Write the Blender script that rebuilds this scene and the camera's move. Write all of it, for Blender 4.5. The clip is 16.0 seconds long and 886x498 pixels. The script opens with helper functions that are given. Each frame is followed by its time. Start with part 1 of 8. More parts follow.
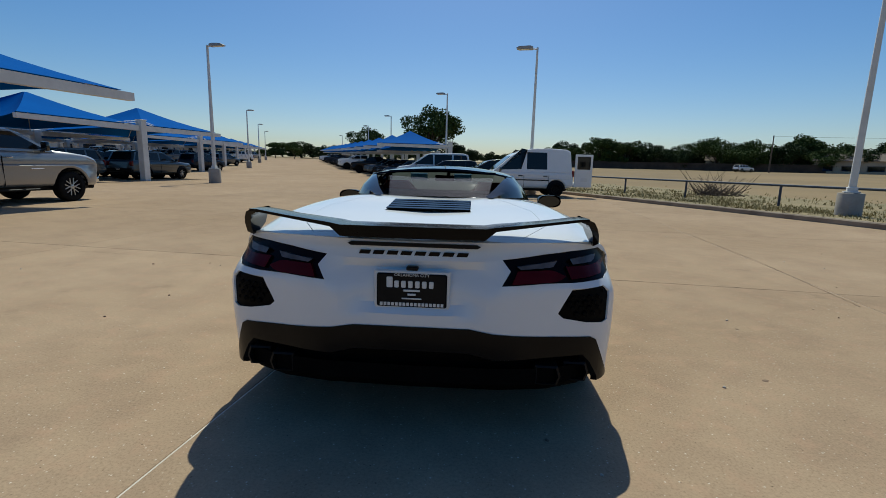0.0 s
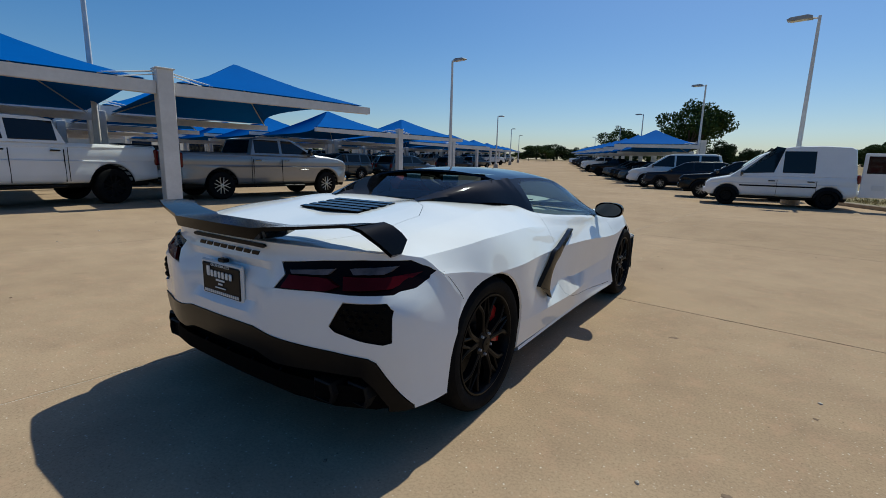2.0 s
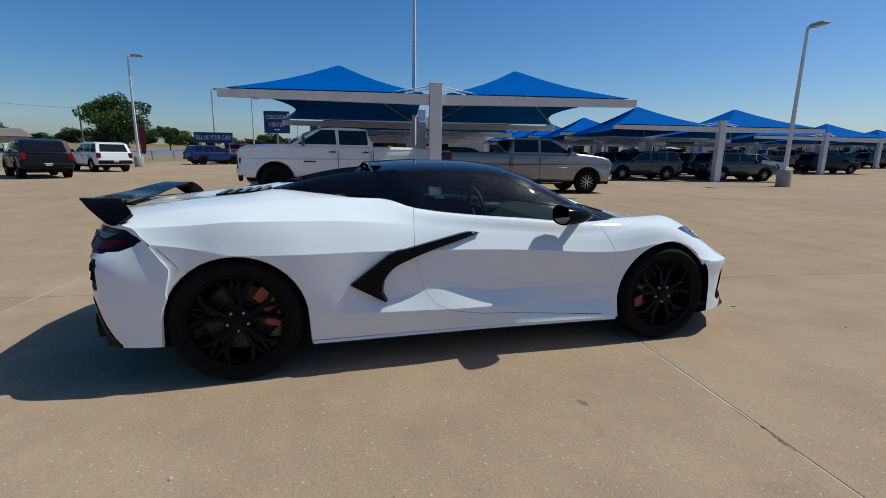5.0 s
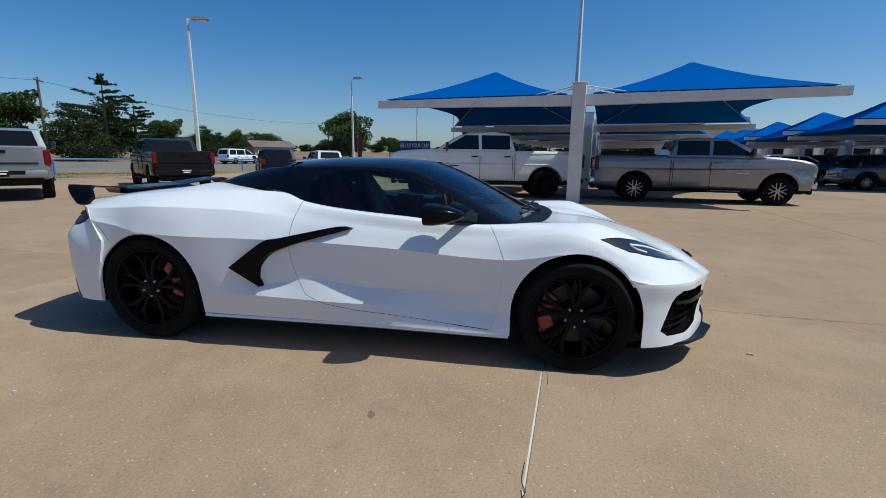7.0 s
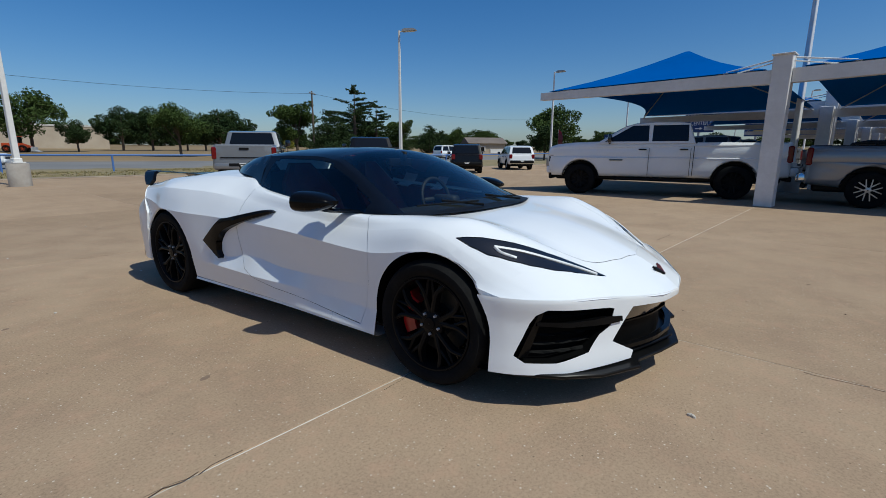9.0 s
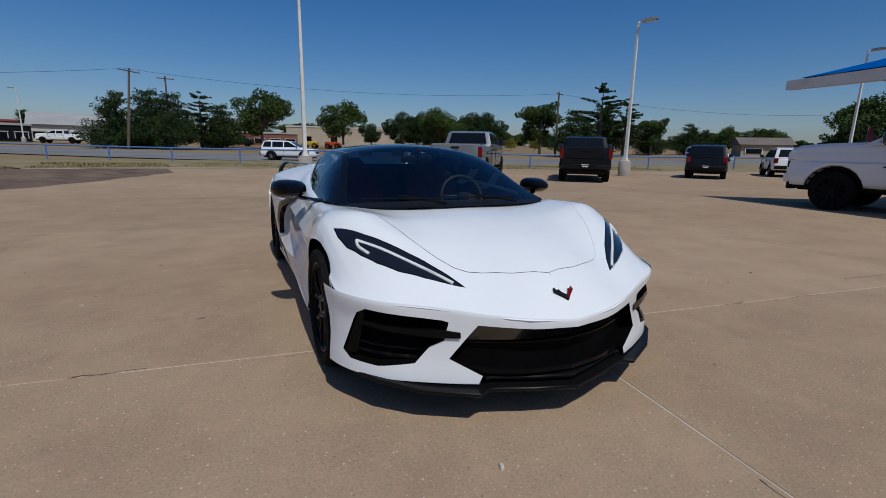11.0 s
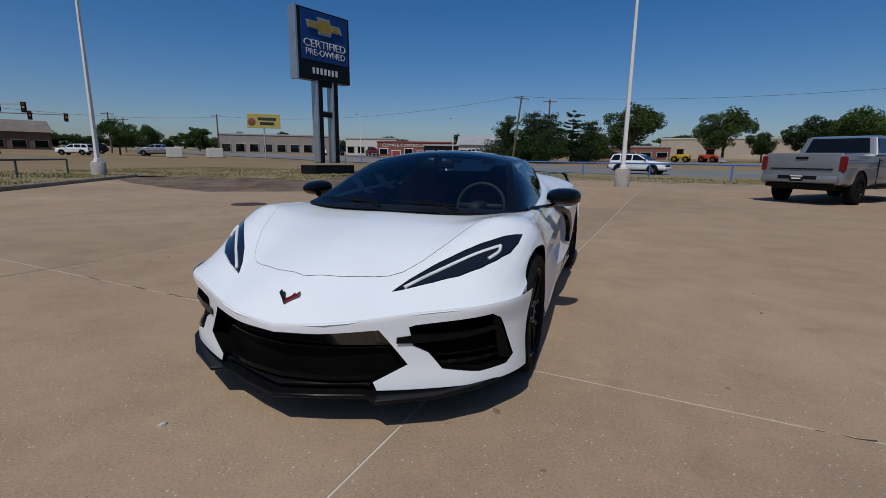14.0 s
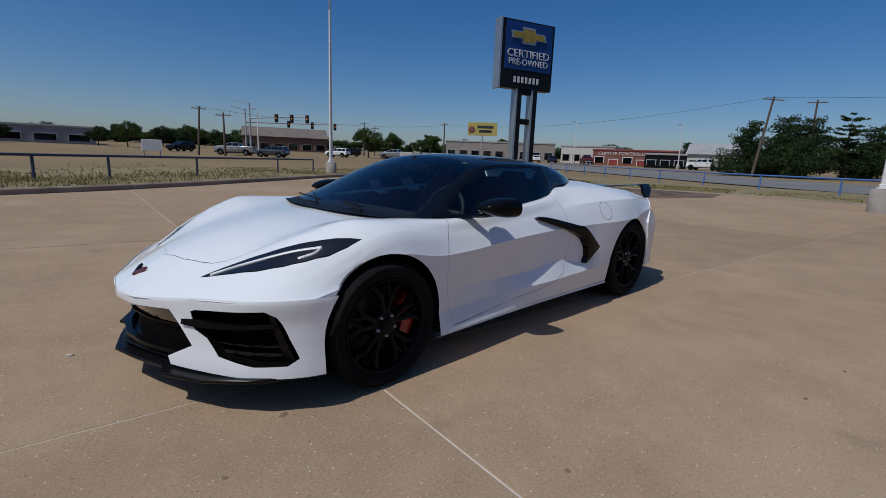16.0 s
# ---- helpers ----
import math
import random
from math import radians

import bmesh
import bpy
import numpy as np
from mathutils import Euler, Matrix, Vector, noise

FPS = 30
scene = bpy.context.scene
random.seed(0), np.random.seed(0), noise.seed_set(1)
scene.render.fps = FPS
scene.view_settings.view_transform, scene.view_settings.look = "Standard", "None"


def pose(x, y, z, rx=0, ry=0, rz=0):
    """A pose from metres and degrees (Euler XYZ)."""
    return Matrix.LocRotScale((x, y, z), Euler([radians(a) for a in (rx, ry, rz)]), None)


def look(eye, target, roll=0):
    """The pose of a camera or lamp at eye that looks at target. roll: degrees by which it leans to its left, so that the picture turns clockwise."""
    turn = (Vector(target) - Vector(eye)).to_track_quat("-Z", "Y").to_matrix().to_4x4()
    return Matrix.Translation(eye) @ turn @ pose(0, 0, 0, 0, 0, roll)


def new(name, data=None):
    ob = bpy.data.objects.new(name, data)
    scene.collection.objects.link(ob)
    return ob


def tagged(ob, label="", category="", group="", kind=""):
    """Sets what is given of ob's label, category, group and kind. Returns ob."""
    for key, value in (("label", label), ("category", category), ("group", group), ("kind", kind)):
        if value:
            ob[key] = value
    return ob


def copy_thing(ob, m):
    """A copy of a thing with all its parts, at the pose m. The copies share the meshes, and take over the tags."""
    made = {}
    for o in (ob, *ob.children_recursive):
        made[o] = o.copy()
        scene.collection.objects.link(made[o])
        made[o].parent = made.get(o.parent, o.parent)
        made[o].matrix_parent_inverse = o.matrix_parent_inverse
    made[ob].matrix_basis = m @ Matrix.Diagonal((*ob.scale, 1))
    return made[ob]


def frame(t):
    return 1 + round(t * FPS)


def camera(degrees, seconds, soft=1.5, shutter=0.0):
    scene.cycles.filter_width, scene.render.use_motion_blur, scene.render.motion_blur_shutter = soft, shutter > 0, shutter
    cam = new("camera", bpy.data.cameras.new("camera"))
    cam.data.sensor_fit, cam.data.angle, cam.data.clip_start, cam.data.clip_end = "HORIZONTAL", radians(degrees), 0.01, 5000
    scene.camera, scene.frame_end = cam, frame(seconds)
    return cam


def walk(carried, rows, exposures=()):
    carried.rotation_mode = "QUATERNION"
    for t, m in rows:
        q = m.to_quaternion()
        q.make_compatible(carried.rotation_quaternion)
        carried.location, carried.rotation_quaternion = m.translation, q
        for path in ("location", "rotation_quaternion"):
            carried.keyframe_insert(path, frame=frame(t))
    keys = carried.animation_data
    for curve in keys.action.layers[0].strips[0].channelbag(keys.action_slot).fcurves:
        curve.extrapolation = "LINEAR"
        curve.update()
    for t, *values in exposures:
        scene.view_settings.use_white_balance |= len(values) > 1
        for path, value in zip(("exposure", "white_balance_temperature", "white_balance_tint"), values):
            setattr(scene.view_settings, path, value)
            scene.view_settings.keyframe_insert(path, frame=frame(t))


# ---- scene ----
cam = camera(87.5, 16.0, soft=0.6)
# seconds, eye, target, roll
PATH = [
    (0, (0.247, -2.72, 1.206), (0.123, -0.755, 0.855), 1.5),
    (0.5, (0.715, -2.635, 1.232), (0.322, -0.708, 0.873), 1.5),
    (1, (1.159, -2.475, 1.238), (0.503, -0.62, 0.874), 1.4),
    (1.5, (1.565, -2.23, 1.244), (0.676, -0.475, 0.878), 1.4),
    (2, (1.982, -1.962, 1.243), (0.879, -0.333, 0.874), 1.5),
    (2.5, (2.326, -1.618, 1.238), (1.038, -0.134, 0.86), 1.5),
    (3, (2.675, -1.262, 1.234), (1.219, 0.052, 0.844), 1.4),
    (3.5, (2.941, -0.87, 1.23), (1.339, 0.259, 0.832), 1.4),
    (4, (3.185, -0.453, 1.239), (1.459, 0.477, 0.842), 1.3),
    (4.2, (3.271, -0.279, 1.247), (1.505, 0.569, 0.85), 1.2),
    (6.3, (3.621, 1.72, 1.238), (1.659, 1.677, 0.851), 0.7),
    (6.5, (3.613, 1.922, 1.226), (1.653, 1.798, 0.843), 0.7),
    (7, (3.522, 2.394, 1.206), (1.586, 2.069, 0.822), 0.6),
    (7.5, (3.397, 2.853, 1.198), (1.508, 2.321, 0.809), 0.4),
    (8, (3.226, 3.28, 1.19), (1.409, 2.544, 0.797), 0.6),
    (8.2, (3.118, 3.433, 1.18), (1.336, 2.615, 0.786), 0.6),
    (10.3, (1.886, 4.894, 1.168), (0.754, 3.301, 0.746), 0.8),
    (10.5, (1.734, 4.971, 1.167), (0.684, 3.321, 0.746), 1.2),
    (11, (1.328, 5.176, 1.172), (0.516, 3.397, 0.753), 1.1),
    (11.5, (0.912, 5.332, 1.163), (0.351, 3.458, 0.748), 1.0),
    (12, (0.473, 5.407, 1.176), (0.166, 3.474, 0.764), 0.9),
    (12.5, (0.028, 5.455, 1.179), (-0.028, 3.498, 0.771), 0.7),
    (13, (-0.41, 5.409, 1.17), (-0.219, 3.459, 0.769), 0.6),
    (13.5, (-0.86, 5.337, 1.165), (-0.43, 3.424, 0.773), 0.5),
    (14, (-1.275, 5.181, 1.151), (-0.617, 3.332, 0.765), 0.7),
    (14.5, (-1.681, 4.97, 1.15), (-0.806, 3.212, 0.769), 0.7),
    (15, (-2.061, 4.729, 1.148), (-0.996, 3.079, 0.772), 1.1),
    (15.5, (-2.396, 4.419, 1.154), (-1.155, 2.897, 0.777), 1.6),
    (16, (-2.713, 4.085, 1.161), (-1.308, 2.713, 0.783), 2.2),
]

walk(cam, [(t, look(eye, target, roll)) for t, eye, target, roll in PATH], exposures=[(0.0, -0.33, 6550, -4), (2.0, -0.32, 6450, -3), (4.0, -0.34, 6250, -1), (6.5, -0.26, 6100, 0), (8.2, -0.31, 6100, 0), (10.5, -0.68, 6150, 5), (12.0, -0.84, 6150, 7), (16.0, -0.78, 6100, 7)])

# ---- light ----
SUN_DIR = Vector((0.0, 0.546, 0.838))
world = bpy.data.worlds.new("world")
scene.world = world
world.use_nodes = True
_wn = world.node_tree.nodes
_sky = _wn.new("ShaderNodeTexSky")
_sky.sky_type, _sky.sun_disc = "NISHITA", False
_sky.sun_elevation, _sky.sun_rotation = radians(57), radians(0)
_sky.altitude, _sky.air_density, _sky.dust_density, _sky.ozone_density = 300, 1.0, 1.3, 3.0
_wn["Background"].inputs["Strength"].default_value = 0.113
_hue = _wn.new("ShaderNodeHueSaturation")
_hue.inputs["Saturation"].default_value = 1.35
world.node_tree.links.new(_sky.outputs[0], _hue.inputs["Color"])
_air = _wn.new("ShaderNodeMix")
_air.data_type, _air.blend_type = "RGBA", "MULTIPLY"
_air.inputs[0].default_value, _air.inputs[7].default_value = 1.0, (0.96, 0.95, 1.08, 1)
world.node_tree.links.new(_hue.outputs[0], _air.inputs[6])
world.node_tree.links.new(_air.outputs[2], _wn["Background"].inputs[0])
sun = new("sun", bpy.data.lights.new("sun", "SUN"))
sun.data.energy, sun.data.angle, sun.data.color = 4.6, radians(0.53), (1.0, 0.955, 0.88)
sun.matrix_world = look(SUN_DIR * 60, (0, 0, 0))


# ---- materials ----
def material(name, colour, rough=0.6, metal=0.0, coat=0.0, ior=1.45):
    m = bpy.data.materials.new(name)
    m.use_nodes = True
    b = m.node_tree.nodes["Principled BSDF"]
    b.inputs["Base Color"].default_value = (*colour, 1)
    b.inputs["Roughness"].default_value = rough
    b.inputs["Metallic"].default_value = metal
    b.inputs["Coat Weight"].default_value = coat
    b.inputs["Coat Roughness"].default_value = 0.04
    b.inputs["IOR"].default_value = ior
    return m


def node(m, kind, **inputs):
    n = m.node_tree.nodes.new(kind)
    for k, v in inputs.items():
        n.inputs[k.replace("_", " ")].default_value = v
    return n


def wire(m, a, b):
    m.node_tree.links.new(a, b)


def bsdf(m):
    return m.node_tree.nodes["Principled BSDF"]


def noise_of(m, scale, detail=4.0, rough=0.55, space="Object"):
    tc = m.node_tree.nodes.new("ShaderNodeTexCoord")
    if space == "World":
        tc = m.node_tree.nodes.new("ShaderNodeNewGeometry")
        src = tc.outputs["Position"]
    else:
        src = tc.outputs["Object"]
    n = node(m, "ShaderNodeTexNoise", Scale=scale, Detail=detail, Roughness=rough)
    wire(m, src, n.inputs["Vector"])
    return n.outputs["Fac"]


def ramp(m, fac, stops):
    r = m.node_tree.nodes.new("ShaderNodeValToRGB")
    el = r.color_ramp.elements
    while len(el) < len(stops):
        el.new(0.5)
    for e, (p, c) in zip(el, stops):
        e.position = p
        e.color = (*c, 1) if len(c) == 3 else c
    wire(m, fac, r.inputs["Fac"])
    return r.outputs["Color"]


def mix(m, fac, a, b, mode="MIX"):
    n = m.node_tree.nodes.new("ShaderNodeMix")
    n.data_type, n.blend_type = "RGBA", mode
    for sock, v in ((0, fac), (6, a), (7, b)):
        if isinstance(v, (int, float)):
            n.inputs[sock].default_value = v
        elif isinstance(v, tuple):
            n.inputs[sock].default_value = (*v, 1)
        else:
            wire(m, v, n.inputs[sock])
    return n.outputs[2]


def relief(m, height, strength, distance=0.02):
    b = node(m, "ShaderNodeBump", Strength=strength, Distance=distance)
    wire(m, height, b.inputs["Height"])
    wire(m, b.outputs[0], bsdf(m).inputs["Normal"])


def varied(name, a, b, scale, rough=0.7, metal=0.0, bump=0.0, fine=6.0, coat=0.0, space="Object", lo=0.35, hi=0.65, spec=0.5):
    """Two tones blended by noise at two scales, with relief."""
    m = material(name, a, rough, metal, coat)
    bsdf(m).inputs["Specular IOR Level"].default_value = spec
    f1, f2 = noise_of(m, scale, 5, 0.6, space), noise_of(m, scale * fine, 4, 0.65, space)
    big = ramp(m, f1, [(lo, a), (hi, b)])
    dark = tuple(c * 0.72 for c in a)
    col = mix(m, ramp(m, f2, [(0.3, (0, 0, 0)), (0.75, (1, 1, 1))]), big, mix(m, 0.5, big, dark))
    wire(m, col, bsdf(m).inputs["Base Color"])
    if bump:
        relief(m, f2, bump)
    return m


def concrete_material(name="slab_concrete", tone=1.0):
    m = material(name, (0.4, 0.3, 0.2), 0.85)
    big = noise_of(m, 0.22, 5, 0.6, "World")
    mid = noise_of(m, 1.7, 6, 0.65, "World")
    fine = noise_of(m, 75, 5, 0.8, "World")
    info = m.node_tree.nodes.new("ShaderNodeObjectInfo")
    c = ramp(m, big, [(0.3, (0.318 * tone, 0.225 * tone, 0.143 * tone)), (0.7, (0.400 * tone, 0.292 * tone, 0.194 * tone))])
    c = mix(m, ramp(m, mid, [(0.36, (1, 1, 1)), (0.58, (0, 0, 0))]), c, mix(m, 0.36, c, (0.24, 0.165, 0.115)), "MIX")
    stain = ramp(m, noise_of(m, 3.1, 3, 0.5, "World"), [(0.64, (0, 0, 0)), (0.78, (0.38, 0.38, 0.38))])
    c = mix(m, stain, c, (0.2, 0.145, 0.1))
    speck = ramp(m, fine, [(0.33, (0.74, 0.74, 0.74)), (0.5, (1, 1, 1)), (0.7, (1.17, 1.17, 1.17))])
    c = mix(m, 1.0, c, speck, "MULTIPLY")
    pink = ramp(m, noise_of(m, 6.5, 5, 0.7, "World"), [(0.50, (0, 0, 0)), (0.68, (0.3, 0.3, 0.3))])
    c = mix(m, pink, c, (0.47 * tone, 0.29 * tone, 0.19 * tone))
    geo = m.node_tree.nodes.new("ShaderNodeNewGeometry")
    for scale, r0, r1, tone_a, tone_b in ((11.0, 0.028, 0.055, (0.66, 0.60, 0.50), (0.60, 0.52, 0.42)), (7.0, 0.018, 0.032, (0.10, 0.07, 0.05), (0.2, 0.13, 0.09)), (31.0, 0.06, 0.11, (0.55, 0.47, 0.37), (0.25, 0.17, 0.11))):
        vor = m.node_tree.nodes.new("ShaderNodeTexVoronoi")
        vor.voronoi_dimensions = "2D"
        vor.inputs["Scale"].default_value = scale
        wire(m, geo.outputs["Position"], vor.inputs["Vector"])
        sep = m.node_tree.nodes.new("ShaderNodeSeparateColor")
        wire(m, vor.outputs["Color"], sep.inputs[0])
        chip = ramp(m, vor.outputs["Distance"], [(r0, (1, 1, 1)), (r1, (0, 0, 0))])
        some = ramp(m, sep.outputs[1], [(0.5, (0, 0, 0)), (0.75, (0.8, 0.8, 0.8))])
        c = mix(m, mix(m, 1.0, chip, some, "MULTIPLY"), c, ramp(m, sep.outputs[0], [(0.45, tone_a), (0.55, tone_b)]))
    tint = node(m, "ShaderNodeMapRange", To_Min=0.93, To_Max=1.06)
    wire(m, info.outputs["Random"], tint.inputs["Value"])
    c = mix(m, 1.0, c, tint.outputs[0], "MULTIPLY")
    wire(m, c, bsdf(m).inputs["Base Color"])
    bsdf(m).inputs["Specular IOR Level"].default_value = 0.08
    bsdf(m).inputs["Roughness"].default_value = 1.0
    relief(m, fine, 0.07, 0.003)
    return m


def dark_glass(name, c=(0.005, 0.006, 0.007), coat=0.1):
    return material(name, c, 0.03, 0.0, coat, 1.4)


def paint_material(name, c, flake=0.0, rough=0.35, coat=1.0):
    m = material(name, c, rough, flake, coat, 1.5)
    bsdf(m).inputs["Specular IOR Level"].default_value = 0.2 if coat < 0.5 else 0.5 if flake else 0.0
    bsdf(m).inputs["Coat Roughness"].default_value = 0.015
    f = noise_of(m, 3.0, 4, 0.6)
    wire(m, mix(m, f, c, tuple(min(1, v * 0.9 + 0.004) for v in c)), bsdf(m).inputs["Base Color"])
    return m


M = {}
M["slab"] = concrete_material()
M["joint"] = varied("joint_filler", (0.70, 0.64, 0.56), (0.44, 0.37, 0.29), 1.6, 0.9, bump=0.3, space="World")
M["kerb"] = varied("kerb_concrete", (0.34, 0.27, 0.2), (0.2, 0.15, 0.11), 1.4, 0.9, bump=0.4, space="World")
M["base"] = varied("lamp_base_concrete", (0.42, 0.38, 0.33), (0.3, 0.26, 0.22), 2.0, 0.9, bump=0.4)
M["field"] = varied("dry_field", (0.275, 0.19, 0.092), (0.20, 0.14, 0.07), 0.05, 1.0, bump=0.6, fine=40, space="World")
M["verge"] = varied("verge_grass", (0.20, 0.165, 0.08), (0.31, 0.235, 0.125), 0.35, 1.0, bump=0.8, fine=25, space="World")
M["blades"] = varied("grass_blades", (0.18, 0.165, 0.06), (0.36, 0.27, 0.13), 0.6, 0.9, space="World", fine=8)
M["dirt"] = varied("bare_dirt", (0.10, 0.066, 0.044), (0.22, 0.15, 0.10), 0.9, 1.0, bump=1.0, fine=9, space="World")
M["asphalt"] = varied("road_asphalt", (0.17, 0.165, 0.16), (0.23, 0.22, 0.21), 0.15, 0.9, bump=0.3, fine=60, space="World")
M["white_steel"] = varied("white_steel", (0.78, 0.76, 0.72), (0.66, 0.63, 0.58), 1.2, 0.5, bump=0.05)
M["grey_steel"] = varied("grey_steel", (0.4, 0.4, 0.4), (0.32, 0.32, 0.32), 1.2, 0.5)
M["dark_rail"] = varied("dark_blue_rail", (0.03, 0.045, 0.08), (0.05, 0.06, 0.08), 2.0, 0.5)
M["blue_rail"] = varied("blue_rail", (0.07, 0.16, 0.42), (0.1, 0.2, 0.45), 2.0, 0.5)
M["lens_lamp"] = material("lamp_lens", (0.7, 0.68, 0.6), 0.2)
M["black"] = varied("black_gloss", (0.006, 0.006, 0.007), (0.01, 0.01, 0.011), 3.0, 0.12, coat=1.0)
M["satin_black"] = varied("satin_black", (0.007, 0.007, 0.0075), (0.012, 0.012, 0.012), 6.0, 0.45, spec=0.15)
M["splitter"] = varied("splitter_black", (0.005, 0.005, 0.0055), (0.008, 0.008, 0.008), 6.0, 0.3, spec=0.16)
M["rubber"] = varied("tyre_rubber", (0.008, 0.008, 0.008), (0.014, 0.0135, 0.013), 8.0, 0.8, bump=0.15, spec=0.08)
M["chrome"] = material("chrome", (0.75, 0.75, 0.76), 0.12, 1.0)
M["alloy"] = varied("machined_alloy", (0.6, 0.6, 0.6), (0.5, 0.5, 0.5), 9.0, 0.28, 0.9)
M["window"] = dark_glass("tinted_window")
M["red_lens"] = material("red_lens", (0.14, 0.004, 0.006), 0.12, 0.0, 0.3)
M["amber_lens"] = material("amber_lens", (0.6, 0.2, 0.02), 0.1, 0.0, 1.0)
M["clear_lens"] = material("clear_lens", (0.55, 0.57, 0.6), 0.08, 0.3, 1.0)
M["plate"] = material("plate_white", (0.7, 0.7, 0.68), 0.4)
M["iron"] = varied("rusty_iron", (0.07, 0.05, 0.04), (0.12, 0.08, 0.06), 5.0, 0.75, 0.3, bump=0.5)
M["stain"] = varied("oil_stain", (0.20, 0.14, 0.10), (0.27, 0.19, 0.135), 12.0, 0.9, spec=0.1)
M["crack"] = varied("crack_grit", (0.05, 0.035, 0.028), (0.12, 0.085, 0.065), 14.0, 0.95, spec=0.05)
M["mirror"] = material("mirror_glass", (0.05, 0.055, 0.06), 0.03, 1.0)
M["chip"] = varied("pale_chip", (0.55, 0.5, 0.43), (0.4, 0.34, 0.28), 12.0, 0.9)
M["wood"] = varied("weathered_wood", (0.10, 0.075, 0.055), (0.17, 0.13, 0.10), 0.8, 0.95, bump=0.5)


def sail_material():
    m = varied("blue_shade_cloth", (0.0012, 0.090, 0.36), (0.0016, 0.102, 0.40), 0.5, 0.85, bump=0.06, fine=60, spec=0.03)
    nt = m.node_tree
    tr = nt.nodes.new("ShaderNodeBsdfTranslucent")
    tr.inputs["Color"].default_value = (0.002, 0.02, 0.07, 1)
    ms = nt.nodes.new("ShaderNodeMixShader")
    ms.inputs[0].default_value = 0.04
    wire(m, bsdf(m).outputs[0], ms.inputs[1])
    wire(m, tr.outputs[0], ms.inputs[2])
    wire(m, ms.outputs[0], nt.nodes["Material Output"].inputs[0])
    return m


M["sail"] = sail_material()


# ---- mesh tools ----
def link(name, bm, mat, parent=None, label="", smooth=False, m=None):
    bmesh.ops.recalc_face_normals(bm, faces=bm.faces)
    me = bpy.data.meshes.new(name)
    bm.to_mesh(me)
    bm.free()
    if mat is not None:
        for one in mat if isinstance(mat, (list, tuple)) else [mat]:
            me.materials.append(one)
    if smooth:
        for p in me.polygons:
            p.use_smooth = True
        me.set_sharp_from_angle(angle=radians(smooth if smooth is not True else 38))
    ob = new(name, me)
    if parent is not None:
        ob.parent = parent
    if m is not None:
        ob.matrix_basis = m
    if label:
        ob["label"] = label
    return ob


def part(name, bm, material, parent, label="", smooth=False):
    return link(name, bm, material, parent, label, smooth)


def thing(name, m=None, label="", category="", group="", kind=""):
    ob = new(name)
    ob.empty_display_size = 0.2
    if m is not None:
        ob.matrix_basis = m
    return tagged(ob, label, category, group, kind)


def box(bm, size, at=(0, 0, 0), bevel=0.0, m=None, seg=1):
    g = bmesh.ops.create_cube(bm, size=1.0)
    vs = g["verts"]
    bmesh.ops.scale(bm, vec=size, verts=vs)
    if bevel:
        es = list({e for v in vs for e in v.link_edges})
        r = bmesh.ops.bevel(bm, geom=es, offset=bevel, segments=seg, affect="EDGES", profile=0.5)
        vs = list({v for f in r["faces"] for v in f.verts} | {v for v in vs if v.is_valid})
    t = Matrix.Translation(at)
    bmesh.ops.transform(bm, matrix=(m @ t) if m is not None else t, verts=vs)
    return vs


def rod(bm, a, b, r1, r2=None, seg=12, caps=True):
    a, b = Vector(a), Vector(b)
    d = b - a
    g = bmesh.ops.create_cone(bm, cap_ends=caps, segments=seg, radius1=r1, radius2=r1 if r2 is None else r2, depth=d.length)
    bmesh.ops.transform(bm, matrix=Matrix.Translation((a + b) / 2) @ d.to_track_quat("Z", "Y").to_matrix().to_4x4(), verts=g["verts"])
    return g["verts"]


def prism(bm, pts, a, b, axis="x"):
    """A closed outline of (u, v) points extruded from a to b along an axis: x takes (y, z), y takes (x, z), z takes (x, y)."""
    put = {"x": lambda w, p: (w, p[0], p[1]), "y": lambda w, p: (p[0], w, p[1]), "z": lambda w, p: (p[0], p[1], w)}[axis]
    lo = [bm.verts.new(put(a, p)) for p in pts]
    hi = [bm.verts.new(put(b, p)) for p in pts]
    n = len(pts)
    fs = [bm.faces.new(lo[::-1]), bm.faces.new(hi)]
    for i in range(n):
        fs.append(bm.faces.new((lo[i], lo[(i + 1) % n], hi[(i + 1) % n], hi[i])))
    return fs


def sheet(bm, rows, close=False):
    """Quads over rows of points of equal length."""
    vs = [[bm.verts.new(p) for p in row] for row in rows]
    for a, b in zip(vs, vs[1:]):
        n = len(a)
        for i in range(n if close else n - 1):
            j = (i + 1) % n
            try:
                bm.faces.new((a[i], a[j], b[j], b[i]))
            except ValueError:
                pass
    return vs


def ring(r, n, z=0.0, phase=0.0):
    return [(r * math.cos(phase + math.tau * i / n), r * math.sin(phase + math.tau * i / n), z) for i in range(n)]


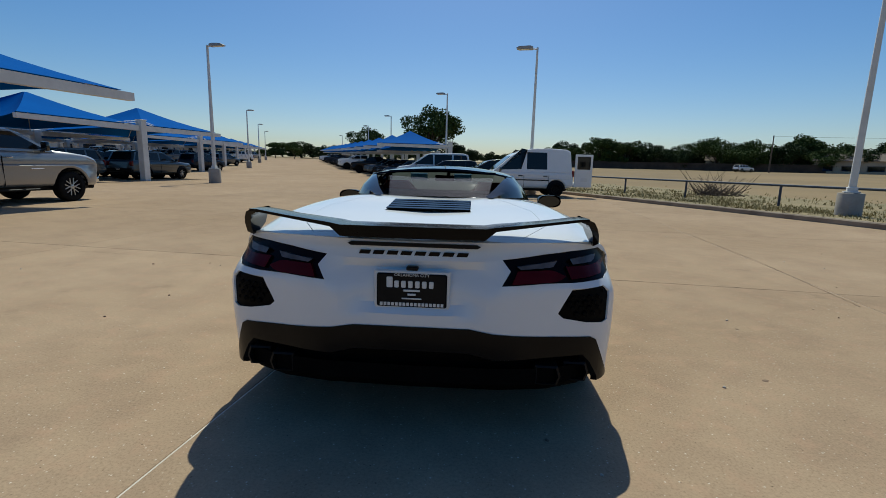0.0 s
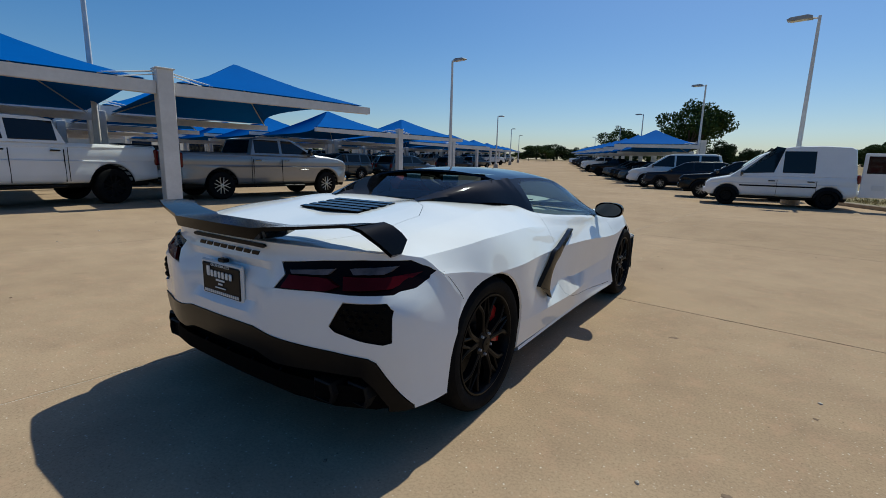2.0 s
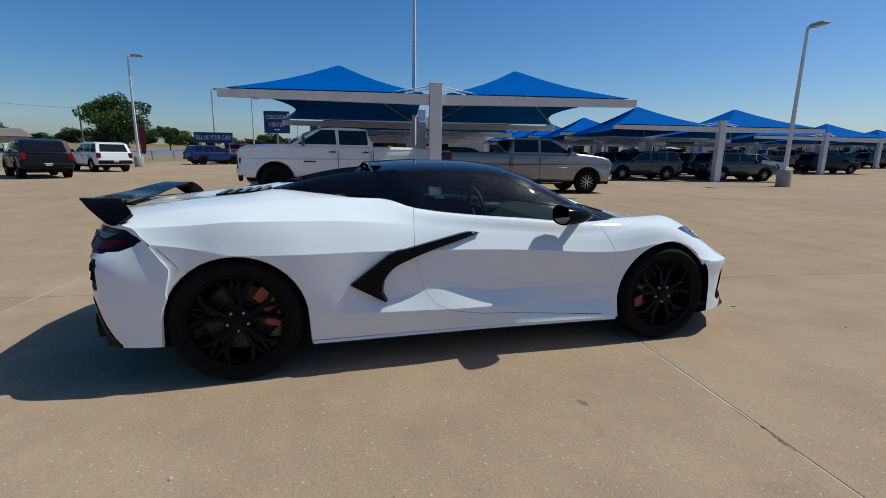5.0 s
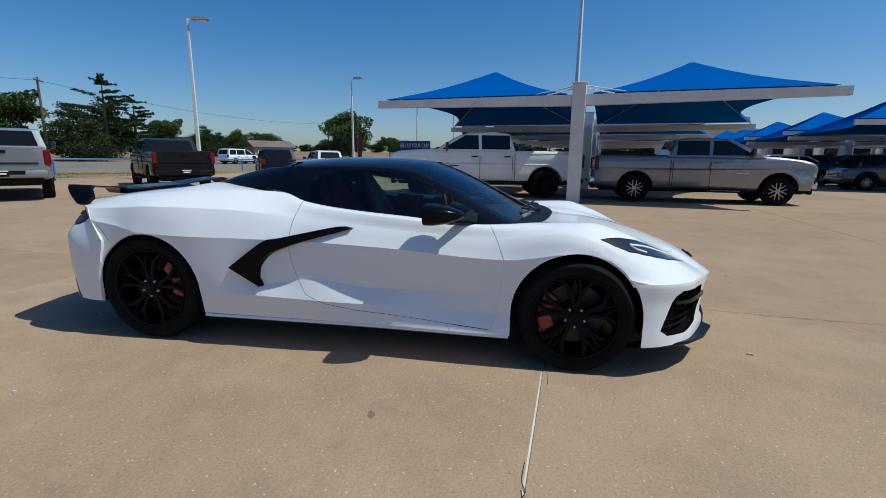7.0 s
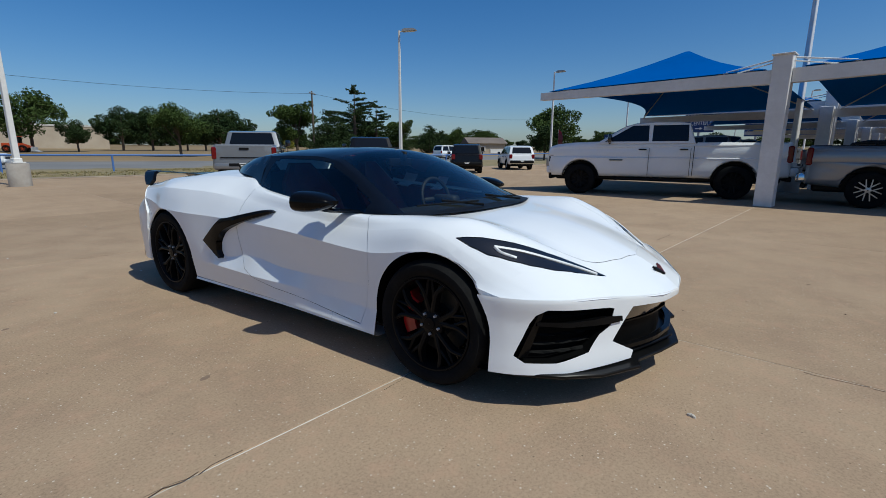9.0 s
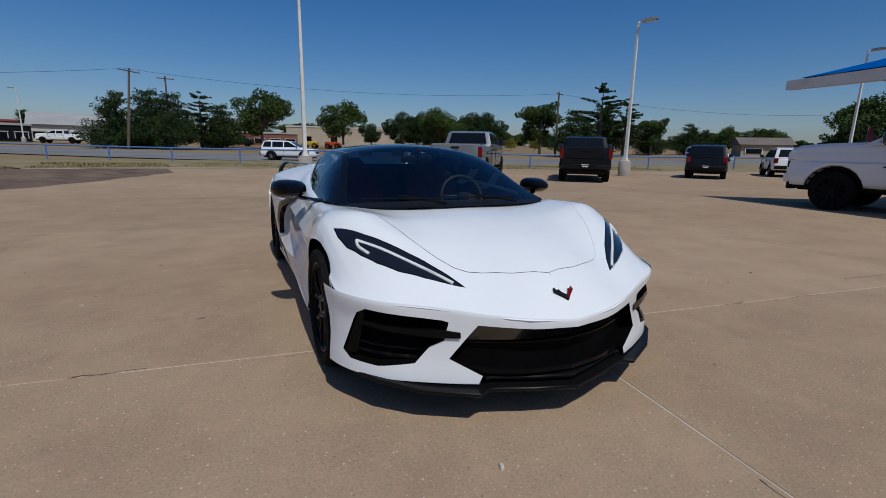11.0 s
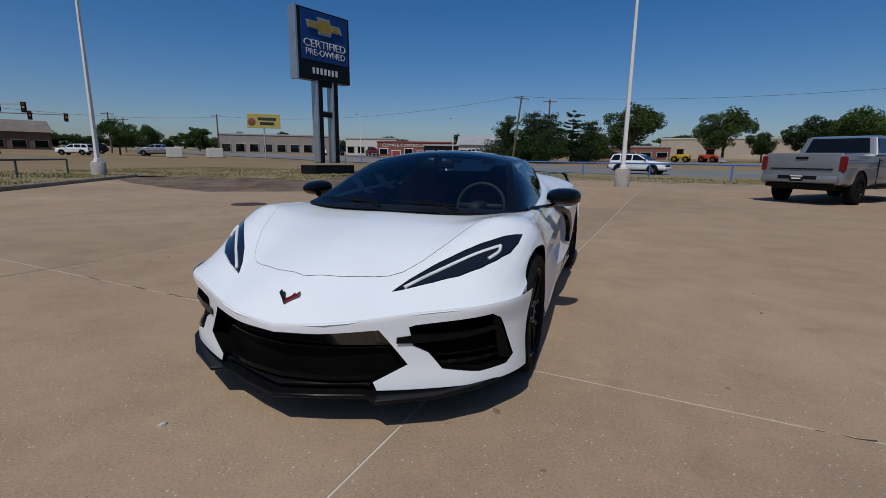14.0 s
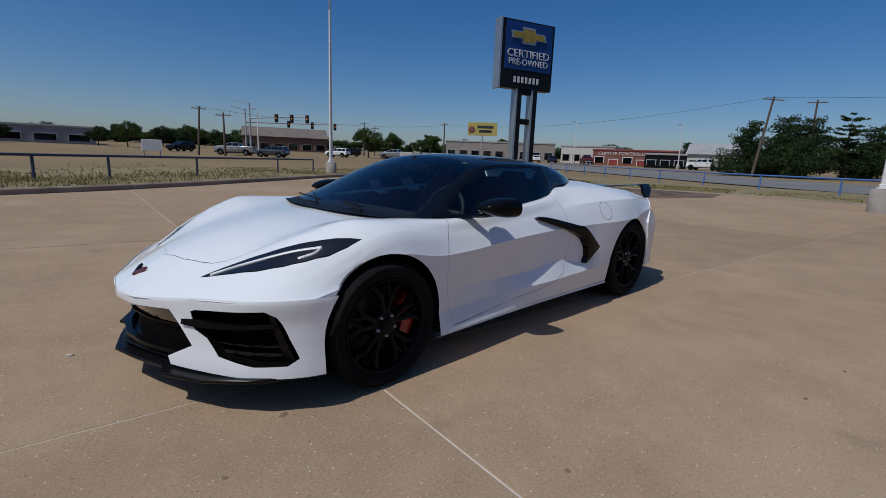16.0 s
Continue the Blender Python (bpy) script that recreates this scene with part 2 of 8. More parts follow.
def spline(knots):
    """A smooth monotone-ish curve through (t, value) knots."""
    ts, vs = np.array([k[0] for k in knots], float), np.array([k[1] for k in knots], float)
    h, d = np.diff(ts), np.diff(vs) / np.diff(ts)
    m = np.zeros(len(ts))
    m[0], m[-1] = d[0], d[-1]
    for i in range(1, len(ts) - 1):
        if d[i - 1] * d[i] > 0:
            w1, w2 = 2 * h[i] + h[i - 1], h[i] + 2 * h[i - 1]
            m[i] = (w1 + w2) / (w1 / d[i - 1] + w2 / d[i])

    def f(t):
        t = min(max(t, ts[0]), ts[-1])
        i = min(int(np.searchsorted(ts, t, "right")) - 1, len(ts) - 2)
        s = (t - ts[i]) / h[i]
        return float((2 * s**3 - 3 * s**2 + 1) * vs[i] + (s**3 - 2 * s**2 + s) * h[i] * m[i] + (-2 * s**3 + 3 * s**2) * vs[i + 1] + (s**3 - s**2) * h[i] * m[i + 1])

    return f


def smooth01(s):
    s = min(max(s, 0.0), 1.0)
    return s * s * (3 - 2 * s)


def rise(x, y):
    """Height of the gently dished land."""
    r = math.hypot(x, y - 1.4)
    s = max(0.0, r - 34.0)
    return 0.021 * s * s / (s + 10.0) if r < 230 else 0.021 * 196.0 * 196 / 206


GRID = radians(-6.0)
EAST, NORTH = Vector((math.cos(GRID), math.sin(GRID), 0)), Vector((-math.sin(GRID), math.cos(GRID), 0))
CROSS = Vector((-0.575, 2.715, 0))
SLAB = 4.66


def on_land(x, y, turn=0.0, dz=0.0):
    return pose(x, y, rise(x, y) + dz, 0, 0, turn)


def writing(name, text, size, mat, parent, m, depth=0.004, spacing=1.0, label="", width=0.0):
    """Raised letters in the built-in font, as a mesh part in the xz plane of m, centred."""
    cu = bpy.data.curves.new(name, "FONT")
    cu.body, cu.size, cu.extrude, cu.align_x, cu.align_y, cu.space_character = text, size, depth, "CENTER", "CENTER", spacing
    cu.resolution_u = 3
    tmp = bpy.data.objects.new(name, cu)
    me = bpy.data.meshes.new_from_object(tmp)
    bpy.data.objects.remove(tmp)
    if width:
        xs = [v.co.x for v in me.vertices]
        k = width / max(max(xs) - min(xs), 1e-6)
        me.transform(Matrix.Diagonal((k, 1, 1, 1)))
    me.materials.append(mat)
    me.name = name
    ob = new(name, me)
    ob.parent = parent
    ob.matrix_basis = m @ Matrix.Rotation(radians(90), 4, "X")
    if label:
        ob["label"] = label
    return ob


# ---- ground, lot, verges, road ----
def ground_sheet():
    bm = bmesh.new()
    radii = [0.0, 15, 30, 36, 42, 48, 55, 62, 70, 80, 92, 105, 120, 140, 165, 200, 230, 260, 400, 900, 2000, 3200]
    n = 72
    rows = [[(r * math.cos(math.tau * i / n), 1.4 + r * math.sin(math.tau * i / n), 0) for i in range(n)] for r in radii[1:]]
    rows = [[(x, y, rise(x, y) - 0.06) for x, y, _ in row] for row in rows]
    vs = sheet(bm, rows, close=True)
    c = bm.verts.new((0, 1.4, -0.06))
    for i in range(n):
        bm.faces.new((c, vs[0][i], vs[0][(i + 1) % n]))
    return tagged(link("ground", bm, M["field"], smooth=True), "dry yellow-brown field reaching the horizon", "ground", kind="structure")


def inside(p, poly):
    hit = False
    for (x1, y1), (x2, y2) in zip(poly, poly[1:] + poly[:1]):
        if (y1 > p[1]) != (y2 > p[1]) and p[0] < (x2 - x1) * (p[1] - y1) / (y2 - y1) + x1:
            hit = not hit
    return hit


KERB = [(-48, 157), (-12, 64), (0.2, 32.5), (3.6, 23.6), (4.95, 20.4), (6.45, 16.9), (8.1, 13.3), (9.6, 9.7), (11.1, 5.5), (12.6, 1.9), (13.9, -0.4), (16.2, -3.9), (19.6, -9.0), (21.6, -12.2)]
SOUTH = [(21.6, -13.0), (14.0, -17.4), (9.5, -20.9), (4.0, -21.9), (-8.0, -20.8), (-15.0, -19.9), (-27.0, -17.4), (-45.0, -13.0), (-95.0, -2.0)]
LOT = KERB + SOUTH[1:] + [(-105, 40), (-105, 157)]
ground_sheet()


def slab_mesh():
    bm = bmesh.new()
    h, b = SLAB / 2 - 0.0045, 0.003
    lo = [bm.verts.new((x * h, y * h, -0.02)) for x, y in ((-1, -1), (1, -1), (1, 1), (-1, 1))]
    mid = [bm.verts.new((x * h, y * h, -b)) for x, y in ((-1, -1), (1, -1), (1, 1), (-1, 1))]
    hi = [bm.verts.new((x * (h - b), y * (h - b), 0)) for x, y in ((-1, -1), (1, -1), (1, 1), (-1, 1))]
    for a, c in ((lo, mid), (mid, hi)):
        for i in range(4):
            bm.faces.new((a[i], a[(i + 1) % 4], c[(i + 1) % 4], c[i]))
    bm.faces.new(hi)
    me = bpy.data.meshes.new("slab")
    bm.to_mesh(me)
    bm.free()
    me.materials.append(M["slab"])
    return me


def pavement():
    """Joint level sheet; near slabs are objects, far slabs one mesh."""
    bm = bmesh.new()
    near, far = [], []
    for i in range(-26, 8):
        for j in range(-9, 36):
            c = CROSS + EAST * SLAB * (i + 0.5) + NORTH * SLAB * (j + 0.5)
            if not any(inside((c + EAST * a + NORTH * b).to_tuple()[:2], LOT) for a in (-2.3, 0, 2.3) for b in (-2.3, 0, 2.3)):
                continue
            close = (c - Vector((0, 1.4, 0))).length < 29.0
            (near if close else far).append((i, j, c))
            low = 0.0035 if close else 0.03
            q = [c + EAST * a * SLAB / 2 + NORTH * b * SLAB / 2 for a, b in ((-1, -1), (1, -1), (1, 1), (-1, 1))]
            bm.faces.new([bm.verts.new((p.x, p.y, rise(p.x, p.y) - low)) for p in q])
    bmesh.ops.remove_doubles(bm, verts=bm.verts, dist=0.01)
    base = tagged(link("pavement", bm, M["joint"]), "tan concrete car park laid in square jointed slabs", "pavement", kind="structure")
    me = slab_mesh()
    for i, j, c in near:
        o = new("slab", me)
        o.parent = base
        o.matrix_basis = Matrix.LocRotScale((c.x, c.y, rise(c.x, c.y)), Euler((0, 0, GRID)), None)
    bm = bmesh.new()
    for i, j, c in far:
        h = SLAB / 2 - 0.008
        q = [c + EAST * a * h + NORTH * b * h for a, b in ((-1, -1), (1, -1), (1, 1), (-1, 1))]
        bm.faces.new([bm.verts.new((p.x, p.y, rise(p.x, p.y))) for p in q])
    tagged(link("far_slabs", bm, M["slab"], base), "distant tan concrete slabs", kind="stuff")
    return base


pavement()


def offset_line(line, d):
    """The polyline moved d metres to its left."""
    out = []
    for k, p in enumerate(line):
        a, b = Vector(line[max(k - 1, 0)]), Vector(line[min(k + 1, len(line) - 1)])
        t = (b - a).normalized()
        out.append((p[0] - t.y * d, p[1] + t.x * d))
    return out


def resampled(line, step):
    out = []
    for a, b in zip(line, line[1:]):
        n = max(1, int(math.dist(a, b) / step))
        out += [(a[0] + (b[0] - a[0]) * k / n, a[1] + (b[1] - a[1]) * k / n) for k in range(n)]
    return out + [line[-1]]


def kerb_piece(name, line, label, height=0.15, width=0.16):
    bm = bmesh.new()
    rows = []
    fine = resampled(line, 1.5)
    for d, z in ((0.0, -0.02), (0.0, height - 0.03), (-0.03, height), (-width, height), (-width, -0.02)):
        rows.append([(x, y, z + rise(x, y) + 0.006 * noise.noise((x * 0.7, y * 0.7, 1.0))) for x, y in offset_line(fine, d)])
    sheet(bm, rows)
    return tagged(link(name, bm, M["kerb"], smooth=30), label, "kerb", kind="structure")


EKERB = KERB[::-1]
kerb_piece("kerb_east", EKERB, "worn tan concrete kerb along the field")
kerb_piece("kerb_south", SOUTH[1:][::-1], "low worn concrete kerb beside the road verge", 0.05, 0.3)


def verge(name, line, bands, label):
    bm = bmesh.new()
    fine = resampled(line, 1.2)
    rows = []
    for d, z in bands:
        rows.append([(x, y, z + rise(x, y) + (0.05 * noise.noise((x * 0.5, y * 0.5, 3.0)) if d < -0.3 else 0)) for x, y in offset_line(fine, d)])
    sheet(bm, rows)
    return tagged(link(name, bm, M["verge"], smooth=True), label, "grass", kind="structure")


verge("verge_east", EKERB, [(-0.15, 0.13), (-0.6, 0.14), (-1.5, 0.13), (-3, 0.12), (-4.5, 0.1), (-7, 0.06), (-11, 0.0), (-18, -0.12)], "patchy dry grass verge behind the kerb")
SVERGE = [(26.5, -12.0)] + SOUTH[1:]
verge("verge_south", SVERGE[::-1], [(-0.29, 0.045), (-1, 0.06), (-2.5, 0.06), (-5, 0.05), (-8, 0.04), (-12, 0.02), (-20, -0.1)], "dry mown grass verge along the road")

# grass island of the sign, between the two kerbs
bm = bmesh.new()
ISLE = [(21.6, -12.4), (17.0, -12.6), (14.0, -12.7), (11.2, -12.2), (12.2, -15.9), (9.5, -20.7), (14.0, -17.2), (18, -30), (34, -28), (32, -8), (25, -9)]
fs = bm.faces.new([bm.verts.new((x, y, 0.06)) for x, y in ISLE])
bmesh.ops.triangulate(bm, faces=[fs])
tagged(link("verge_sign", bm, M["verge"]), "dry green-brown grass round the pylon sign", "grass", kind="structure")

# worn dirt where the kerb is missing
bm = bmesh.new()
DIRT = [(17.0, -8.4), (14, -7.2), (11.0, -6.3), (9.5, -7.2), (8.0, -8.1), (6.5, -9.8), (5.4, -12.0), (4.6, -14.5), (3.6, -18.0), (4.2, -21.6), (9.5, -20.8), (12.2, -15.9), (11.2, -12.2), (14, -12.7), (17, -12.6), (21.4, -12.4), (20.2, -10.2)]
cx, cy = 10.5, -12.0
rim = resampled(DIRT + DIRT[:1], 0.6)[:-1]
rows = []
for k in range(9):
    s = 1 - k / 8
    row = []
    for x, y in rim:
        px, py = cx + (x - cx) * s, cy + (y - cy) * s
        lift = 0.004 + 0.16 * smooth01((1 - s) * 3) * (0.55 + 0.9 * noise.noise((px * 0.8, py * 0.8, 0.0))) + 0.05 * noise.noise((px * 3, py * 3, 2.0)) * min(1, (1 - s) * 5)
        row.append((px + (0.25 * noise.noise((px, py, 5.0)) if k == 0 else 0), py, max(0.004 if k else 0.002, lift)))
    rows.append(row)
sheet(bm, rows, close=True)
tagged(link("dirt_patch", bm, M["dirt"], smooth=True), "bare churned brown dirt at the lot's edge", "dirt", kind="structure")

FENCE = [(30, -46.0), (20.0, -40.5), (13.0, -36.4), (5.0, -32.6), (-8.0, -26.6), (-18.0, -22.6), (-27.0, -20.4), (-45.0, -16.2), (-80.0, -8.0)]


def strip(name, line, d0, d1, z, mat, label, category):
    bm = bmesh.new()
    fine = resampled(line, 3)
    sheet(bm, [[(x, y, rise(x, y) + z) for x, y in offset_line(fine, d0 + (d1 - d0) * k / 4)] for k in range(5)])
    return tagged(link(name, bm, mat, smooth=True), label, category, kind="structure")


ROADLINE = [(120, -78)] + FENCE + [(-160, 12)]
strip("road", ROADLINE, 5.0, 21.0, 0.02, M["asphalt"], "sun-bleached grey asphalt road", "road")
strip("road_far_kerb", ROADLINE, 21.0, 21.5, 0.10, M["kerb"], "pale concrete kerb beyond the road", "kerb")


def grass_tufts(name, n, where, label, h=0.10, seed=3):
    """Many bent blades in one mesh."""
    rng = np.random.default_rng(seed)
    verts, faces = [], []
    while len(faces) < n * 3:
        x, y, z = where(rng)
        if noise.noise((x * 0.35, y * 0.35, 7.0)) + rng.uniform(-0.5, 0.5) < -0.12:
            continue
        for _ in range(3):
            a, hh, w = rng.uniform(0, math.tau), h * rng.uniform(0.4, 1.5), rng.uniform(0.012, 0.03)
            dx, dy = math.cos(a), math.sin(a)
            ox, oy = x + rng.normal(0, 0.05), y + rng.normal(0, 0.05)
            k = len(verts)
            verts += [(ox - dy * w, oy + dx * w, z), (ox + dy * w, oy - dx * w, z), (ox + dx * hh * 0.7, oy + dy * hh * 0.7, z + hh)]
            faces.append((k, k + 1, k + 2))
    me = bpy.data.meshes.new(name)
    me.from_pydata(verts, [], faces)
    me.materials.append(M["blades"])
    return tagged(new(name, me), label, "grass", kind="stuff")


def east_spot(rng):
    k = rng.integers(0, len(EKERB) - 2)
    a, b = Vector(EKERB[k]), Vector(EKERB[k + 1])
    if a.y > 26 or (b - a).length > 12:
        a, b = Vector(EKERB[3]), Vector(EKERB[4])
    p = a.lerp(b, rng.uniform()) + Vector(((b - a).y, -(b - a).x)).normalized() * (0.2 + rng.gamma(1.3, 2.2))
    return p.x, p.y, 0.09


grass_tufts("verge_grass_blades", 9000, east_spot, "dry and green grass blades on the verge")


def sign_spot(rng):
    for _ in range(50):
        x, y = rng.uniform(9, 34), rng.uniform(-30, -8)
        if inside((x, y), ISLE):
            return x, y, 0.05
    return 20.0, -14.0, 0.05


grass_tufts("sign_grass_blades", 6000, sign_spot, "short dry grass round the sign", 0.08, 5)


def south_spot(rng):
    k = rng.integers(1, len(SOUTH) - 3)
    a, b = Vector(SOUTH[k]), Vector(SOUTH[k + 1])
    p = a.lerp(b, rng.uniform()) + Vector((-(b - a).y, (b - a).x)).normalized() * rng.uniform(0.4, 7)
    return p.x, p.y, 0.03


grass_tufts("road_verge_blades", 9000, south_spot, "short yellowed grass along the road", 0.08, 6)


# ---- lamps, rails, canopies, sign ----
def lamp_post(x, y, h=7.1, arm=0.0, base=True, label="white square-section parking lot lamp post on a round concrete base"):
    """A tapered square pole with one flat lamp head at the end of a short arm."""
    z = rise(x, y)
    t = thing("lamp_post", pose(x, y, z, 0, 0, arm), label, "lamp post", "parking lot lamps")
    bm = bmesh.new()
    rows = [ring(0.31, 24, 0.0), ring(0.31, 24, 0.74), ring(0.295, 24, 0.76), ring(0.02, 24, 0.765)]
    sheet(bm, rows, close=True)
    part("base", bm, M["base"], t, "round grey concrete base", 40)
    bm = bmesh.new()
    box(bm, (0.36, 0.36, 0.04), (0, 0, 0.79), 0.006)
    box(bm, (0.24, 0.24, 0.14), (0, 0, 0.86), 0.02)
    part("base_cover", bm, M["white_steel"], t)
    bm = bmesh.new()
    rows = []
    for k in range(9):
        s, zz = 0.085 - 0.04 * k / 8, 0.8 + (h - 0.8) * k / 8
        rows.append([(s * a, s * b, zz) for a, b in ((-1, -0.8), (-0.8, -1), (0.8, -1), (1, -0.8), (1, 0.8), (0.8, 1), (-0.8, 1), (-1, 0.8))])
    vs = sheet(bm, rows, close=True)
    bm.faces.new(vs[-1])
    part("pole", bm, M["white_steel"], t, smooth=30)
    bm = bmesh.new()
    rod(bm, (0, 0, h - 0.08), (0.28, 0, h - 0.04), 0.03)
    part("arm", bm, M["white_steel"], t, smooth=True)
    bm = bmesh.new()
    prism(bm, [(0.2, h - 0.08), (0.95, h - 0.05), (0.97, h - 0.01), (0.85, h + 0.05), (0.35, h + 0.07), (0.2, h + 0.02)], -0.16, 0.16, "y")
    head = part("lamp_head", bm, M["grey_steel"], t, "flat grey lamp head")
    bm = bmesh.new()
    box(bm, (0.5, 0.24, 0.02), (0.62, 0, h - 0.076), 0.005)
    part("lens", bm, M["lens_lamp"], head)
    return t


for lx, ly, lh, la in ((2.95, 20.3, 6.75, 172), (-13.87, 21.93, 7.1, -8), (-28.0, 54.5, 7.0, -8), (-40.0, 83.0, 7.0, -8), (-52.0, 112.0, 7.0, -8),
                       (-2.3, 38.2, 7.3, 172), (-11.4, 62.0, 7.4, 172), (-19.8, 85.0, 7.4, 172), (-29, 110.0, 7.4, 172), (-39, 135.0, 7.4, 172),
                       (-17.75, -13.6, 7.62, 110), (-1.75, -16.6, 9.2, 100), (21.5, -10.2, 10.4, 90), (10.9, 11.2, 8.6, 150), (-36.0, -12.3, 7.8, 90), (-48.0, -9.3, 7.0, 90), (-64.0, -7.6, 7.6, 90), (-92.0, -3.0, 7.6, 90), (-15.6, 4.3, 8.0, 60), (-70.0, 6.0, 8.0, 60)):
    lamp_post(lx, ly, lh, la)


def rail(name, posts, h, mat, label, r=0.03, group=""):
    t = thing(name, pose(*posts[0], rise(*posts[0])), label, "railing", group)
    o = Vector((*posts[0], rise(*posts[0])))
    for k, p in enumerate(posts):
        q = Vector((*p, rise(*p))) - o
        bm = bmesh.new()
        rod(bm, q + Vector((0, 0, -0.05)), q + Vector((0, 0, h)), r * 1.15, seg=8)
        part("post", bm, mat, t, smooth=True)
        if k:
            bm = bmesh.new()
            rod(bm, last + Vector((0, 0, h)), q + Vector((0, 0, h)), r * 1.1, seg=8)
            part("rail", bm, mat, t, smooth=True)
        last = q
    return t


EPOSTS = [(x + 0.2, y) for x, y in resampled(offset_line(EKERB, -3.0)[::-1][2:], 3.3)]
rail("field_railing", EPOSTS, 0.86, M["dark_rail"], "low dark blue pipe railing along the field", 0.038)
rail("road_railing", resampled(FENCE, 3.6), 0.95, M["blue_rail"], "faded blue pipe railing beside the road", 0.045)


def sail_mesh(x0, x1, depth, z0, z1, peak, sag):
    """A hip-shaped cloth between two beams: rings from its rim to the peak, its free edge bowed inwards."""
    n, free = 12, x0 < -1
    rim = [(k / n, 0.0) for k in range(n)] + [(1.0, k / n) for k in range(n)] + [(1 - k / n, 1.0) for k in range(n)] + [(0.0, 1 - k / n) for k in range(n)]
    top = Vector(((x0 + x1) / 2, depth * 0.46, z0 + (z1 - z0) * 0.46 + peak))
    rows = []
    for f in (0.0, 0.12, 0.3, 0.5, 0.7, 0.88, 0.98):
        row = []
        for u, v in rim:
            edge = (1 - u if free else u) if 0 < v < 1 else 0.0
            bow = math.sin(math.pi * v) * sag * (1.0 if edge == 1.0 else 0.0) * (1 if free else -1)
            p = Vector((x0 + (x1 - x0) * u + bow, depth * v, z0 + (z1 - z0) * v))
            q = p.lerp(top, f)
            q.z -= 0.10 * math.sin(math.pi * f)
            row.append(tuple(q))
        rows.append(row)
    bm = bmesh.new()
    vs = sheet(bm, rows, close=True)
    bm.faces.new(vs[-1])
    return bm


def canopy(m=None, sides=(-1, 1)):
    t = thing("shade_canopy", m, "blue cloth shade canopy on a pale steel post and beams", "canopy", "shade canopies")
    L, D, ZF, ZR = 6.1, 7.4, 2.96, 2.62
    bm = bmesh.new()
    box(bm, (0.36, 0.36, 3.24), (0, -0.02, 1.62), 0.012)
    part("front_post", bm, M["white_steel"], t)
    bm = bmesh.new()
    box(bm, (0.42, 0.42, 0.03), (0, -0.02, 3.255), 0.006)
    part("post_cap", bm, M["white_steel"], t)
    bm = bmesh.new()
    box(bm, (0.36, 0.36, 2.7), (0, D, 1.35), 0.012)
    part("rear_post", bm, M["white_steel"], t)
    for s in sides:
        bm = bmesh.new()
        prism(bm, [(s * 0.19, ZF - 0.29), (s * L, ZF - 0.21), (s * L, ZF + 0.0), (s * 0.19, ZF + 0.0)], -0.10, 0.10, "y")
        part("front_beam", bm, M["white_steel"], t)
        bm = bmesh.new()
        prism(bm, [(s * 0.19, ZR - 0.26), (s * L, ZR - 0.20), (s * L, ZR), (s * 0.19, ZR)], D - 0.1, D + 0.1, "y")
        part("rear_beam", bm, M["white_steel"], t)
        x0, x1 = (-L + 0.15, -0.35) if s < 0 else (0.35, L - 0.15)
        sail = part("sail", sail_mesh(x0, x1, D - 0.24, ZF + 0.06, ZR + 0.06, 1.42, 1.1), M["sail"], t, "taut royal blue shade cloth", 20)
        sail.location.y = 0.12
        apex = ((x0 + x1) / 2, 0.12 + 0.46 * (D - 0.24), ZF + 1.0)
        for cx in (x0, x1):
            for cy, cz in ((0.14, ZF - 0.02), (D - 0.14, ZR - 0.02)):
                bm = bmesh.new()
                rod(bm, (cx, cy, cz), apex, 0.022, seg=6)
                part("hip_rafter", bm, M["grey_steel"], t)
        bm = bmesh.new()
        rod(bm, (s * 0.15, 0.05, 3.2), (s * 1.25, 0.3, ZF + 0.08), 0.02, seg=6)
        rod(bm, (s * 0.15, -0.05, 3.12), (s * 0.9, 0.1, ZF + 0.03), 0.014, seg=6)
        part("tie_rod", bm, M["white_steel"], t)
    return t


BEAM_TURN = 80.5
CANOPY = canopy(pose(-10.2, 3.85, 0, 0, 0, BEAM_TURN))
_back = Vector((-math.sin(radians(BEAM_TURN)), math.cos(radians(BEAM_TURN)), 0))
_step = Vector((-7.6, 18.0, 0))
for row in range(0, 8):
    for deep in range(0, 5 if row < 4 else 3):
        if row == 0 and deep == 0:
            continue
        p = Vector((-10.2, 3.85, 0)) + _step * row + _back * deep * 8.3
        if p.x < -78:
            continue
        copy_thing(CANOPY, on_land(p.x, p.y, BEAM_TURN))
HALF = canopy(on_land(-1.9, 37.2, 12.0), (-1,))
for k in range(1, 13):
    p = Vector((-1.9, 37.2, 0)) + Vector((-0.36, 0.933, 0)) * k * 8.3
    copy_thing(HALF, on_land(p.x, p.y, 12.0))


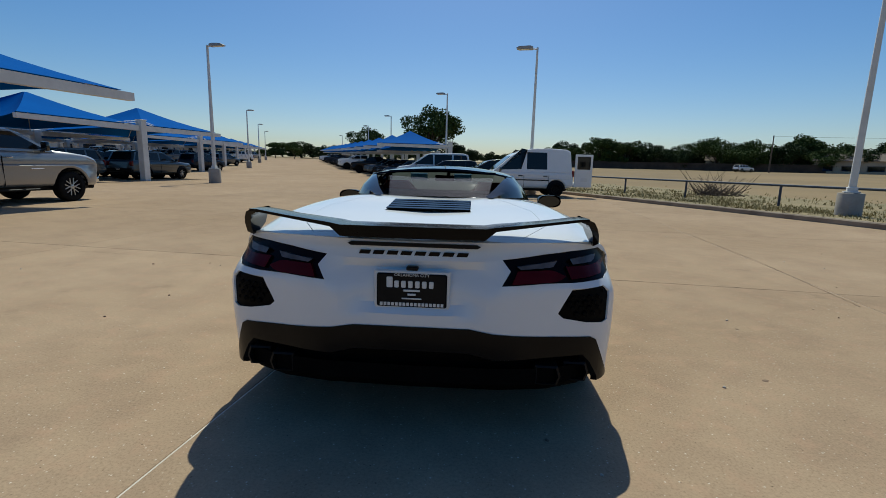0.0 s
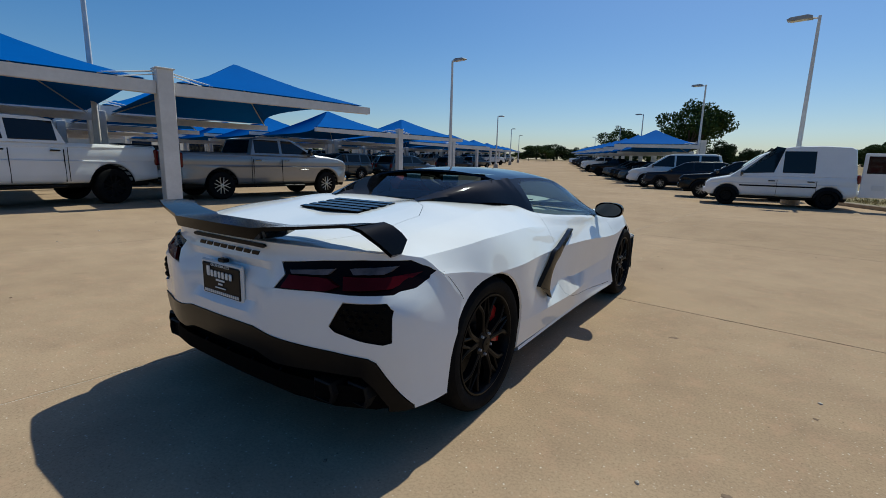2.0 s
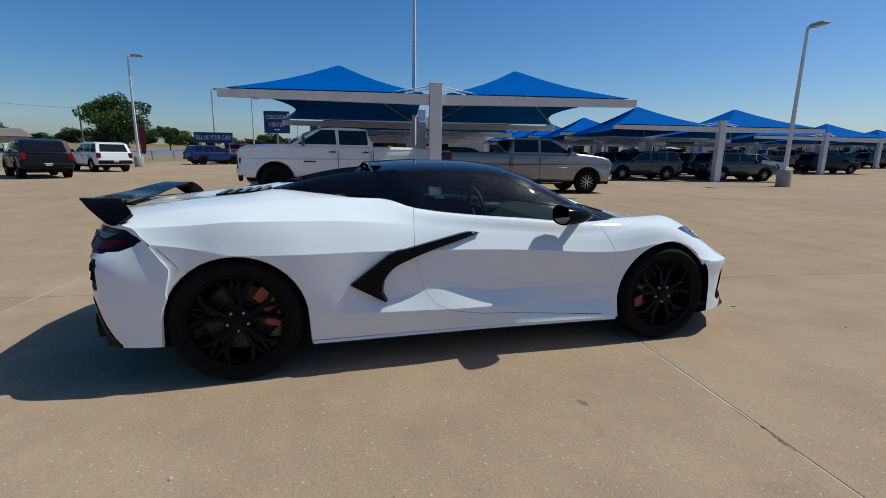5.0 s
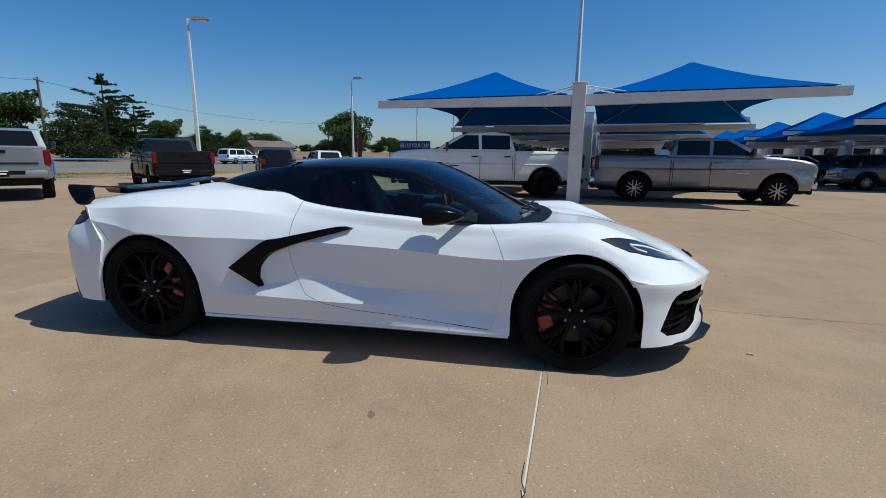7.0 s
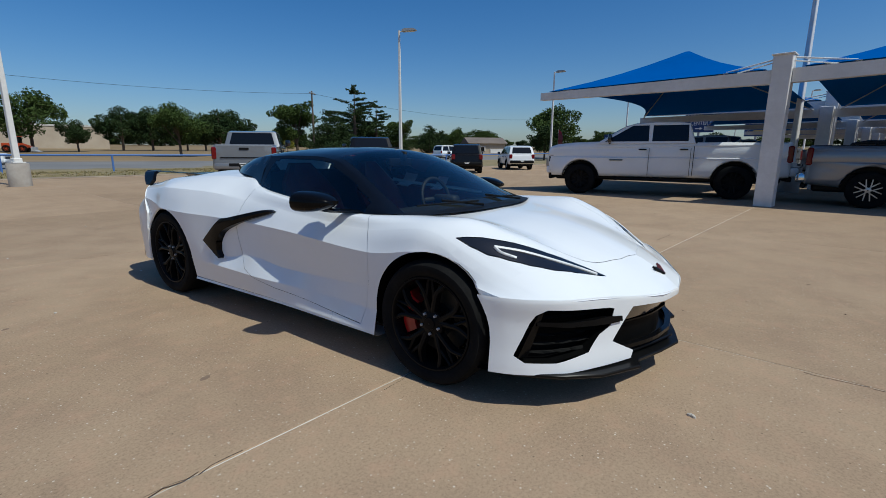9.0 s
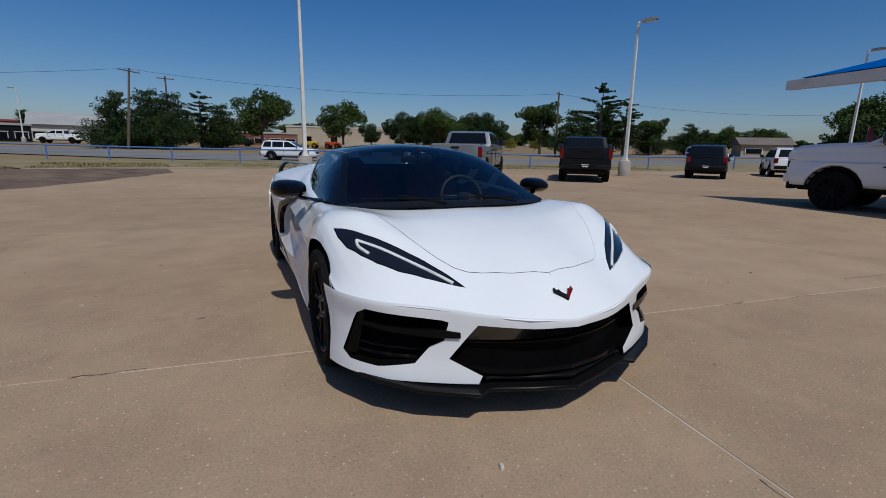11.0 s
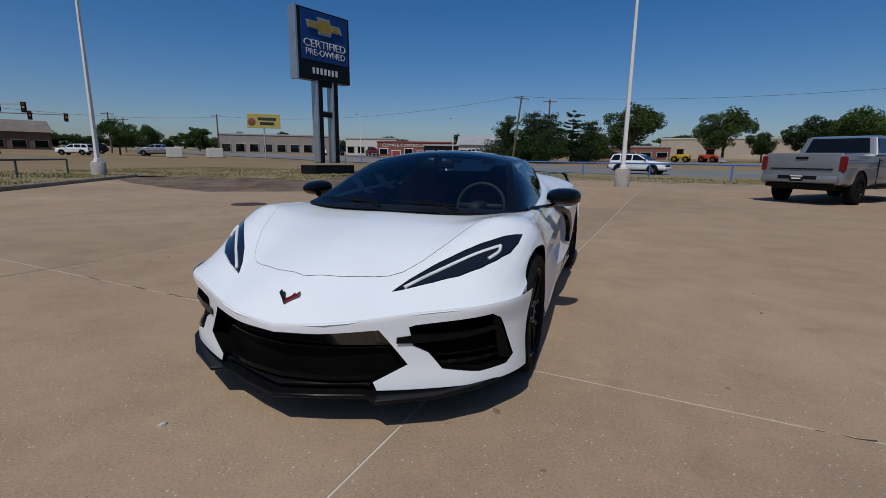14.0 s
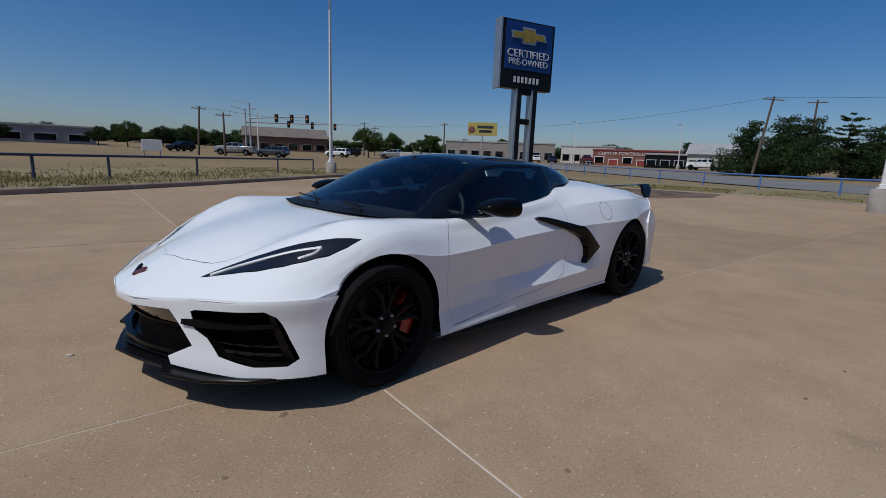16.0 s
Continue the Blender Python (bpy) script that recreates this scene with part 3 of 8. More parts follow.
def pylon_sign():
    """The tall dealer pylon: a cabinet on two legs joined by a cross bar, on a box base."""
    L, R = Vector((16.6, -18.75, 0)), Vector((15.35, -22.5, 0))
    d = (R - L).normalized()
    turn = math.degrees(math.atan2(d.y, d.x))
    c = (L + R) / 2
    t = thing("pylon_sign", pose(c.x, c.y, 0.2, 0, 0, turn), "tall blue and black pylon sign with a gold emblem", "sign")
    # local x runs along the face, seen from local -y
    w = (R - L).length
    blue = varied("sign_blue", (0.010, 0.04, 0.16), (0.013, 0.05, 0.19), 0.8, 0.3, spec=0.3)
    dark = varied("sign_black", (0.006, 0.006, 0.008), (0.01, 0.01, 0.011), 1.0, 0.3, spec=0.2)
    silver = varied("sign_silver", (0.45, 0.47, 0.48), (0.36, 0.38, 0.4), 0.8, 0.35, 0.7)
    gold = varied("sign_gold", (0.55, 0.34, 0.06), (0.4, 0.24, 0.04), 3.0, 0.3, 0.5)
    letter = material("sign_letter", (0.55, 0.56, 0.58), 0.4)
    bm = bmesh.new()
    box(bm, (w, 0.62, 3.95), (0, 0, 7.45), 0.03)
    part("cabinet", bm, [dark], t)
    bm = bmesh.new()
    box(bm, (0.16, 0.66, 4.05), (-w / 2 + 0.02, 0, 7.43), 0.02)
    part("edge_trim", bm, silver, t, "brushed silver edge trim")
    bm = bmesh.new()
    box(bm, (w - 0.5, 0.04, 2.75), (0.08, -0.32, 7.95), 0.015)
    part("face", bm, blue, t, "deep blue panel")
    bm = bmesh.new()
    o = [(-1.15, -0.17), (-0.52, -0.17), (-0.42, -0.42), (0.42, -0.42), (0.52, -0.17), (1.25, -0.17), (1.08, 0.2), (0.45, 0.2), (0.36, 0.44), (-0.5, 0.44), (-0.42, 0.2), (-1.25, 0.2)]
    prism(bm, [(x * 1.06, z * 1.12 + 8.55) for x, z in o], -0.40, -0.345, "y")
    em = part("emblem", bm, silver, t, "bevelled gold and silver emblem")
    bm = bmesh.new()
    prism(bm, [(x * 0.94, z * 0.84 + 8.55) for x, z in o], -0.44, -0.401, "y")
    part("emblem_face", bm, gold, em)
    writing("lettering", "CERTIFIED", 0.62, letter, t, pose(0.05, -0.36, 7.5), 0.02, 1.0, width=3.1)
    writing("lettering", "PRE-OWNED", 0.52, letter, t, pose(0.08, -0.36, 7.02), 0.015, 1.0, width=2.9)
    for k in range(7):
        bm = bmesh.new()
        box(bm, (0.16, 0.03, 0.36), (-0.85 + k * 0.285, -0.34, 6.0), 0.01)
        part("name_bar", bm, letter, t, "pale bar in place of a name")
    for x in (-0.38, 0.80):
        bm = bmesh.new()
        box(bm, (0.42, 0.5, 5.0), (x, 0, 3.05), 0.03)
        part("leg", bm, dark, t)
        bm = bmesh.new()
        box(bm, (0.14, 0.54, 4.96), (x - 0.2, 0, 3.05), 0.015)
        part("leg_trim", bm, silver, t, "brushed silver leg edge")
    for z in (3.55, 5.35):
        bm = bmesh.new()
        box(bm, (0.9, 0.44, 0.34), (0.22, 0, z), 0.06)
        part("cross_bar", bm, dark, t)
    bm = bmesh.new()
    prism(bm, [(-1.3, -0.3), (1.75, -0.3), (1.75, 0.42), (-1.3, 0.42)], -0.75, 0.75, "y")
    part("base", bm, dark, t, "low dark metal-clad base")
    return t


pylon_sign()


# iron cover and small marks on the slabs
bm = bmesh.new()
sheet(bm, [ring(0.41, 36, -0.01), ring(0.41, 36, 0.006), ring(0.37, 36, 0.007), ring(0.365, 36, 0.002), ring(0.34, 36, 0.002), ring(0.335, 36, 0.007), ring(0.22, 36, 0.008), ring(0.2, 36, 0.004), ring(0.02, 36, 0.006)], close=True)
for k in range(8):
    box(bm, (0.02, 0.3, 0.006), (0, 0.17, 0.008), 0.0, Matrix.Rotation(math.tau * k / 8, 4, "Z"))
tagged(link("manhole_cover", bm, M["iron"], m=pose(6.88, -3.75, 0.0)), "round rusty iron manhole cover set in the slabs", "manhole cover")
_r = random.Random(21)


def blotch(x, y, size, mat, name, label, category, lift=0.002, long=1.0, turn=0.0):
    """A thin irregular flake lying on the slabs."""
    bm = bmesh.new()
    n = 14
    o = [1 + _r.uniform(-0.28, 0.28) for _ in range(n)]
    rows = [[(size * f * long * o[i] * math.cos(math.tau * i / n), size * f * o[i] * math.sin(math.tau * i / n), z) for i in range(n)] for f, z in ((1.0, 0.0), (0.85, lift), (0.3, lift * 1.5))]
    vs = sheet(bm, rows, close=True)
    bm.faces.new(vs[-1])
    return tagged(link(name, bm, mat, m=pose(x, y, 0.0005, 0, 0, turn)), label, category, name.replace("_", " ") + "s on the slabs")


for x, y, sz, lg in ((2.02, -0.02, 0.025, 1.3), (2.36, 0.92, 0.02, 1.0), (1.58, 1.73, 0.030, 1.7), (-0.86, 3.245, 0.028, 1.3), (-1.12, 3.59, 0.016, 1.2), (-1.93, 2.60, 0.02, 1.0), (2.9, -2.3, 0.02, 1.4), (3.4, 1.6, 0.016, 1.2), (0.9, 5.1, 0.02, 1.5), (-2.6, 4.4, 0.024, 1.1)):
    blotch(x, y, sz * 0.62, M["stain"], "tar_spot", "small dark tar spot on the concrete", "stain", 0.0015, lg, _r.uniform(0, 180))
blotch(0.47, 3.87, 0.011, M["chip"], "dry_leaf", "small pale dry leaf on the concrete", "leaf", 0.008, 2.0, 70)
for k in range(60):
    a, d = _r.uniform(0, math.tau), _r.uniform(2.2, 8.5)
    x, y = math.cos(a) * d, 1.4 + math.sin(a) * d
    blotch(x, y, _r.uniform(0.004, 0.011), M["chip"] if _r.random() < 0.55 else M["stain"], "pebble", "tiny loose stone chip on the concrete", "stone", _r.uniform(0.003, 0.007), _r.uniform(1.0, 1.6), _r.uniform(0, 180))


def crack(pts, w, label):
    """A thin broken groove filled with grit."""
    bm = bmesh.new()
    for (x0, y0), (x1, y1) in zip(pts, pts[1:]):
        n = max(2, int(math.dist((x0, y0), (x1, y1)) / 0.06))
        d = Vector((y0 - y1, x1 - x0, 0)).normalized()
        rows = []
        for i in range(n + 1):
            q = Vector((x0 + (x1 - x0) * i / n, y0 + (y1 - y0) * i / n, 0.0012)) + d * _r.uniform(-0.012, 0.012)
            ww = w * _r.uniform(0.3, 1.2)
            rows.append([tuple(q - d * ww), tuple(q + d * ww)])
        sheet(bm, rows)
    tagged(link("crack", bm, M["crack"]), label, "crack", "hairline cracks")


def along(i, j, a, b):
    return CROSS + EAST * SLAB * i + NORTH * SLAB * j + EAST * a + NORTH * b


for i, j, du, dv, ln in ((0, 0, 1.2, 0.03, 0.5), (0, 0, 2.4, -0.02, 0.35), (0, 0, 0.03, 1.6, 0.6), (1, 0, 0.02, -1.2, 0.5), (0, -1, 1.4, 0.02, 0.7), (1, -1, -0.02, 1.0, 0.4), (-1, 0, 1.8, 0.02, 0.5)):
    p0 = along(i, j, du, dv)
    e = EAST if abs(du) > abs(dv) else NORTH
    p1, p2 = p0 + e * ln * 0.5 + Vector((_r.uniform(-0.03, 0.03), _r.uniform(-0.03, 0.03), 0)), p0 + e * ln
    crack([(p0.x, p0.y), (p1.x, p1.y), (p2.x, p2.y)], 0.0022, "ragged dark crack beside a slab joint")


for p, w, lab in ((((1.98, 2.445), (2.16, 2.425)), 0.003, "short dark break in a slab joint"), (((2.45, 2.398), (2.68, 2.37)), 0.0035, "short dark break in a slab joint"), (((3.1, 2.33), (3.4, 2.295)), 0.004, "short dark break in a slab joint"),
                  (((3.93, 1.75), (4.02, 2.3), (4.26, 3.8), (4.56, 6.7)), 0.005, "long ragged crack across the slabs"),
                  (((-2.2, 2.885), (-2.42, 2.908)), 0.004, "short dark break in a slab joint"), (((-4.9, 2.87), (-4.1, 2.80)), 0.004, "thin ragged crack beside a slab joint")):
    crack(p, w, lab)


# ---- parked vehicles ----
def inset(pts, d):
    """A closed outline moved inwards by d."""
    n, out = len(pts), []
    area = sum(pts[i][0] * pts[(i + 1) % n][1] - pts[(i + 1) % n][0] * pts[i][1] for i in range(n))
    sg = 1 if area > 0 else -1
    for i in range(n):
        a, b, c = Vector(pts[i - 1]), Vector(pts[i]), Vector(pts[(i + 1) % n])
        e1, e2 = (b - a).normalized(), (c - b).normalized()
        n1, n2 = Vector((-e1.y, e1.x)) * sg, Vector((-e2.y, e2.x)) * sg
        m = n1 + n2
        m = m / max(m.dot(n1), 0.55) if m.length > 1e-4 else n1
        out.append((b.x + m.x * d, b.y + m.y * d))
    return out


def lofted(bm, outline, stations):
    """An outline in (y, z) carried across x through stations of (x, inset)."""
    rows = [[bm.verts.new((x, *p)) for p in inset(outline, d)] for x, d in stations]
    n = len(outline)
    for a, b in zip(rows, rows[1:]):
        for i in range(n):
            bm.faces.new((a[i], a[(i + 1) % n], b[(i + 1) % n], b[i]))
    bm.faces.new(rows[0][::-1])
    bm.faces.new(rows[-1])


def wheel(parent, x, y, r, w, rim_mat, spokes, side):
    """Tyre, rim and spokes; side is the sign of the outward x."""
    bm = bmesh.new()
    prof = [(0.64, -0.48), (0.9, -0.5), (0.98, -0.42), (1.0, -0.3), (1.0, 0.3), (0.98, 0.42), (0.9, 0.5), (0.64, 0.48)]
    n = 32
    sheet(bm, [[(side * w * b, r * a * math.cos(math.tau * i / n), r * a * math.sin(math.tau * i / n)) for i in range(n)] for a, b in prof], close=True)
    wh = part("wheel", bm, M["rubber"], parent, smooth=50)
    wh.location = (x, y, r)
    bm = bmesh.new()
    prof = [(0.66, 0.44), (0.62, 0.47), (0.6, 0.3), (0.5, 0.12), (0.02, 0.1)]
    sheet(bm, [[(side * w * b, r * a * math.cos(math.tau * i / n), r * a * math.sin(math.tau * i / n)) for i in range(n)] for a, b in prof], close=True)
    part("rim_barrel", bm, M["satin_black"], wh, smooth=50)
    bm = bmesh.new()
    for k in range(spokes):
        a = math.tau * k / spokes
        m = Matrix.Rotation(a, 4, "X")
        for o in (-0.075, 0.075):
            box(bm, (w * 0.10, r * 0.062, r * 0.5), (side * w * 0.36, r * o, r * 0.36), r * 0.012, m @ Matrix.Rotation(-o * 1.5, 4, "X"))
    sheet(bm, [[(side * w * b, r * a * math.cos(math.tau * i / 20), r * a * math.sin(math.tau * i / 20)) for i in range(20)] for a, b in ((0.14, 0.3), (0.14, 0.42), (0.03, 0.44))], close=True)
    part("spokes", bm, rim_mat, wh, smooth=30)
    return wh


def arch(cy, r, zb, n=9):
    """Points of a wheel opening, front to rear over the top, down to height zb."""
    c = r * 0.86
    a0 = math.asin((zb - c) / r) if abs(zb - c) < r else -0.5
    return [(cy + r * math.cos(a0 + (math.pi - 2 * a0) * k / n), c + r * math.sin(a0 + (math.pi - 2 * a0) * k / n)) for k in range(n + 1)]


KINDS = {
    # length behind, wheelbase, front tip, width, tyre radius, sill height
    "pickup": dict(rear=-1.2, wb=3.74, nose=4.68, W=2.04, r=0.40, zb=0.42,
                   top=[(4.66, 0.72), (4.70, 0.95), (4.67, 1.08), (4.55, 1.19), (4.3, 1.26), (3.8, 1.32), (3.3, 1.36), (3.2, 1.33), (0.88, 1.33), (0.86, 1.365), (-1.1, 1.38), (-1.14, 1.34), (-1.15, 0.62)],
                   cab=[(3.36, 1.30), (2.62, 1.75), (2.35, 1.83), (1.9, 1.865), (1.35, 1.855), (1.08, 1.80), (0.90, 1.30)], doors=(2.95, 1.98, 1.0), bed=True),
    "hd_pickup": dict(rear=-1.2, wb=3.74, nose=4.68, W=2.06, r=0.42, zb=0.50,
                      top=[(4.68, 0.80), (4.69, 1.20), (4.60, 1.32), (4.40, 1.38), (3.9, 1.425), (3.3, 1.445), (3.2, 1.40), (0.88, 1.385), (0.86, 1.41), (-1.1, 1.41), (-1.14, 1.37), (-1.15, 0.66)],
                      cab=[(3.36, 1.38), (2.62, 1.84), (2.35, 1.915), (1.9, 1.945), (1.35, 1.94), (1.08, 1.90), (0.90, 1.37)], doors=(2.95, 1.98, 1.0), bed=True),
    "suv": dict(rear=-0.9, wb=2.72, nose=3.62, W=1.86, r=0.36, zb=0.36,
                top=[(3.62, 0.55), (3.6, 0.85), (3.45, 0.98), (2.35, 1.08), (-0.75, 1.12), (-0.9, 1.0), (-0.95, 0.6)],
                cab=[(2.45, 1.04), (1.55, 1.56), (1.2, 1.63), (-0.2, 1.66), (-0.62, 1.58), (-0.86, 1.06)], doors=(2.15, 1.05, 0.1), bed=False),
    "van": dict(rear=-0.75, wb=2.91, nose=3.62, W=1.84, r=0.33, zb=0.36,
                top=[(3.62, 0.5), (3.6, 0.78), (3.45, 0.92), (2.75, 1.08), (-0.62, 1.12), (-0.75, 1.1), (-0.78, 0.5)],
                cab=[(2.85, 1.04), (1.95, 1.80), (1.55, 1.99), (1.1, 2.07), (0.3, 2.10), (-0.45, 2.06), (-0.6, 1.98), (-0.7, 1.06)], doors=(2.5, 1.45, 0.35), bed=False),
    "minivan": dict(rear=-0.95, wb=3.0, nose=3.95, W=1.95, r=0.34, zb=0.32,
                    top=[(3.95, 0.5), (3.92, 0.78), (3.7, 0.92), (2.9, 1.04), (-0.85, 1.08), (-0.95, 1.0), (-1.0, 0.5)],
                    cab=[(3.0, 1.0), (2.0, 1.62), (1.6, 1.72), (-0.4, 1.74), (-0.72, 1.66), (-0.92, 1.02)], doors=(2.6, 1.5, 0.3), bed=False),
    "sedan": dict(rear=-1.0, wb=2.75, nose=3.65, W=1.82, r=0.33, zb=0.3,
                  top=[(3.65, 0.45), (3.62, 0.68), (3.45, 0.78), (2.45, 0.9), (-0.9, 0.98), (-1.02, 0.9), (-1.05, 0.5)],
                  cab=[(2.55, 0.86), (1.6, 1.36), (1.2, 1.43), (0.2, 1.43), (-0.2, 1.36), (-0.85, 0.94)], doors=(2.0, 1.05, 0.1), bed=False),
}


def vehicle(kind, name, paint, label, category, m, rim=None, chrome=True, spokes=5, open_door=False):
    K = KINDS[kind]
    W, r, zb = K["W"], K["r"], K["zb"]
    ar = r * 1.2
    t = thing(name, m, label, category, "parked vehicles")
    out = [(K["nose"], zb + 0.12), (K["nose"] - 0.06, zb)] + [(K["nose"], zb + 0.2)][:0]
    bottom = [(K["rear"] + 0.06, zb + 0.06)] + arch(0, ar, zb)[::-1] + arch(K["wb"], ar, zb)[::-1] + [(K["nose"] - 0.12, zb)]
    outline = bottom + K["top"]
    bm = bmesh.new()
    h = W / 2
    lofted(bm, outline, [(-h, 0.075), (-h + 0.022, 0.03), (-h + 0.08, 0.004), (-h + 0.4, 0.0), (h - 0.4, 0.0), (h - 0.08, 0.004), (h - 0.022, 0.03), (h, 0.075)])
    for v in bm.verts:
        # plan taper at both ends
        f = max(0.0, (v.co.y - (K["nose"] - 0.55)) / 0.55)
        b = max(0.0, ((K["rear"] + 0.35) - v.co.y) / 0.35)
        v.co.x *= 1 - 0.11 * f * f - 0.05 * b * b
        if abs(v.co.x) > h - 0.05:
            v.co.x *= 1 - 0.028 * smooth01((v.co.z - 0.8) / 0.6)
    # pressed side: shoulder crease, hollow below it and a tucked sill
    zs = K["top"][-2][1]
    for z in (zb + 0.10, zb + 0.2, zb + 0.42, zs - 0.34, zs - 0.28, zs - 0.14):
        bmesh.ops.bisect_plane(bm, geom=bm.verts[:] + bm.edges[:] + bm.faces[:], plane_co=(0, 0, z), plane_no=(0, 0, 1), dist=1e-4)
    for v in bm.verts:
        if abs(v.co.x) > h - 0.12:
            v.co.x -= math.copysign(float(np.interp(v.co.z, [zb, zb + 0.1, zb + 0.2, zb + 0.42, zs - 0.34, zs - 0.28, zs - 0.14, zs], [0.06, 0.016, 0.0, 0.012, 0.016, 0.0, 0.010, 0.04])), v.co.x)
    bmesh.ops.triangulate(bm, faces=[f for f in bm.faces if len(f.verts) > 4])
    part("body", bm, paint, t, smooth=32)
    # cabin
    cab = K["cab"]
    zt, z0 = max(z for _, z in cab), min(z for _, z in cab)
    bm = bmesh.new()
    lofted(bm, cab, [(-h + 0.05, 0.02), (-h + 0.09, 0.0), (-h + 0.4, -0.004), (h - 0.4, -0.004), (h - 0.09, 0.0), (h - 0.05, 0.02)])
    lean = 0.155
    for v in bm.verts:
        v.co.x *= 1 - lean * (v.co.z - z0) / (zt - z0)
    part("cabin", bm, paint, t, smooth=32)

    def side_pt(y, z, s, lift=0.006):
        return (s * ((h - 0.05) * (1 - lean * (z - z0) / (zt - z0)) + lift), y, z)

    zlo, zhi = z0 + 0.07, zt - (0.09 if K["bed"] else 0.11)
    fr, rr = cab[0], cab[-1]
    front = lambda z: np.interp(z, [p[1] for p in cab[:3]], [p[0] for p in cab[:3]]) - 0.14
    back = lambda z: np.interp(z, [p[1] for p in cab[:-3:-1]], [p[0] for p in cab[:-3:-1]]) + 0.13
    d0, d1, d2 = K["doors"]
    for s in (-1, 1):
        for a, b in ((None, d1 + 0.03), (d1 - 0.05, max(d2, back(zlo) + 0.02)), (d2 - 0.08, None)):
            lo = [(front(zlo) if a is None else a, zlo), (back(zlo) if b is None else b, zlo), (back(zhi) if b is None else b + 0.02, zhi), (front(zhi) if a is None else a, zhi)]
            if lo[0][0] - lo[1][0] < 0.2:
                continue
            if kind == "van" and b is None:
                continue
            bm = bmesh.new()
            lofted(bm, inset(lo, 0.075 if kind == "van" else 0.0), [(0.0, 0.0), (0.008, 0.012)])
            for v in bm.verts:
                v.co = Vector(side_pt(v.co.y, v.co.z, s, v.co.x))
            part("side_window", bm, M["window"], t)
        for y in (d1, d2):
            bm = bmesh.new()
            box(bm, (0.03, 0.009, z0 - zb - 0.16), (s * (h - 0.014), y, (z0 + zb) / 2 - 0.03))
            part("door_gap", bm, M["satin_black"], t)
        for y in (d1 + 0.16, d2 + 0.16):
            bm = bmesh.new()
            box(bm, (0.035, 0.2, 0.035), (s * (h - 0.008), y, z0 - 0.14), 0.012)
            part("door_handle", bm, M["black"] if not chrome else M["chrome"], t)
        bm = bmesh.new()
        box(bm, (0.2, 0.1, 0.24 if K["bed"] else 0.17), (s * (h + 0.1), d0 + 0.02, z0 + (0.15 if K["bed"] else 0.12)), 0.04, seg=2)
        box(bm, (0.14, 0.05, 0.05), (s * (h - 0.02), d0 + 0.03, z0 + 0.03), 0.012)
        part("mirror", bm, M["black"], t, smooth=True)
        bm = bmesh.new()
        box(bm, (0.34, 0.16, 0.15), (s * (h - 0.26), K["nose"] - 0.115, K["top"][1][1] - 0.11), 0.04)
        part("headlight", bm, M["clear_lens"], t)
        bm = bmesh.new()
        if K["bed"]:
            box(bm, (0.16, 0.12, 0.40), (s * (h - 0.095), -1.10, 1.12), 0.03)
        else:
            box(bm, (0.22, 0.12, 0.3), (s * (h - 0.15), K["rear"] + 0.02, K["top"][-2][1] - 0.08), 0.04)
        part("tail_light", bm, M["red_lens"], t)
        n = 22
        for q in (0, K["wb"]):
            bm = bmesh.new()
            pts = arch(q, ar, zb, n)
            pin = arch(q, ar - (0.05 if kind in ("suv", "van") else 0.022), zb, n)
            a0 = [(s * (h - 0.012), *p) for p in pts]
            a1 = [(s * (h + (0.014 if kind in ("suv", "van") else 0.004)), *p) for p in pin]
            a2 = [(s * (h - 0.2), *p) for p in pin]
            if K["bed"]:
                a0 = [(s * (h - 0.035), *p) for p in pts]
                sheet(bm, [a0, [(s * (h - 0.30), *p) for p in pts]])
                bm.faces.new([bm.verts.new((s * (h - 0.30), *p)) for p in pts])
                part("wheel_well", bm, M["satin_black"], t, smooth=50)
                continue
            sheet(bm, [a0, a1, a2])
            part("arch_trim", bm, M["satin_black"] if kind in ("suv", "van") else paint, t, smooth=50)
        for q in (0, K["wb"]):
            wheel(t, s * (h - 0.15), q, r, 0.27, rim or M["alloy"], spokes, s)
    # screens
    for nm, pts, o in (("windscreen", cab[:2], 1), ("rear_window", (cab[-1], cab[-2]), -1)):
        (y0, za), (y1, zc) = pts
        bm = bmesh.new()
        rows = []
        for s in (0.14, 0.5, 0.92):
            z, y = za + (zc - za) * s, y0 + (y1 - y0) * s
            ww = (h - 0.12) * (1 - lean * (z - z0) / (zt - z0)) - (0.1 if o < 0 else 0.03)
            rows.append([(k * ww, y + o * 0.014, z + 0.008) for k in (-1, -0.5, 0, 0.5, 1)])
        sheet(bm, rows)
        part(nm, bm, M["window"], t)
    # front end
    ny, gz = K["nose"], K["top"][1][1]
    bm = bmesh.new()
    box(bm, (W * (0.62 if K["bed"] else 0.5), 0.05, (gz - zb) * (0.55 if K["bed"] else 0.42)), (0, ny - 0.005, gz - (gz - zb) * 0.36), 0.02)
    g = part("grille", bm, M["satin_black"], t)
    bm = bmesh.new()
    for k in range(3):
        box(bm, (W * 0.5, 0.03, 0.022), (0, ny + 0.022, gz - (gz - zb) * (0.2 + 0.13 * k)), 0.006)
    part("grille_bar", bm, M["chrome"] if chrome else M["black"], g)
    bm = bmesh.new()
    box(bm, (W * 0.86, 0.16, 0.2), (0, ny - 0.03, zb + 0.16), 0.05, seg=2)
    part("front_bumper", bm, M["chrome"] if (chrome and K["bed"]) else paint, t, smooth=True)
    bm = bmesh.new()
    box(bm, (W * 0.9, 0.2, 0.2), (0, K["rear"] - 0.02, zb + 0.2), 0.05, seg=2)
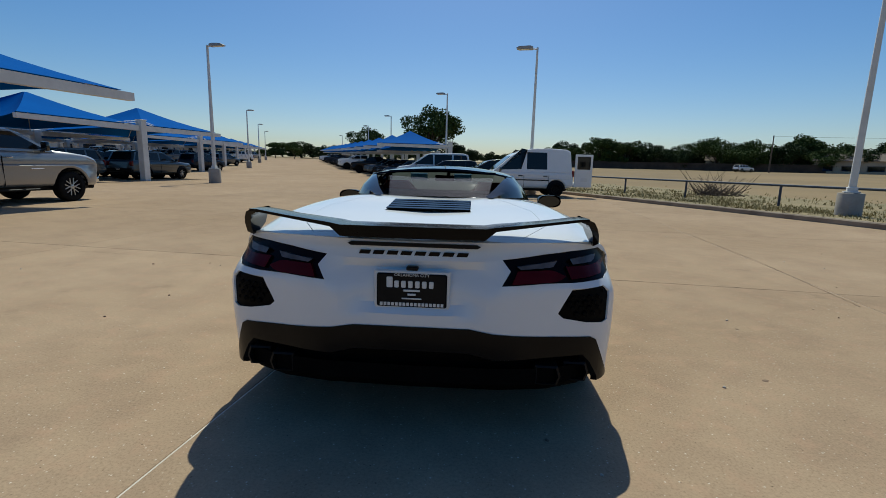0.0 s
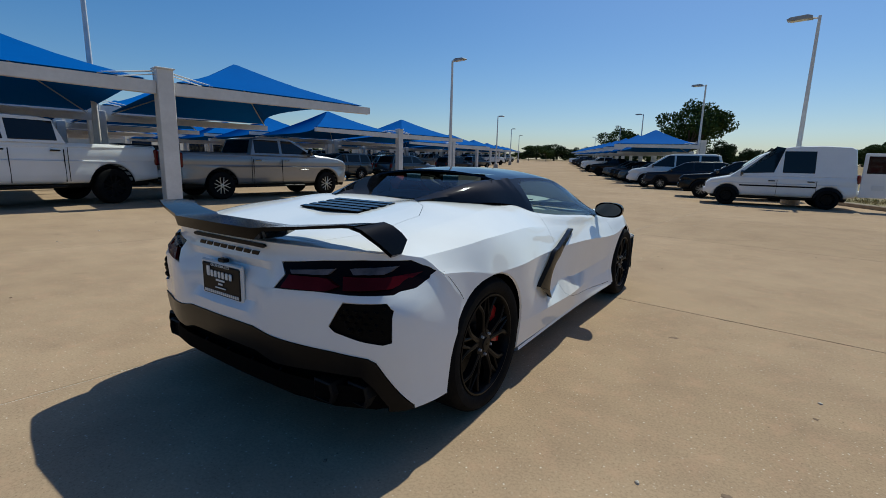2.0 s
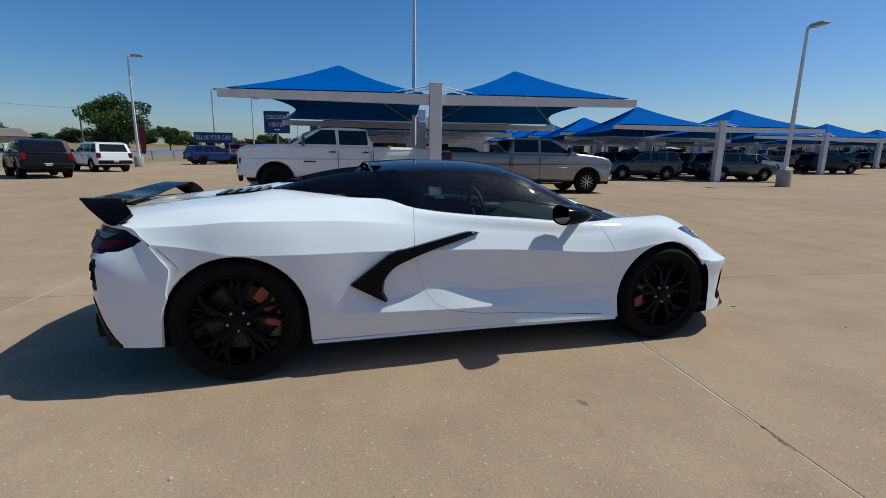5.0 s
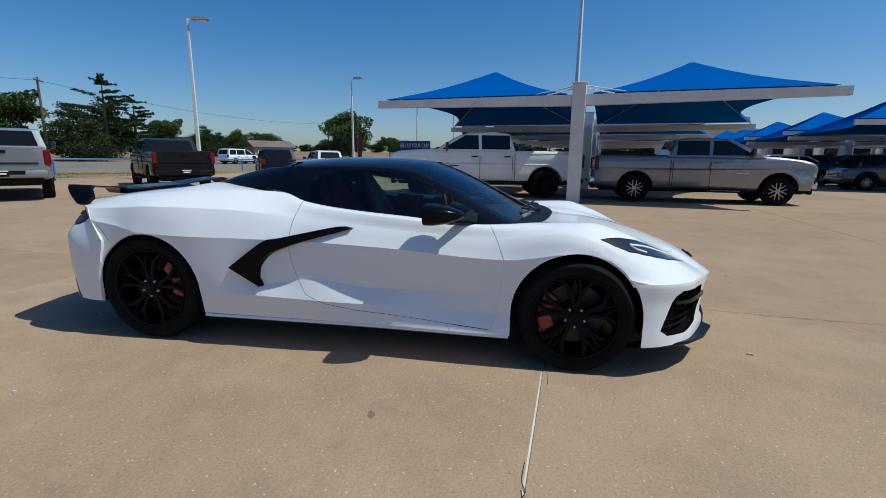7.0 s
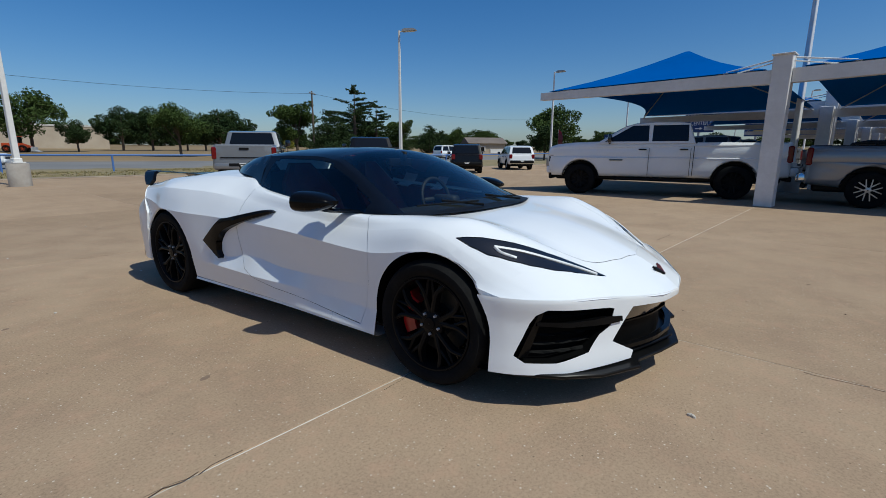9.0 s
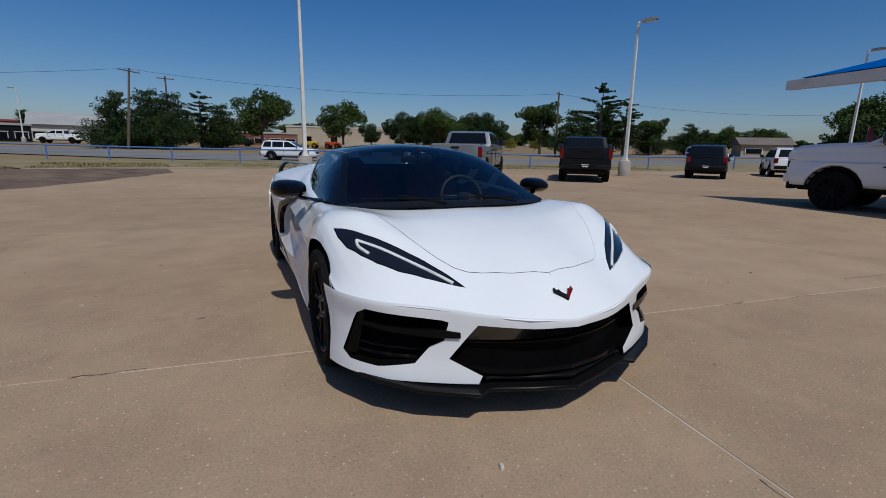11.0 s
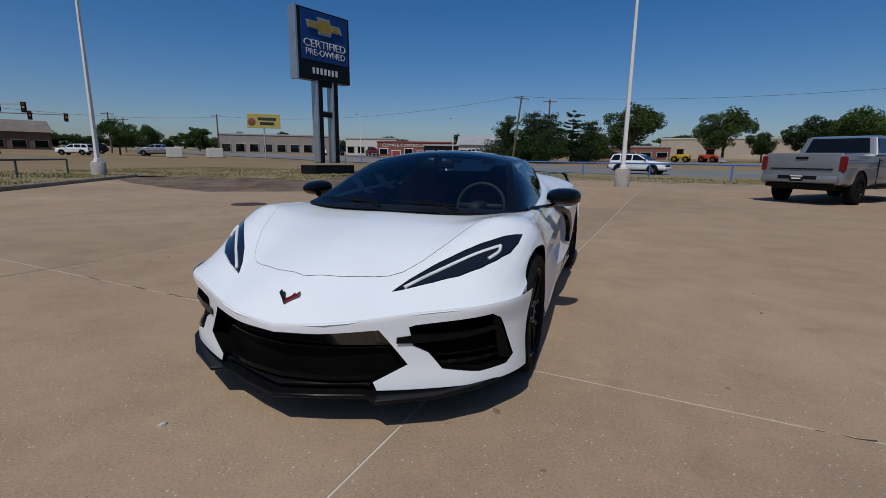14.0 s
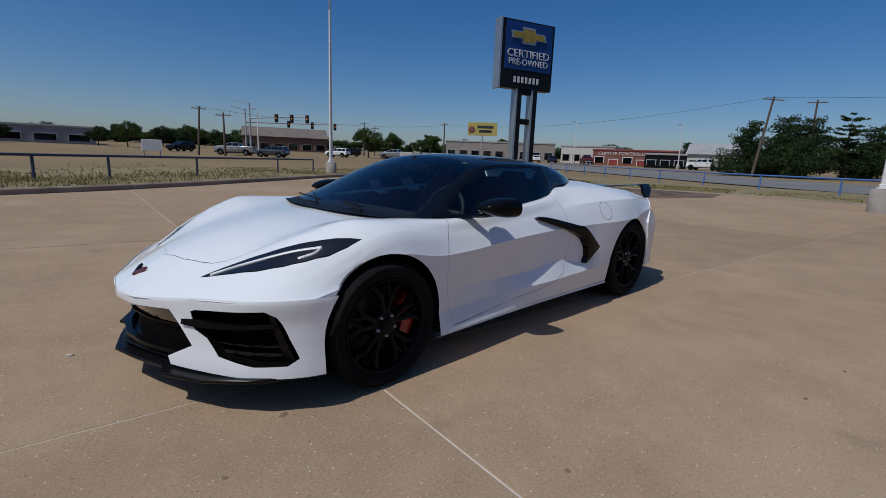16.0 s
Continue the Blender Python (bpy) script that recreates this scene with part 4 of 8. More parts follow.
    part("rear_bumper", bm, M["chrome"] if (chrome and K["bed"]) else (paint if kind != "suv" else M["satin_black"]), t, smooth=True)
    bm = bmesh.new()
    box(bm, (0.32, 0.02, 0.16), (0, K["rear"] - 0.125, zb + 0.22), 0.004)
    pl = part("plate", bm, M["satin_black"], t)
    if K["bed"]:
        bm = bmesh.new()
        box(bm, (W * 0.46, 0.04, 0.11), (0, K["rear"] - 0.105, zb + 0.24), 0.012)
        part("bumper_step", bm, M["satin_black"], t)
        # black box put in for the shade of the gap under the bumper
        bm = bmesh.new()
        box(bm, (W * 0.8, 0.1, 0.12), (0, K["rear"] + 0.04, zb + 0.02), 0.02)
        part("rear_valance", bm, M["satin_black"], t)
    bm = bmesh.new()
    box(bm, (0.30, 0.006, 0.028), (0, K["rear"] - 0.136, zb + 0.28), 0.002)
    box(bm, (0.22, 0.006, 0.04), (0, K["rear"] - 0.136, zb + 0.215), 0.002)
    part("plate_bar", bm, M["plate"], pl)
    bm = bmesh.new()
    box(bm, (W - 0.5, ny - K["rear"] - 0.4, 0.45), (0, (ny + K["rear"]) / 2, zb + 0.12), 0.05)
    part("underbody", bm, M["satin_black"], t)
    if K["bed"]:
        bm = bmesh.new()
        box(bm, (W - 0.22, 1.86, 0.03), (0, -0.12, zs + 0.012), 0.01)
        part("bed_cover", bm, M["satin_black"], t, "black bed cover")
        # long black strip draws the tailgate crease's shade line; the short box is the handle
        bm = bmesh.new()
        box(bm, (1.5, 0.02, 0.03), (0, -1.162, 0.98), 0.004)
        box(bm, (0.3, 0.03, 0.07), (0, -1.155, 1.27), 0.01)
        part("tailgate_trim", bm, M["satin_black"], t)
        bm = bmesh.new()
        box(bm, (W * 0.62, 0.05, 0.07), (0, ny + 0.012, gz - 0.02), 0.012)
        part("hood_edge", bm, paint, t)
        bm = bmesh.new()
        box(bm, (W * 0.72, 0.12, 0.17), (0, ny - 0.05, zb - 0.02), 0.03)
        part("lower_grille", bm, M["satin_black"], t)
        for s in (-1, 1):
            bm = bmesh.new()
            box(bm, (0.012, 0.34, 0.028), (s * (h + 0.004), d0 - 0.16, z0 - 0.42), 0.004)
            part("side_badge", bm, M["satin_black"] if not chrome else M["chrome"], t)
            bm = bmesh.new()
            box(bm, (0.3, 0.11, 0.05), (s * (h - 0.27), ny - 0.075, gz - 0.05), 0.015)
            part("running_light", bm, M["clear_lens"], t)
            bm = bmesh.new()
            box(bm, (0.3, 0.1, 0.2), (s * (h - 0.25), ny - 0.072, gz - 0.24), 0.03)
            part("lamp_bezel", bm, M["satin_black"], t)
            bm = bmesh.new()
            box(bm, (0.008, 1.62, 0.012), (s * (h - 0.006), -0.2, z0 - 0.04), 0.002)
            part("bed_crease", bm, paint, t)
            bm = bmesh.new()
            box(bm, (0.006, 0.014, z0 - zb - 0.12), (s * (h + 0.001), 0.93, (z0 + zb) / 2), 0.001)
            part("bed_gap", bm, M["satin_black"], t)
            bm = bmesh.new()
            box(bm, (0.14, 1.75, 0.05), (s * (h - 0.02), 1.9, zb - 0.05), 0.015)
            part("side_step", bm, M["satin_black"], t)
    if kind == "van":
        if open_door:
            bm = bmesh.new()
            box(bm, (0.06, 0.78, 1.42), (-h + 0.03, K["rear"] - 0.42, 1.16), 0.02)
            dr = part("rear_door", bm, paint, t, "open white rear door")
            for w in (-1, 1):
                bm = bmesh.new()
                box(bm, (0.012, 0.58, 0.55), (-h + 0.03 + w * 0.032, K["rear"] - 0.42, 1.5), 0.004)
                part("door_window", bm, M["window"], dr)
            bm = bmesh.new()
            box(bm, (0.012, 0.3, 0.16), (-h - 0.006, K["rear"] - 0.46, 0.78), 0.003)
            part("plate_holder", bm, M["plate"], dr)
        for s in (-1, 1):
            bm = bmesh.new()
            box(bm, (0.02, 2.2, 0.05), (s * (h - 0.004), 1.45, 0.72), 0.008)
            part("rub_strip", bm, M["satin_black"], t)
    return t


P = {
    "white": paint_material("white_paint", (0.84, 0.84, 0.83)),
    "silver": paint_material("silver_paint", (0.27, 0.275, 0.285), 0.55, 0.36),
    "steel": paint_material("steel_grey_paint", (0.21, 0.215, 0.225), 0.3, 0.4),
    "black": paint_material("black_paint", (0.006, 0.006, 0.007), 0.0, 0.25, 0.15),
    "navy": paint_material("navy_paint", (0.008, 0.012, 0.024), 0.0, 0.3, 0.3),
    "grey": paint_material("grey_paint", (0.1, 0.105, 0.11), 0.4),
    "red": paint_material("red_paint", (0.13, 0.005, 0.005), 0.0, 0.3, 0.4),
    "teal": paint_material("slate_paint", (0.05, 0.065, 0.075), 0.4),
}
TURN1 = -9.6


def wheel_pose(x, y, side, turn, W=2.04):
    """Pose that puts the outer face of the rear wheel on one side at (x, y)."""
    a = radians(turn)
    ox = side * (W / 2 - 0.01)
    return on_land(x - ox * math.cos(a), y - ox * math.sin(a), turn)


SILVER = vehicle("pickup", "pickup_truck", P["silver"], "silver crew-cab pickup with five-spoke alloys under the canopy", "pickup truck", wheel_pose(-11.0, 5.67, 1, -4.0), spokes=6)
WHITE = vehicle("hd_pickup", "pickup_truck", P["white"], "white heavy-duty crew-cab pickup with black wheels under the canopy", "pickup truck", wheel_pose(-11.5, 3.1, -1, 189.0, 2.04) @ Matrix.Diagonal((1.0, 1.04, 1.04, 1)), M["satin_black"], False, 6)
STEEL = vehicle("hd_pickup", "pickup_truck", P["steel"], "grey heavy-duty pickup parked nose to the road", "pickup truck", on_land(-7.0, -11.45, 140.0), M["satin_black"], False, 6)
BLACK = vehicle("pickup", "pickup_truck", P["black"], "black pickup with red tail lights parked nose to the road", "pickup truck", on_land(-12.2, -10.35, 140.0), M["satin_black"], False, 6)
DARK_SUV = vehicle("suv", "suv", P["black"], "black compact sport utility vehicle by the road verge", "suv", on_land(-20.6, -11.0, 125.0), M["alloy"], False)
WHITE_SUV = vehicle("suv", "suv", P["white"], "white sport utility vehicle parked by the verge", "suv", on_land(-27.8, -11.2, 130.0), M["alloy"], False)
vehicle("van", "cargo_van", P["white"], "small white cargo van with an open rear door", "van", on_land(3.75, 19.0, 96.0), M["satin_black"], False, open_door=True)
NAVY = vehicle("suv", "suv", P["navy"], "dark navy sport utility vehicle parked in the open", "suv", on_land(-0.4, 29.2, 97.0))
vehicle("minivan", "passenger_van", P["white"], "white passenger van with dark windows", "van", on_land(-1.2, 32.0, 100.0) @ Matrix.Diagonal((1.03, 1.12, 1.24, 1)), M["alloy"], False)
copy_thing(DARK_SUV, on_land(2.4, 22.4, 97))
GREY_SUV = vehicle("suv", "suv", P["teal"], "slate grey sport utility vehicle under a canopy", "suv", on_land(-20.5, 24.0, -10))
# rows under the far canopies
rng = random.Random(4)
protos = [SILVER, WHITE, BLACK, DARK_SUV, NAVY, GREY_SUV, WHITE_SUV, STEEL]
for row in range(0, 7):
    for deep in range(0, 2 if row < 4 else 1):
        for k in range(4):
            if row == 0 and deep == 0:
                continue
            p = Vector((-10.2, 3.85, 0)) + _step * row + _back * (deep * 8.3 + 2.0 + (4.6 if k > 1 else 0)) + Vector((0.165, 0.986, 0)) * (-5.8 if k % 2 else 1.2)
            if p.x < -72:
                continue
            q = rng.choice(protos[3:] if (row == 1 and deep == 0) else protos)
            flip = 180 if rng.random() < 0.3 else 0
            if flip:
                p += Vector((0.165, 0.986, 0)) * 3.6
            copy_thing(q, on_land(p.x, p.y, TURN1 + rng.uniform(-2, 2) + flip))
for k in range(32):
    p = Vector((-4.0, 37.6, 0)) + Vector((-0.36, 0.933, 0)) * k * 3.0
    copy_thing(rng.choice([BLACK, DARK_SUV, WHITE, GREY_SUV, STEEL, BLACK, NAVY]), on_land(p.x, p.y, 102 + rng.uniform(-2, 2)))
# far side of the lot
RED = vehicle("pickup", "pickup_truck", P["red"], "red pickup parked on the open lot", "pickup truck", on_land(-54.0, -6.5, 60))
copy_thing(RED, on_land(-46.0, -8.0, 62))
vehicle("suv", "suv", paint_material("blue_paint", (0.004, 0.025, 0.15), 0.0, 0.3, 0.4), "bright blue sport utility vehicle on the open lot", "suv", on_land(-42.0, -9.6, 35), M["satin_black"], False)
copy_thing(WHITE_SUV, on_land(-60.0, -5.0, 60))
copy_thing(BLACK, on_land(-52.0, -2.2, 70))
vehicle("minivan", "minivan", P["white"], "white minivan on the road", "minivan", on_land(-46.0, -31.0, 76), M["alloy"], False)
copy_thing(WHITE_SUV, on_land(-2.2, -37.5, 66))
for x, y, a, q in ((23.5, -87.5, -100, WHITE), (17.0, -88.0, -98, DARK_SUV), (12.0, -86.5, -60, SILVER), (-2.0, -95.0, -105, BLACK), (70.0, -24.5, -40, SILVER), (64.0, -27.0, -50, GREY_SUV), (74.0, -44.0, -60, WHITE_SUV), (66, -52, -60, SILVER), (82, -52, -40, DARK_SUV), (61.0, 110.0, -70, WHITE_SUV), (84.0, -20.0, 30, DARK_SUV), (60, -92, 40, NAVY), (66, -94, 40, WHITE_SUV), (53, -95, 40, RED)):
    copy_thing(q, on_land(x, y, a))


# ---- trees, poles and buildings ----
LEAF = [varied("leaf_green", (0.045, 0.075, 0.02), (0.075, 0.105, 0.028), 0.5, 0.7, space="World", fine=5, spec=0.08),
        varied("leaf_dark", (0.022, 0.042, 0.015), (0.045, 0.065, 0.022), 0.5, 0.7, space="World", fine=5, spec=0.08),
        varied("leaf_yellow", (0.22, 0.2, 0.03), (0.14, 0.16, 0.03), 0.5, 0.7, space="World", fine=5, spec=0.08)]
BARK = varied("bark", (0.075, 0.055, 0.04), (0.12, 0.09, 0.065), 1.5, 0.95, bump=0.6)


def leaves(clumps, n, size, seed, flat=1.0):
    """Small bent leaf sprays scattered through clumps of (centre, radius)."""
    rng = np.random.default_rng(seed)
    wts = np.array([r**2.2 for _, r in clumps])
    idx = rng.choice(len(clumps), n, p=wts / wts.sum())
    d = rng.normal(size=(n, 3))
    d /= np.linalg.norm(d, axis=1)[:, None]
    rad = np.array([clumps[i][1] for i in idx]) * rng.uniform(0.35, 1.05, n) ** 0.6
    c = np.array([clumps[i][0] for i in idx]) + d * rad[:, None] * (1, 1, 0.8 * flat)
    u = rng.normal(size=(n, 3))
    u /= np.linalg.norm(u, axis=1)[:, None]
    v = np.cross(u, rng.normal(size=(n, 3)))
    v /= np.linalg.norm(v, axis=1)[:, None]
    s = size * rng.uniform(0.6, 1.4, n)[:, None]
    q = np.stack([c - u * s, c + v * s * 0.55, c + u * s, c - v * s * 0.55], 1).reshape(-1, 3)
    me = bpy.data.meshes.new("crown")
    me.from_pydata(q.tolist(), [], [(4 * i, 4 * i + 1, 4 * i + 2, 4 * i + 3) for i in range(n)])
    return me


def tree(h, spread, seed, mat, label, conifer=False, name="tree", bare=0.22, dense=1.0):
    rng = random.Random(seed)
    t = thing(name, None, label, "tree", "trees")
    bm = bmesh.new()
    clumps = []
    r0 = 0.028 * h
    top = Vector((rng.uniform(-0.3, 0.3), rng.uniform(-0.3, 0.3), h * 0.86))
    rod(bm, (0, 0, -0.2), top * 0.5, r0, r0 * 0.7, 9)
    rod(bm, top * 0.5, top, r0 * 0.7, r0 * 0.15, 8)
    if conifer:
        tiers = 11 if dense < 1 else 15
        for k in range(tiers):
            s = bare + (0.97 - bare) * (k + rng.uniform(-0.3, 0.3)) / tiers
            z = h * s
            for j in range(5):
                a = rng.uniform(0, math.tau)
                reach = spread * ((1.03 - s) / (1.03 - bare)) ** 0.75 * rng.uniform(0.35, 1.15)
                e = Vector((math.cos(a) * reach, math.sin(a) * reach, z + reach * rng.uniform(0.0, 0.28)))
                base = top * min(s / 0.86, 1.0)
                rod(bm, base, e, r0 * 0.2 * (1.1 - s), 0.02, 5)
                for f in (0.4, 0.6, 0.8, 1.0):
                    c = base.lerp(e, f)
                    clumps.append((tuple(c), dense * reach * (0.16 + 0.12 * (1 - f)) + 0.15))
        clumps.append(((top.x, top.y, h * 0.95), 0.05 * h))
        me = leaves(clumps, 7500 if dense < 1 else 15000, 0.016 * h, seed, 0.4 * dense)
    else:
        for k in range(14):
            a, s = rng.uniform(0, math.tau), rng.uniform(0.22, 0.62)
            e = Vector((math.cos(a) * spread * rng.uniform(0.35, 0.8), math.sin(a) * spread * rng.uniform(0.35, 0.8), h * rng.uniform(0.34, 0.86)))
            rod(bm, top * s, e, r0 * 0.4, r0 * 0.1, 6)
            clumps.append((tuple(e), spread * rng.uniform(0.28, 0.46)))
            for j in range(2):
                f = e + Vector((rng.uniform(-1, 1), rng.uniform(-1, 1), rng.uniform(-0.5, 0.8))) * spread * 0.38
                rod(bm, e, f, r0 * 0.12, 0.02, 5)
                clumps.append((tuple(f), spread * rng.uniform(0.18, 0.32)))
        clumps.append(((0, 0, h * 0.8), spread * 0.5))
        me = leaves(clumps, 9500, 0.021 * h, seed)
    part("trunk", bm, BARK, t, smooth=True)
    me.materials.append(mat)
    o = new("crown", me)
    o.parent = t
    return t


OAK = tree(9.0, 4.4, 1, LEAF[0], "broad green shade tree beyond the road")
OAK2 = tree(8.5, 3.6, 2, LEAF[1], "dark green roadside tree with a rounded crown")
ELM = tree(9.0, 3.4, 7, LEAF[0], "airy green tree with gaps in its crown")
PINE = tree(11.0, 5.6, 3, LEAF[1], "tall dark conifer with layered branches", True, bare=0.24, dense=0.62)
CEDAR = tree(8.0, 4.6, 4, LEAF[1], "dense dark cedar tree beyond the road", True, bare=0.03, dense=1.75)
BUSH = tree(4.5, 2.6, 5, LEAF[2], "yellow-green shrub beside the road", bare=0.0)
TREES = {"o": OAK, "k": OAK2, "e": ELM, "p": PINE, "c": CEDAR, "b": BUSH}
_used = set()


def plant(kind, x, y, s=1.0, turn=0.0, sink=0.0, wide=1.0):
    m = on_land(x, y, turn, -sink) @ Matrix.Diagonal((s * wide, s * wide, s, 1))
    if kind not in _used:
        _used.add(kind)
        TREES[kind].matrix_basis = m
        return TREES[kind]
    o = TREES[kind].copy()
    scene.collection.objects.link(o)
    for c in TREES[kind].children:
        d = c.copy()
        scene.collection.objects.link(d)
        d.parent = o
    o.matrix_basis = m
    return o


for row in (("p", -49.6, -50.6, 1.0), ("c", -56, -57, 1.05), ("c", -43.5, -49.0, 0.85), ("e", -42.6, -55.6, 0.88), ("k", -34.0, -61.9, 0.78), ("o", -27.8, -60.5, 0.72), ("p", -58.0, -54.0, 0.85),
            ("e", -66.0, -55.5, 0.7), ("c", -77.2, -57.0, 0.75), ("c", -83.0, -58.0, 0.62), ("o", -92, -60, 0.6), ("o", -104, -60, 0.55), ("o", -118.0, -66, 0.6), ("e", -92.6, -25.3, 0.5), ("c", -70, -59, 0.7),
            ("c", 14.2, -69.0, 0.95), ("c", 11.0, -70.5, 1.03), ("c", 8.2, -69.0, 0.98), ("p", 4.7, -70.5, 0.74), ("c", 2.2, -72, 0.85), ("b", 1.5, -84.8, 1.1), ("o", -3.9, -79.7, 1.0), ("o", -19.1, -87.6, 0.97), ("k", -25.5, -90.0, 0.62),
            ("k", -35.2, -98.6, 1.0), ("k", -40.0, -97.5, 1.02), ("k", -45.7, -95.5, 0.86), ("o", -48.5, -93.5, 0.8), ("k", -53.0, -91.0, 1.03), ("b", -58, -88, 0.6), ("b", -63, -86, 0.6),
            ("c", 37, -112, 0.75), ("k", 42.0, -112.0, 0.45), ("k", 22, -118, 0.5), ("o", 75.5, -50.5, 0.62), ("e", 108.0, -97, 0.75), ("o", 116, -88, 0.72), ("k", 100, -104, 0.7), ("e", 92, -112, 0.7),
            ("k", 106.2, -11.0, 0.42), ("o", 105.5, -15.5, 0.52), ("k", 139.7, -42.9, 0.62), ("o", 134, -34, 0.6), ("k", 128, -27, 0.6), ("k", 136, -52, 0.6), ("k", 122, -30, 0.5), ("k", 105, 3, 0.45), ("k", 84, -26, 0.4),
            ("o", -6.9, 70.5, 1.02), ("k", -3.3, 72.2, 0.55), ("k", -1.1, 107.2, 0.5), ("k", 4.4, 117.2, 0.45), ("c", 9, 112, 0.45), ("o", -24, 100, 0.85), ("k", -46, 150, 0.6), ("o", -58, 146, 0.55), ("k", -66, 150, 0.5), ("o", -74, 140, 0.5), ("k", -52, 158, 0.6)):
    plant(*row, turn=random.uniform(0, 360))
for k in range(46):
    f = k / 45
    yaw = radians(-9.5 - 46 * f)
    d = 148 + 7 * math.sin(k * 2.1)
    plant(random.choice("okoke"), -math.sin(yaw) * d, math.cos(yaw) * d, random.uniform(0.68, 1.15), random.uniform(0, 360), 1.3, 1.2)
for k in range(26):
    yaw = radians(-55 - 50 * k / 25)
    plant(random.choice("okk"), -math.sin(yaw) * 190, math.cos(yaw) * 190, random.uniform(0.5, 0.9), random.uniform(0, 360), 1.6, 1.6)


for k in range(105):
    yaw = radians(-8 + 214 * k / 104)
    d = 205 + 18 * math.sin(k * 1.7)
    plant(random.choice("okke"), -math.sin(yaw) * d, math.cos(yaw) * d, random.uniform(0.5, 1.0), random.uniform(0, 360), 1.6, 1.8)
for k in range(44):
    yaw = radians(200 + 66 * k / 43)
    d = 212 + 16 * math.sin(k * 2.3)
    plant(random.choice("okke"), -math.sin(yaw) * d, math.cos(yaw) * d, random.uniform(0.55, 1.0), random.uniform(0, 360), 1.6, 1.6)
plant("o", -58.0, -21.0, 0.75)
plant("k", -50.0, -19.0, 0.5)


def feather_flag(x, y):
    t = thing("feather_flag", on_land(x, y, 70), "red feather flag on a thin pole", "flag")
    bm = bmesh.new()
    rod(bm, (0, 0, 0), (0, 0, 3.3), 0.03, 0.015, 8)
    part("pole", bm, M["grey_steel"], t)
    bm = bmesh.new()
    sheet(bm, [[(0.02, 0.04 * math.sin(z * 2), z), (w, 0.08 * math.sin(z * 2.4), z - 0.1)] for z, w in ((0.9, 0.35), (1.5, 0.55), (2.1, 0.62), (2.7, 0.55), (3.1, 0.35), (3.3, 0.06))])
    part("cloth", bm, P["red"], t, smooth=60)


feather_flag(-41.0, -13.7)


def utility_pole(x, y, h, turn=0, lean=0.0, bars=1):
    t = thing("utility_pole", on_land(x, y, turn) @ Matrix.Rotation(radians(lean), 4, "Y"), "weathered wooden utility pole with crossarms", "utility pole", "utility poles")
    bm = bmesh.new()
    rod(bm, (0, 0, -0.3), (0, 0, h), 0.17, 0.11, 10)
    part("pole", bm, M["wood"], t, smooth=True)
    for k in range(bars):
        bm = bmesh.new()
        box(bm, (2.2, 0.1, 0.12), (0, 0.1, h - 0.35 - 0.9 * k), 0.01)
        part("crossarm", bm, M["wood"], t)
        for x in (-0.95, -0.4, 0.4, 0.95):
            bm = bmesh.new()
            rod(bm, (x, 0.1, h - 0.3 - 0.9 * k), (x, 0.1, h - 0.13 - 0.9 * k), 0.05, 0.03, 8)
            part("insulator", bm, M["grey_steel"], t)
    return t


for row in ((-41.7, -50.6, 9.0, 30), (12.6, -63.9, 9.6, 20, -6.0, 1), (-97.6, -40.9, 7.5, 10), (69.4, -65.4, 7.6, 0), (67.0, 108.8, 8.2, 60), (69.2, -17.3, 6.6, 40, -4), (65.5, -19.6, 5.8, 40), (95.0, -66.0, 7.0, 30), (88.0, -58.0, 7.5, 40), (9.0, -75.0, 10.0, 15)):
    utility_pole(*row)


def cable(a, b, sag, r=0.018):
    bm = bmesh.new()
    pts = []
    for k in range(17):
        s = k / 16
        p = Vector(a).lerp(Vector(b), s)
        p.z -= sag * 4 * s * (1 - s)
        pts.append(p)
    sheet(bm, [[(p.x + r * math.cos(math.tau * k / 5), p.y, p.z + r * math.sin(math.tau * k / 5)) if abs(b[1] - a[1]) > abs(b[0] - a[0]) else (p.x, p.y + r * math.cos(math.tau * k / 5), p.z + r * math.sin(math.tau * k / 5)) for k in range(5)] for p in pts], close=True)
    return tagged(link("overhead_cable", bm, M["satin_black"]), "thin black overhead cable between poles", "cable", "cables")


cable((-41.7, -50.6, 9.2), (12.6, -63.9, 10.0), 1.3, 0.016)
cable((-41.7, -50.6, 9.2), (-97.6, -40.9, 8.6), 1.3, 0.016)
cable((12.6, -63.9, 9.9), (69.4, -65.4, 8.4), 1.6, 0.016)
cable((69.4, -65.4, 8.2), (69.2, -17.3, 7.2), 1.2, 0.016)
cable((67, 108.8, 9.8), (140, 60, 10.0), 1.2, 0.02)

BRICK = varied("red_brick", (0.20, 0.075, 0.055), (0.26, 0.11, 0.08), 0.4, 0.9, bump=0.3, fine=20)
TAN = varied("tan_block", (0.42, 0.34, 0.25), (0.5, 0.42, 0.32), 0.3, 0.9, bump=0.3, fine=20)
PALE = varied("pale_stucco", (0.55, 0.52, 0.46), (0.62, 0.58, 0.52), 0.3, 0.9, bump=0.2, fine=20)
GREYM = varied("grey_metal_wall", (0.2, 0.2, 0.21), (0.28, 0.28, 0.29), 0.3, 0.6, bump=0.1, fine=10)
ROOF = varied("roof_metal", (0.34, 0.33, 0.32), (0.42, 0.41, 0.4), 0.3, 0.6, bump=0.1, fine=10)
SHINGLE = varied("roof_shingle", (0.16, 0.13, 0.11), (0.22, 0.18, 0.15), 0.4, 0.95, bump=0.4, fine=15)
FASCIA = varied("fascia_red", (0.24, 0.05, 0.045), (0.3, 0.07, 0.06), 0.5, 0.6)
LETTER = material("white_letters", (0.75, 0.73, 0.7), 0.6)


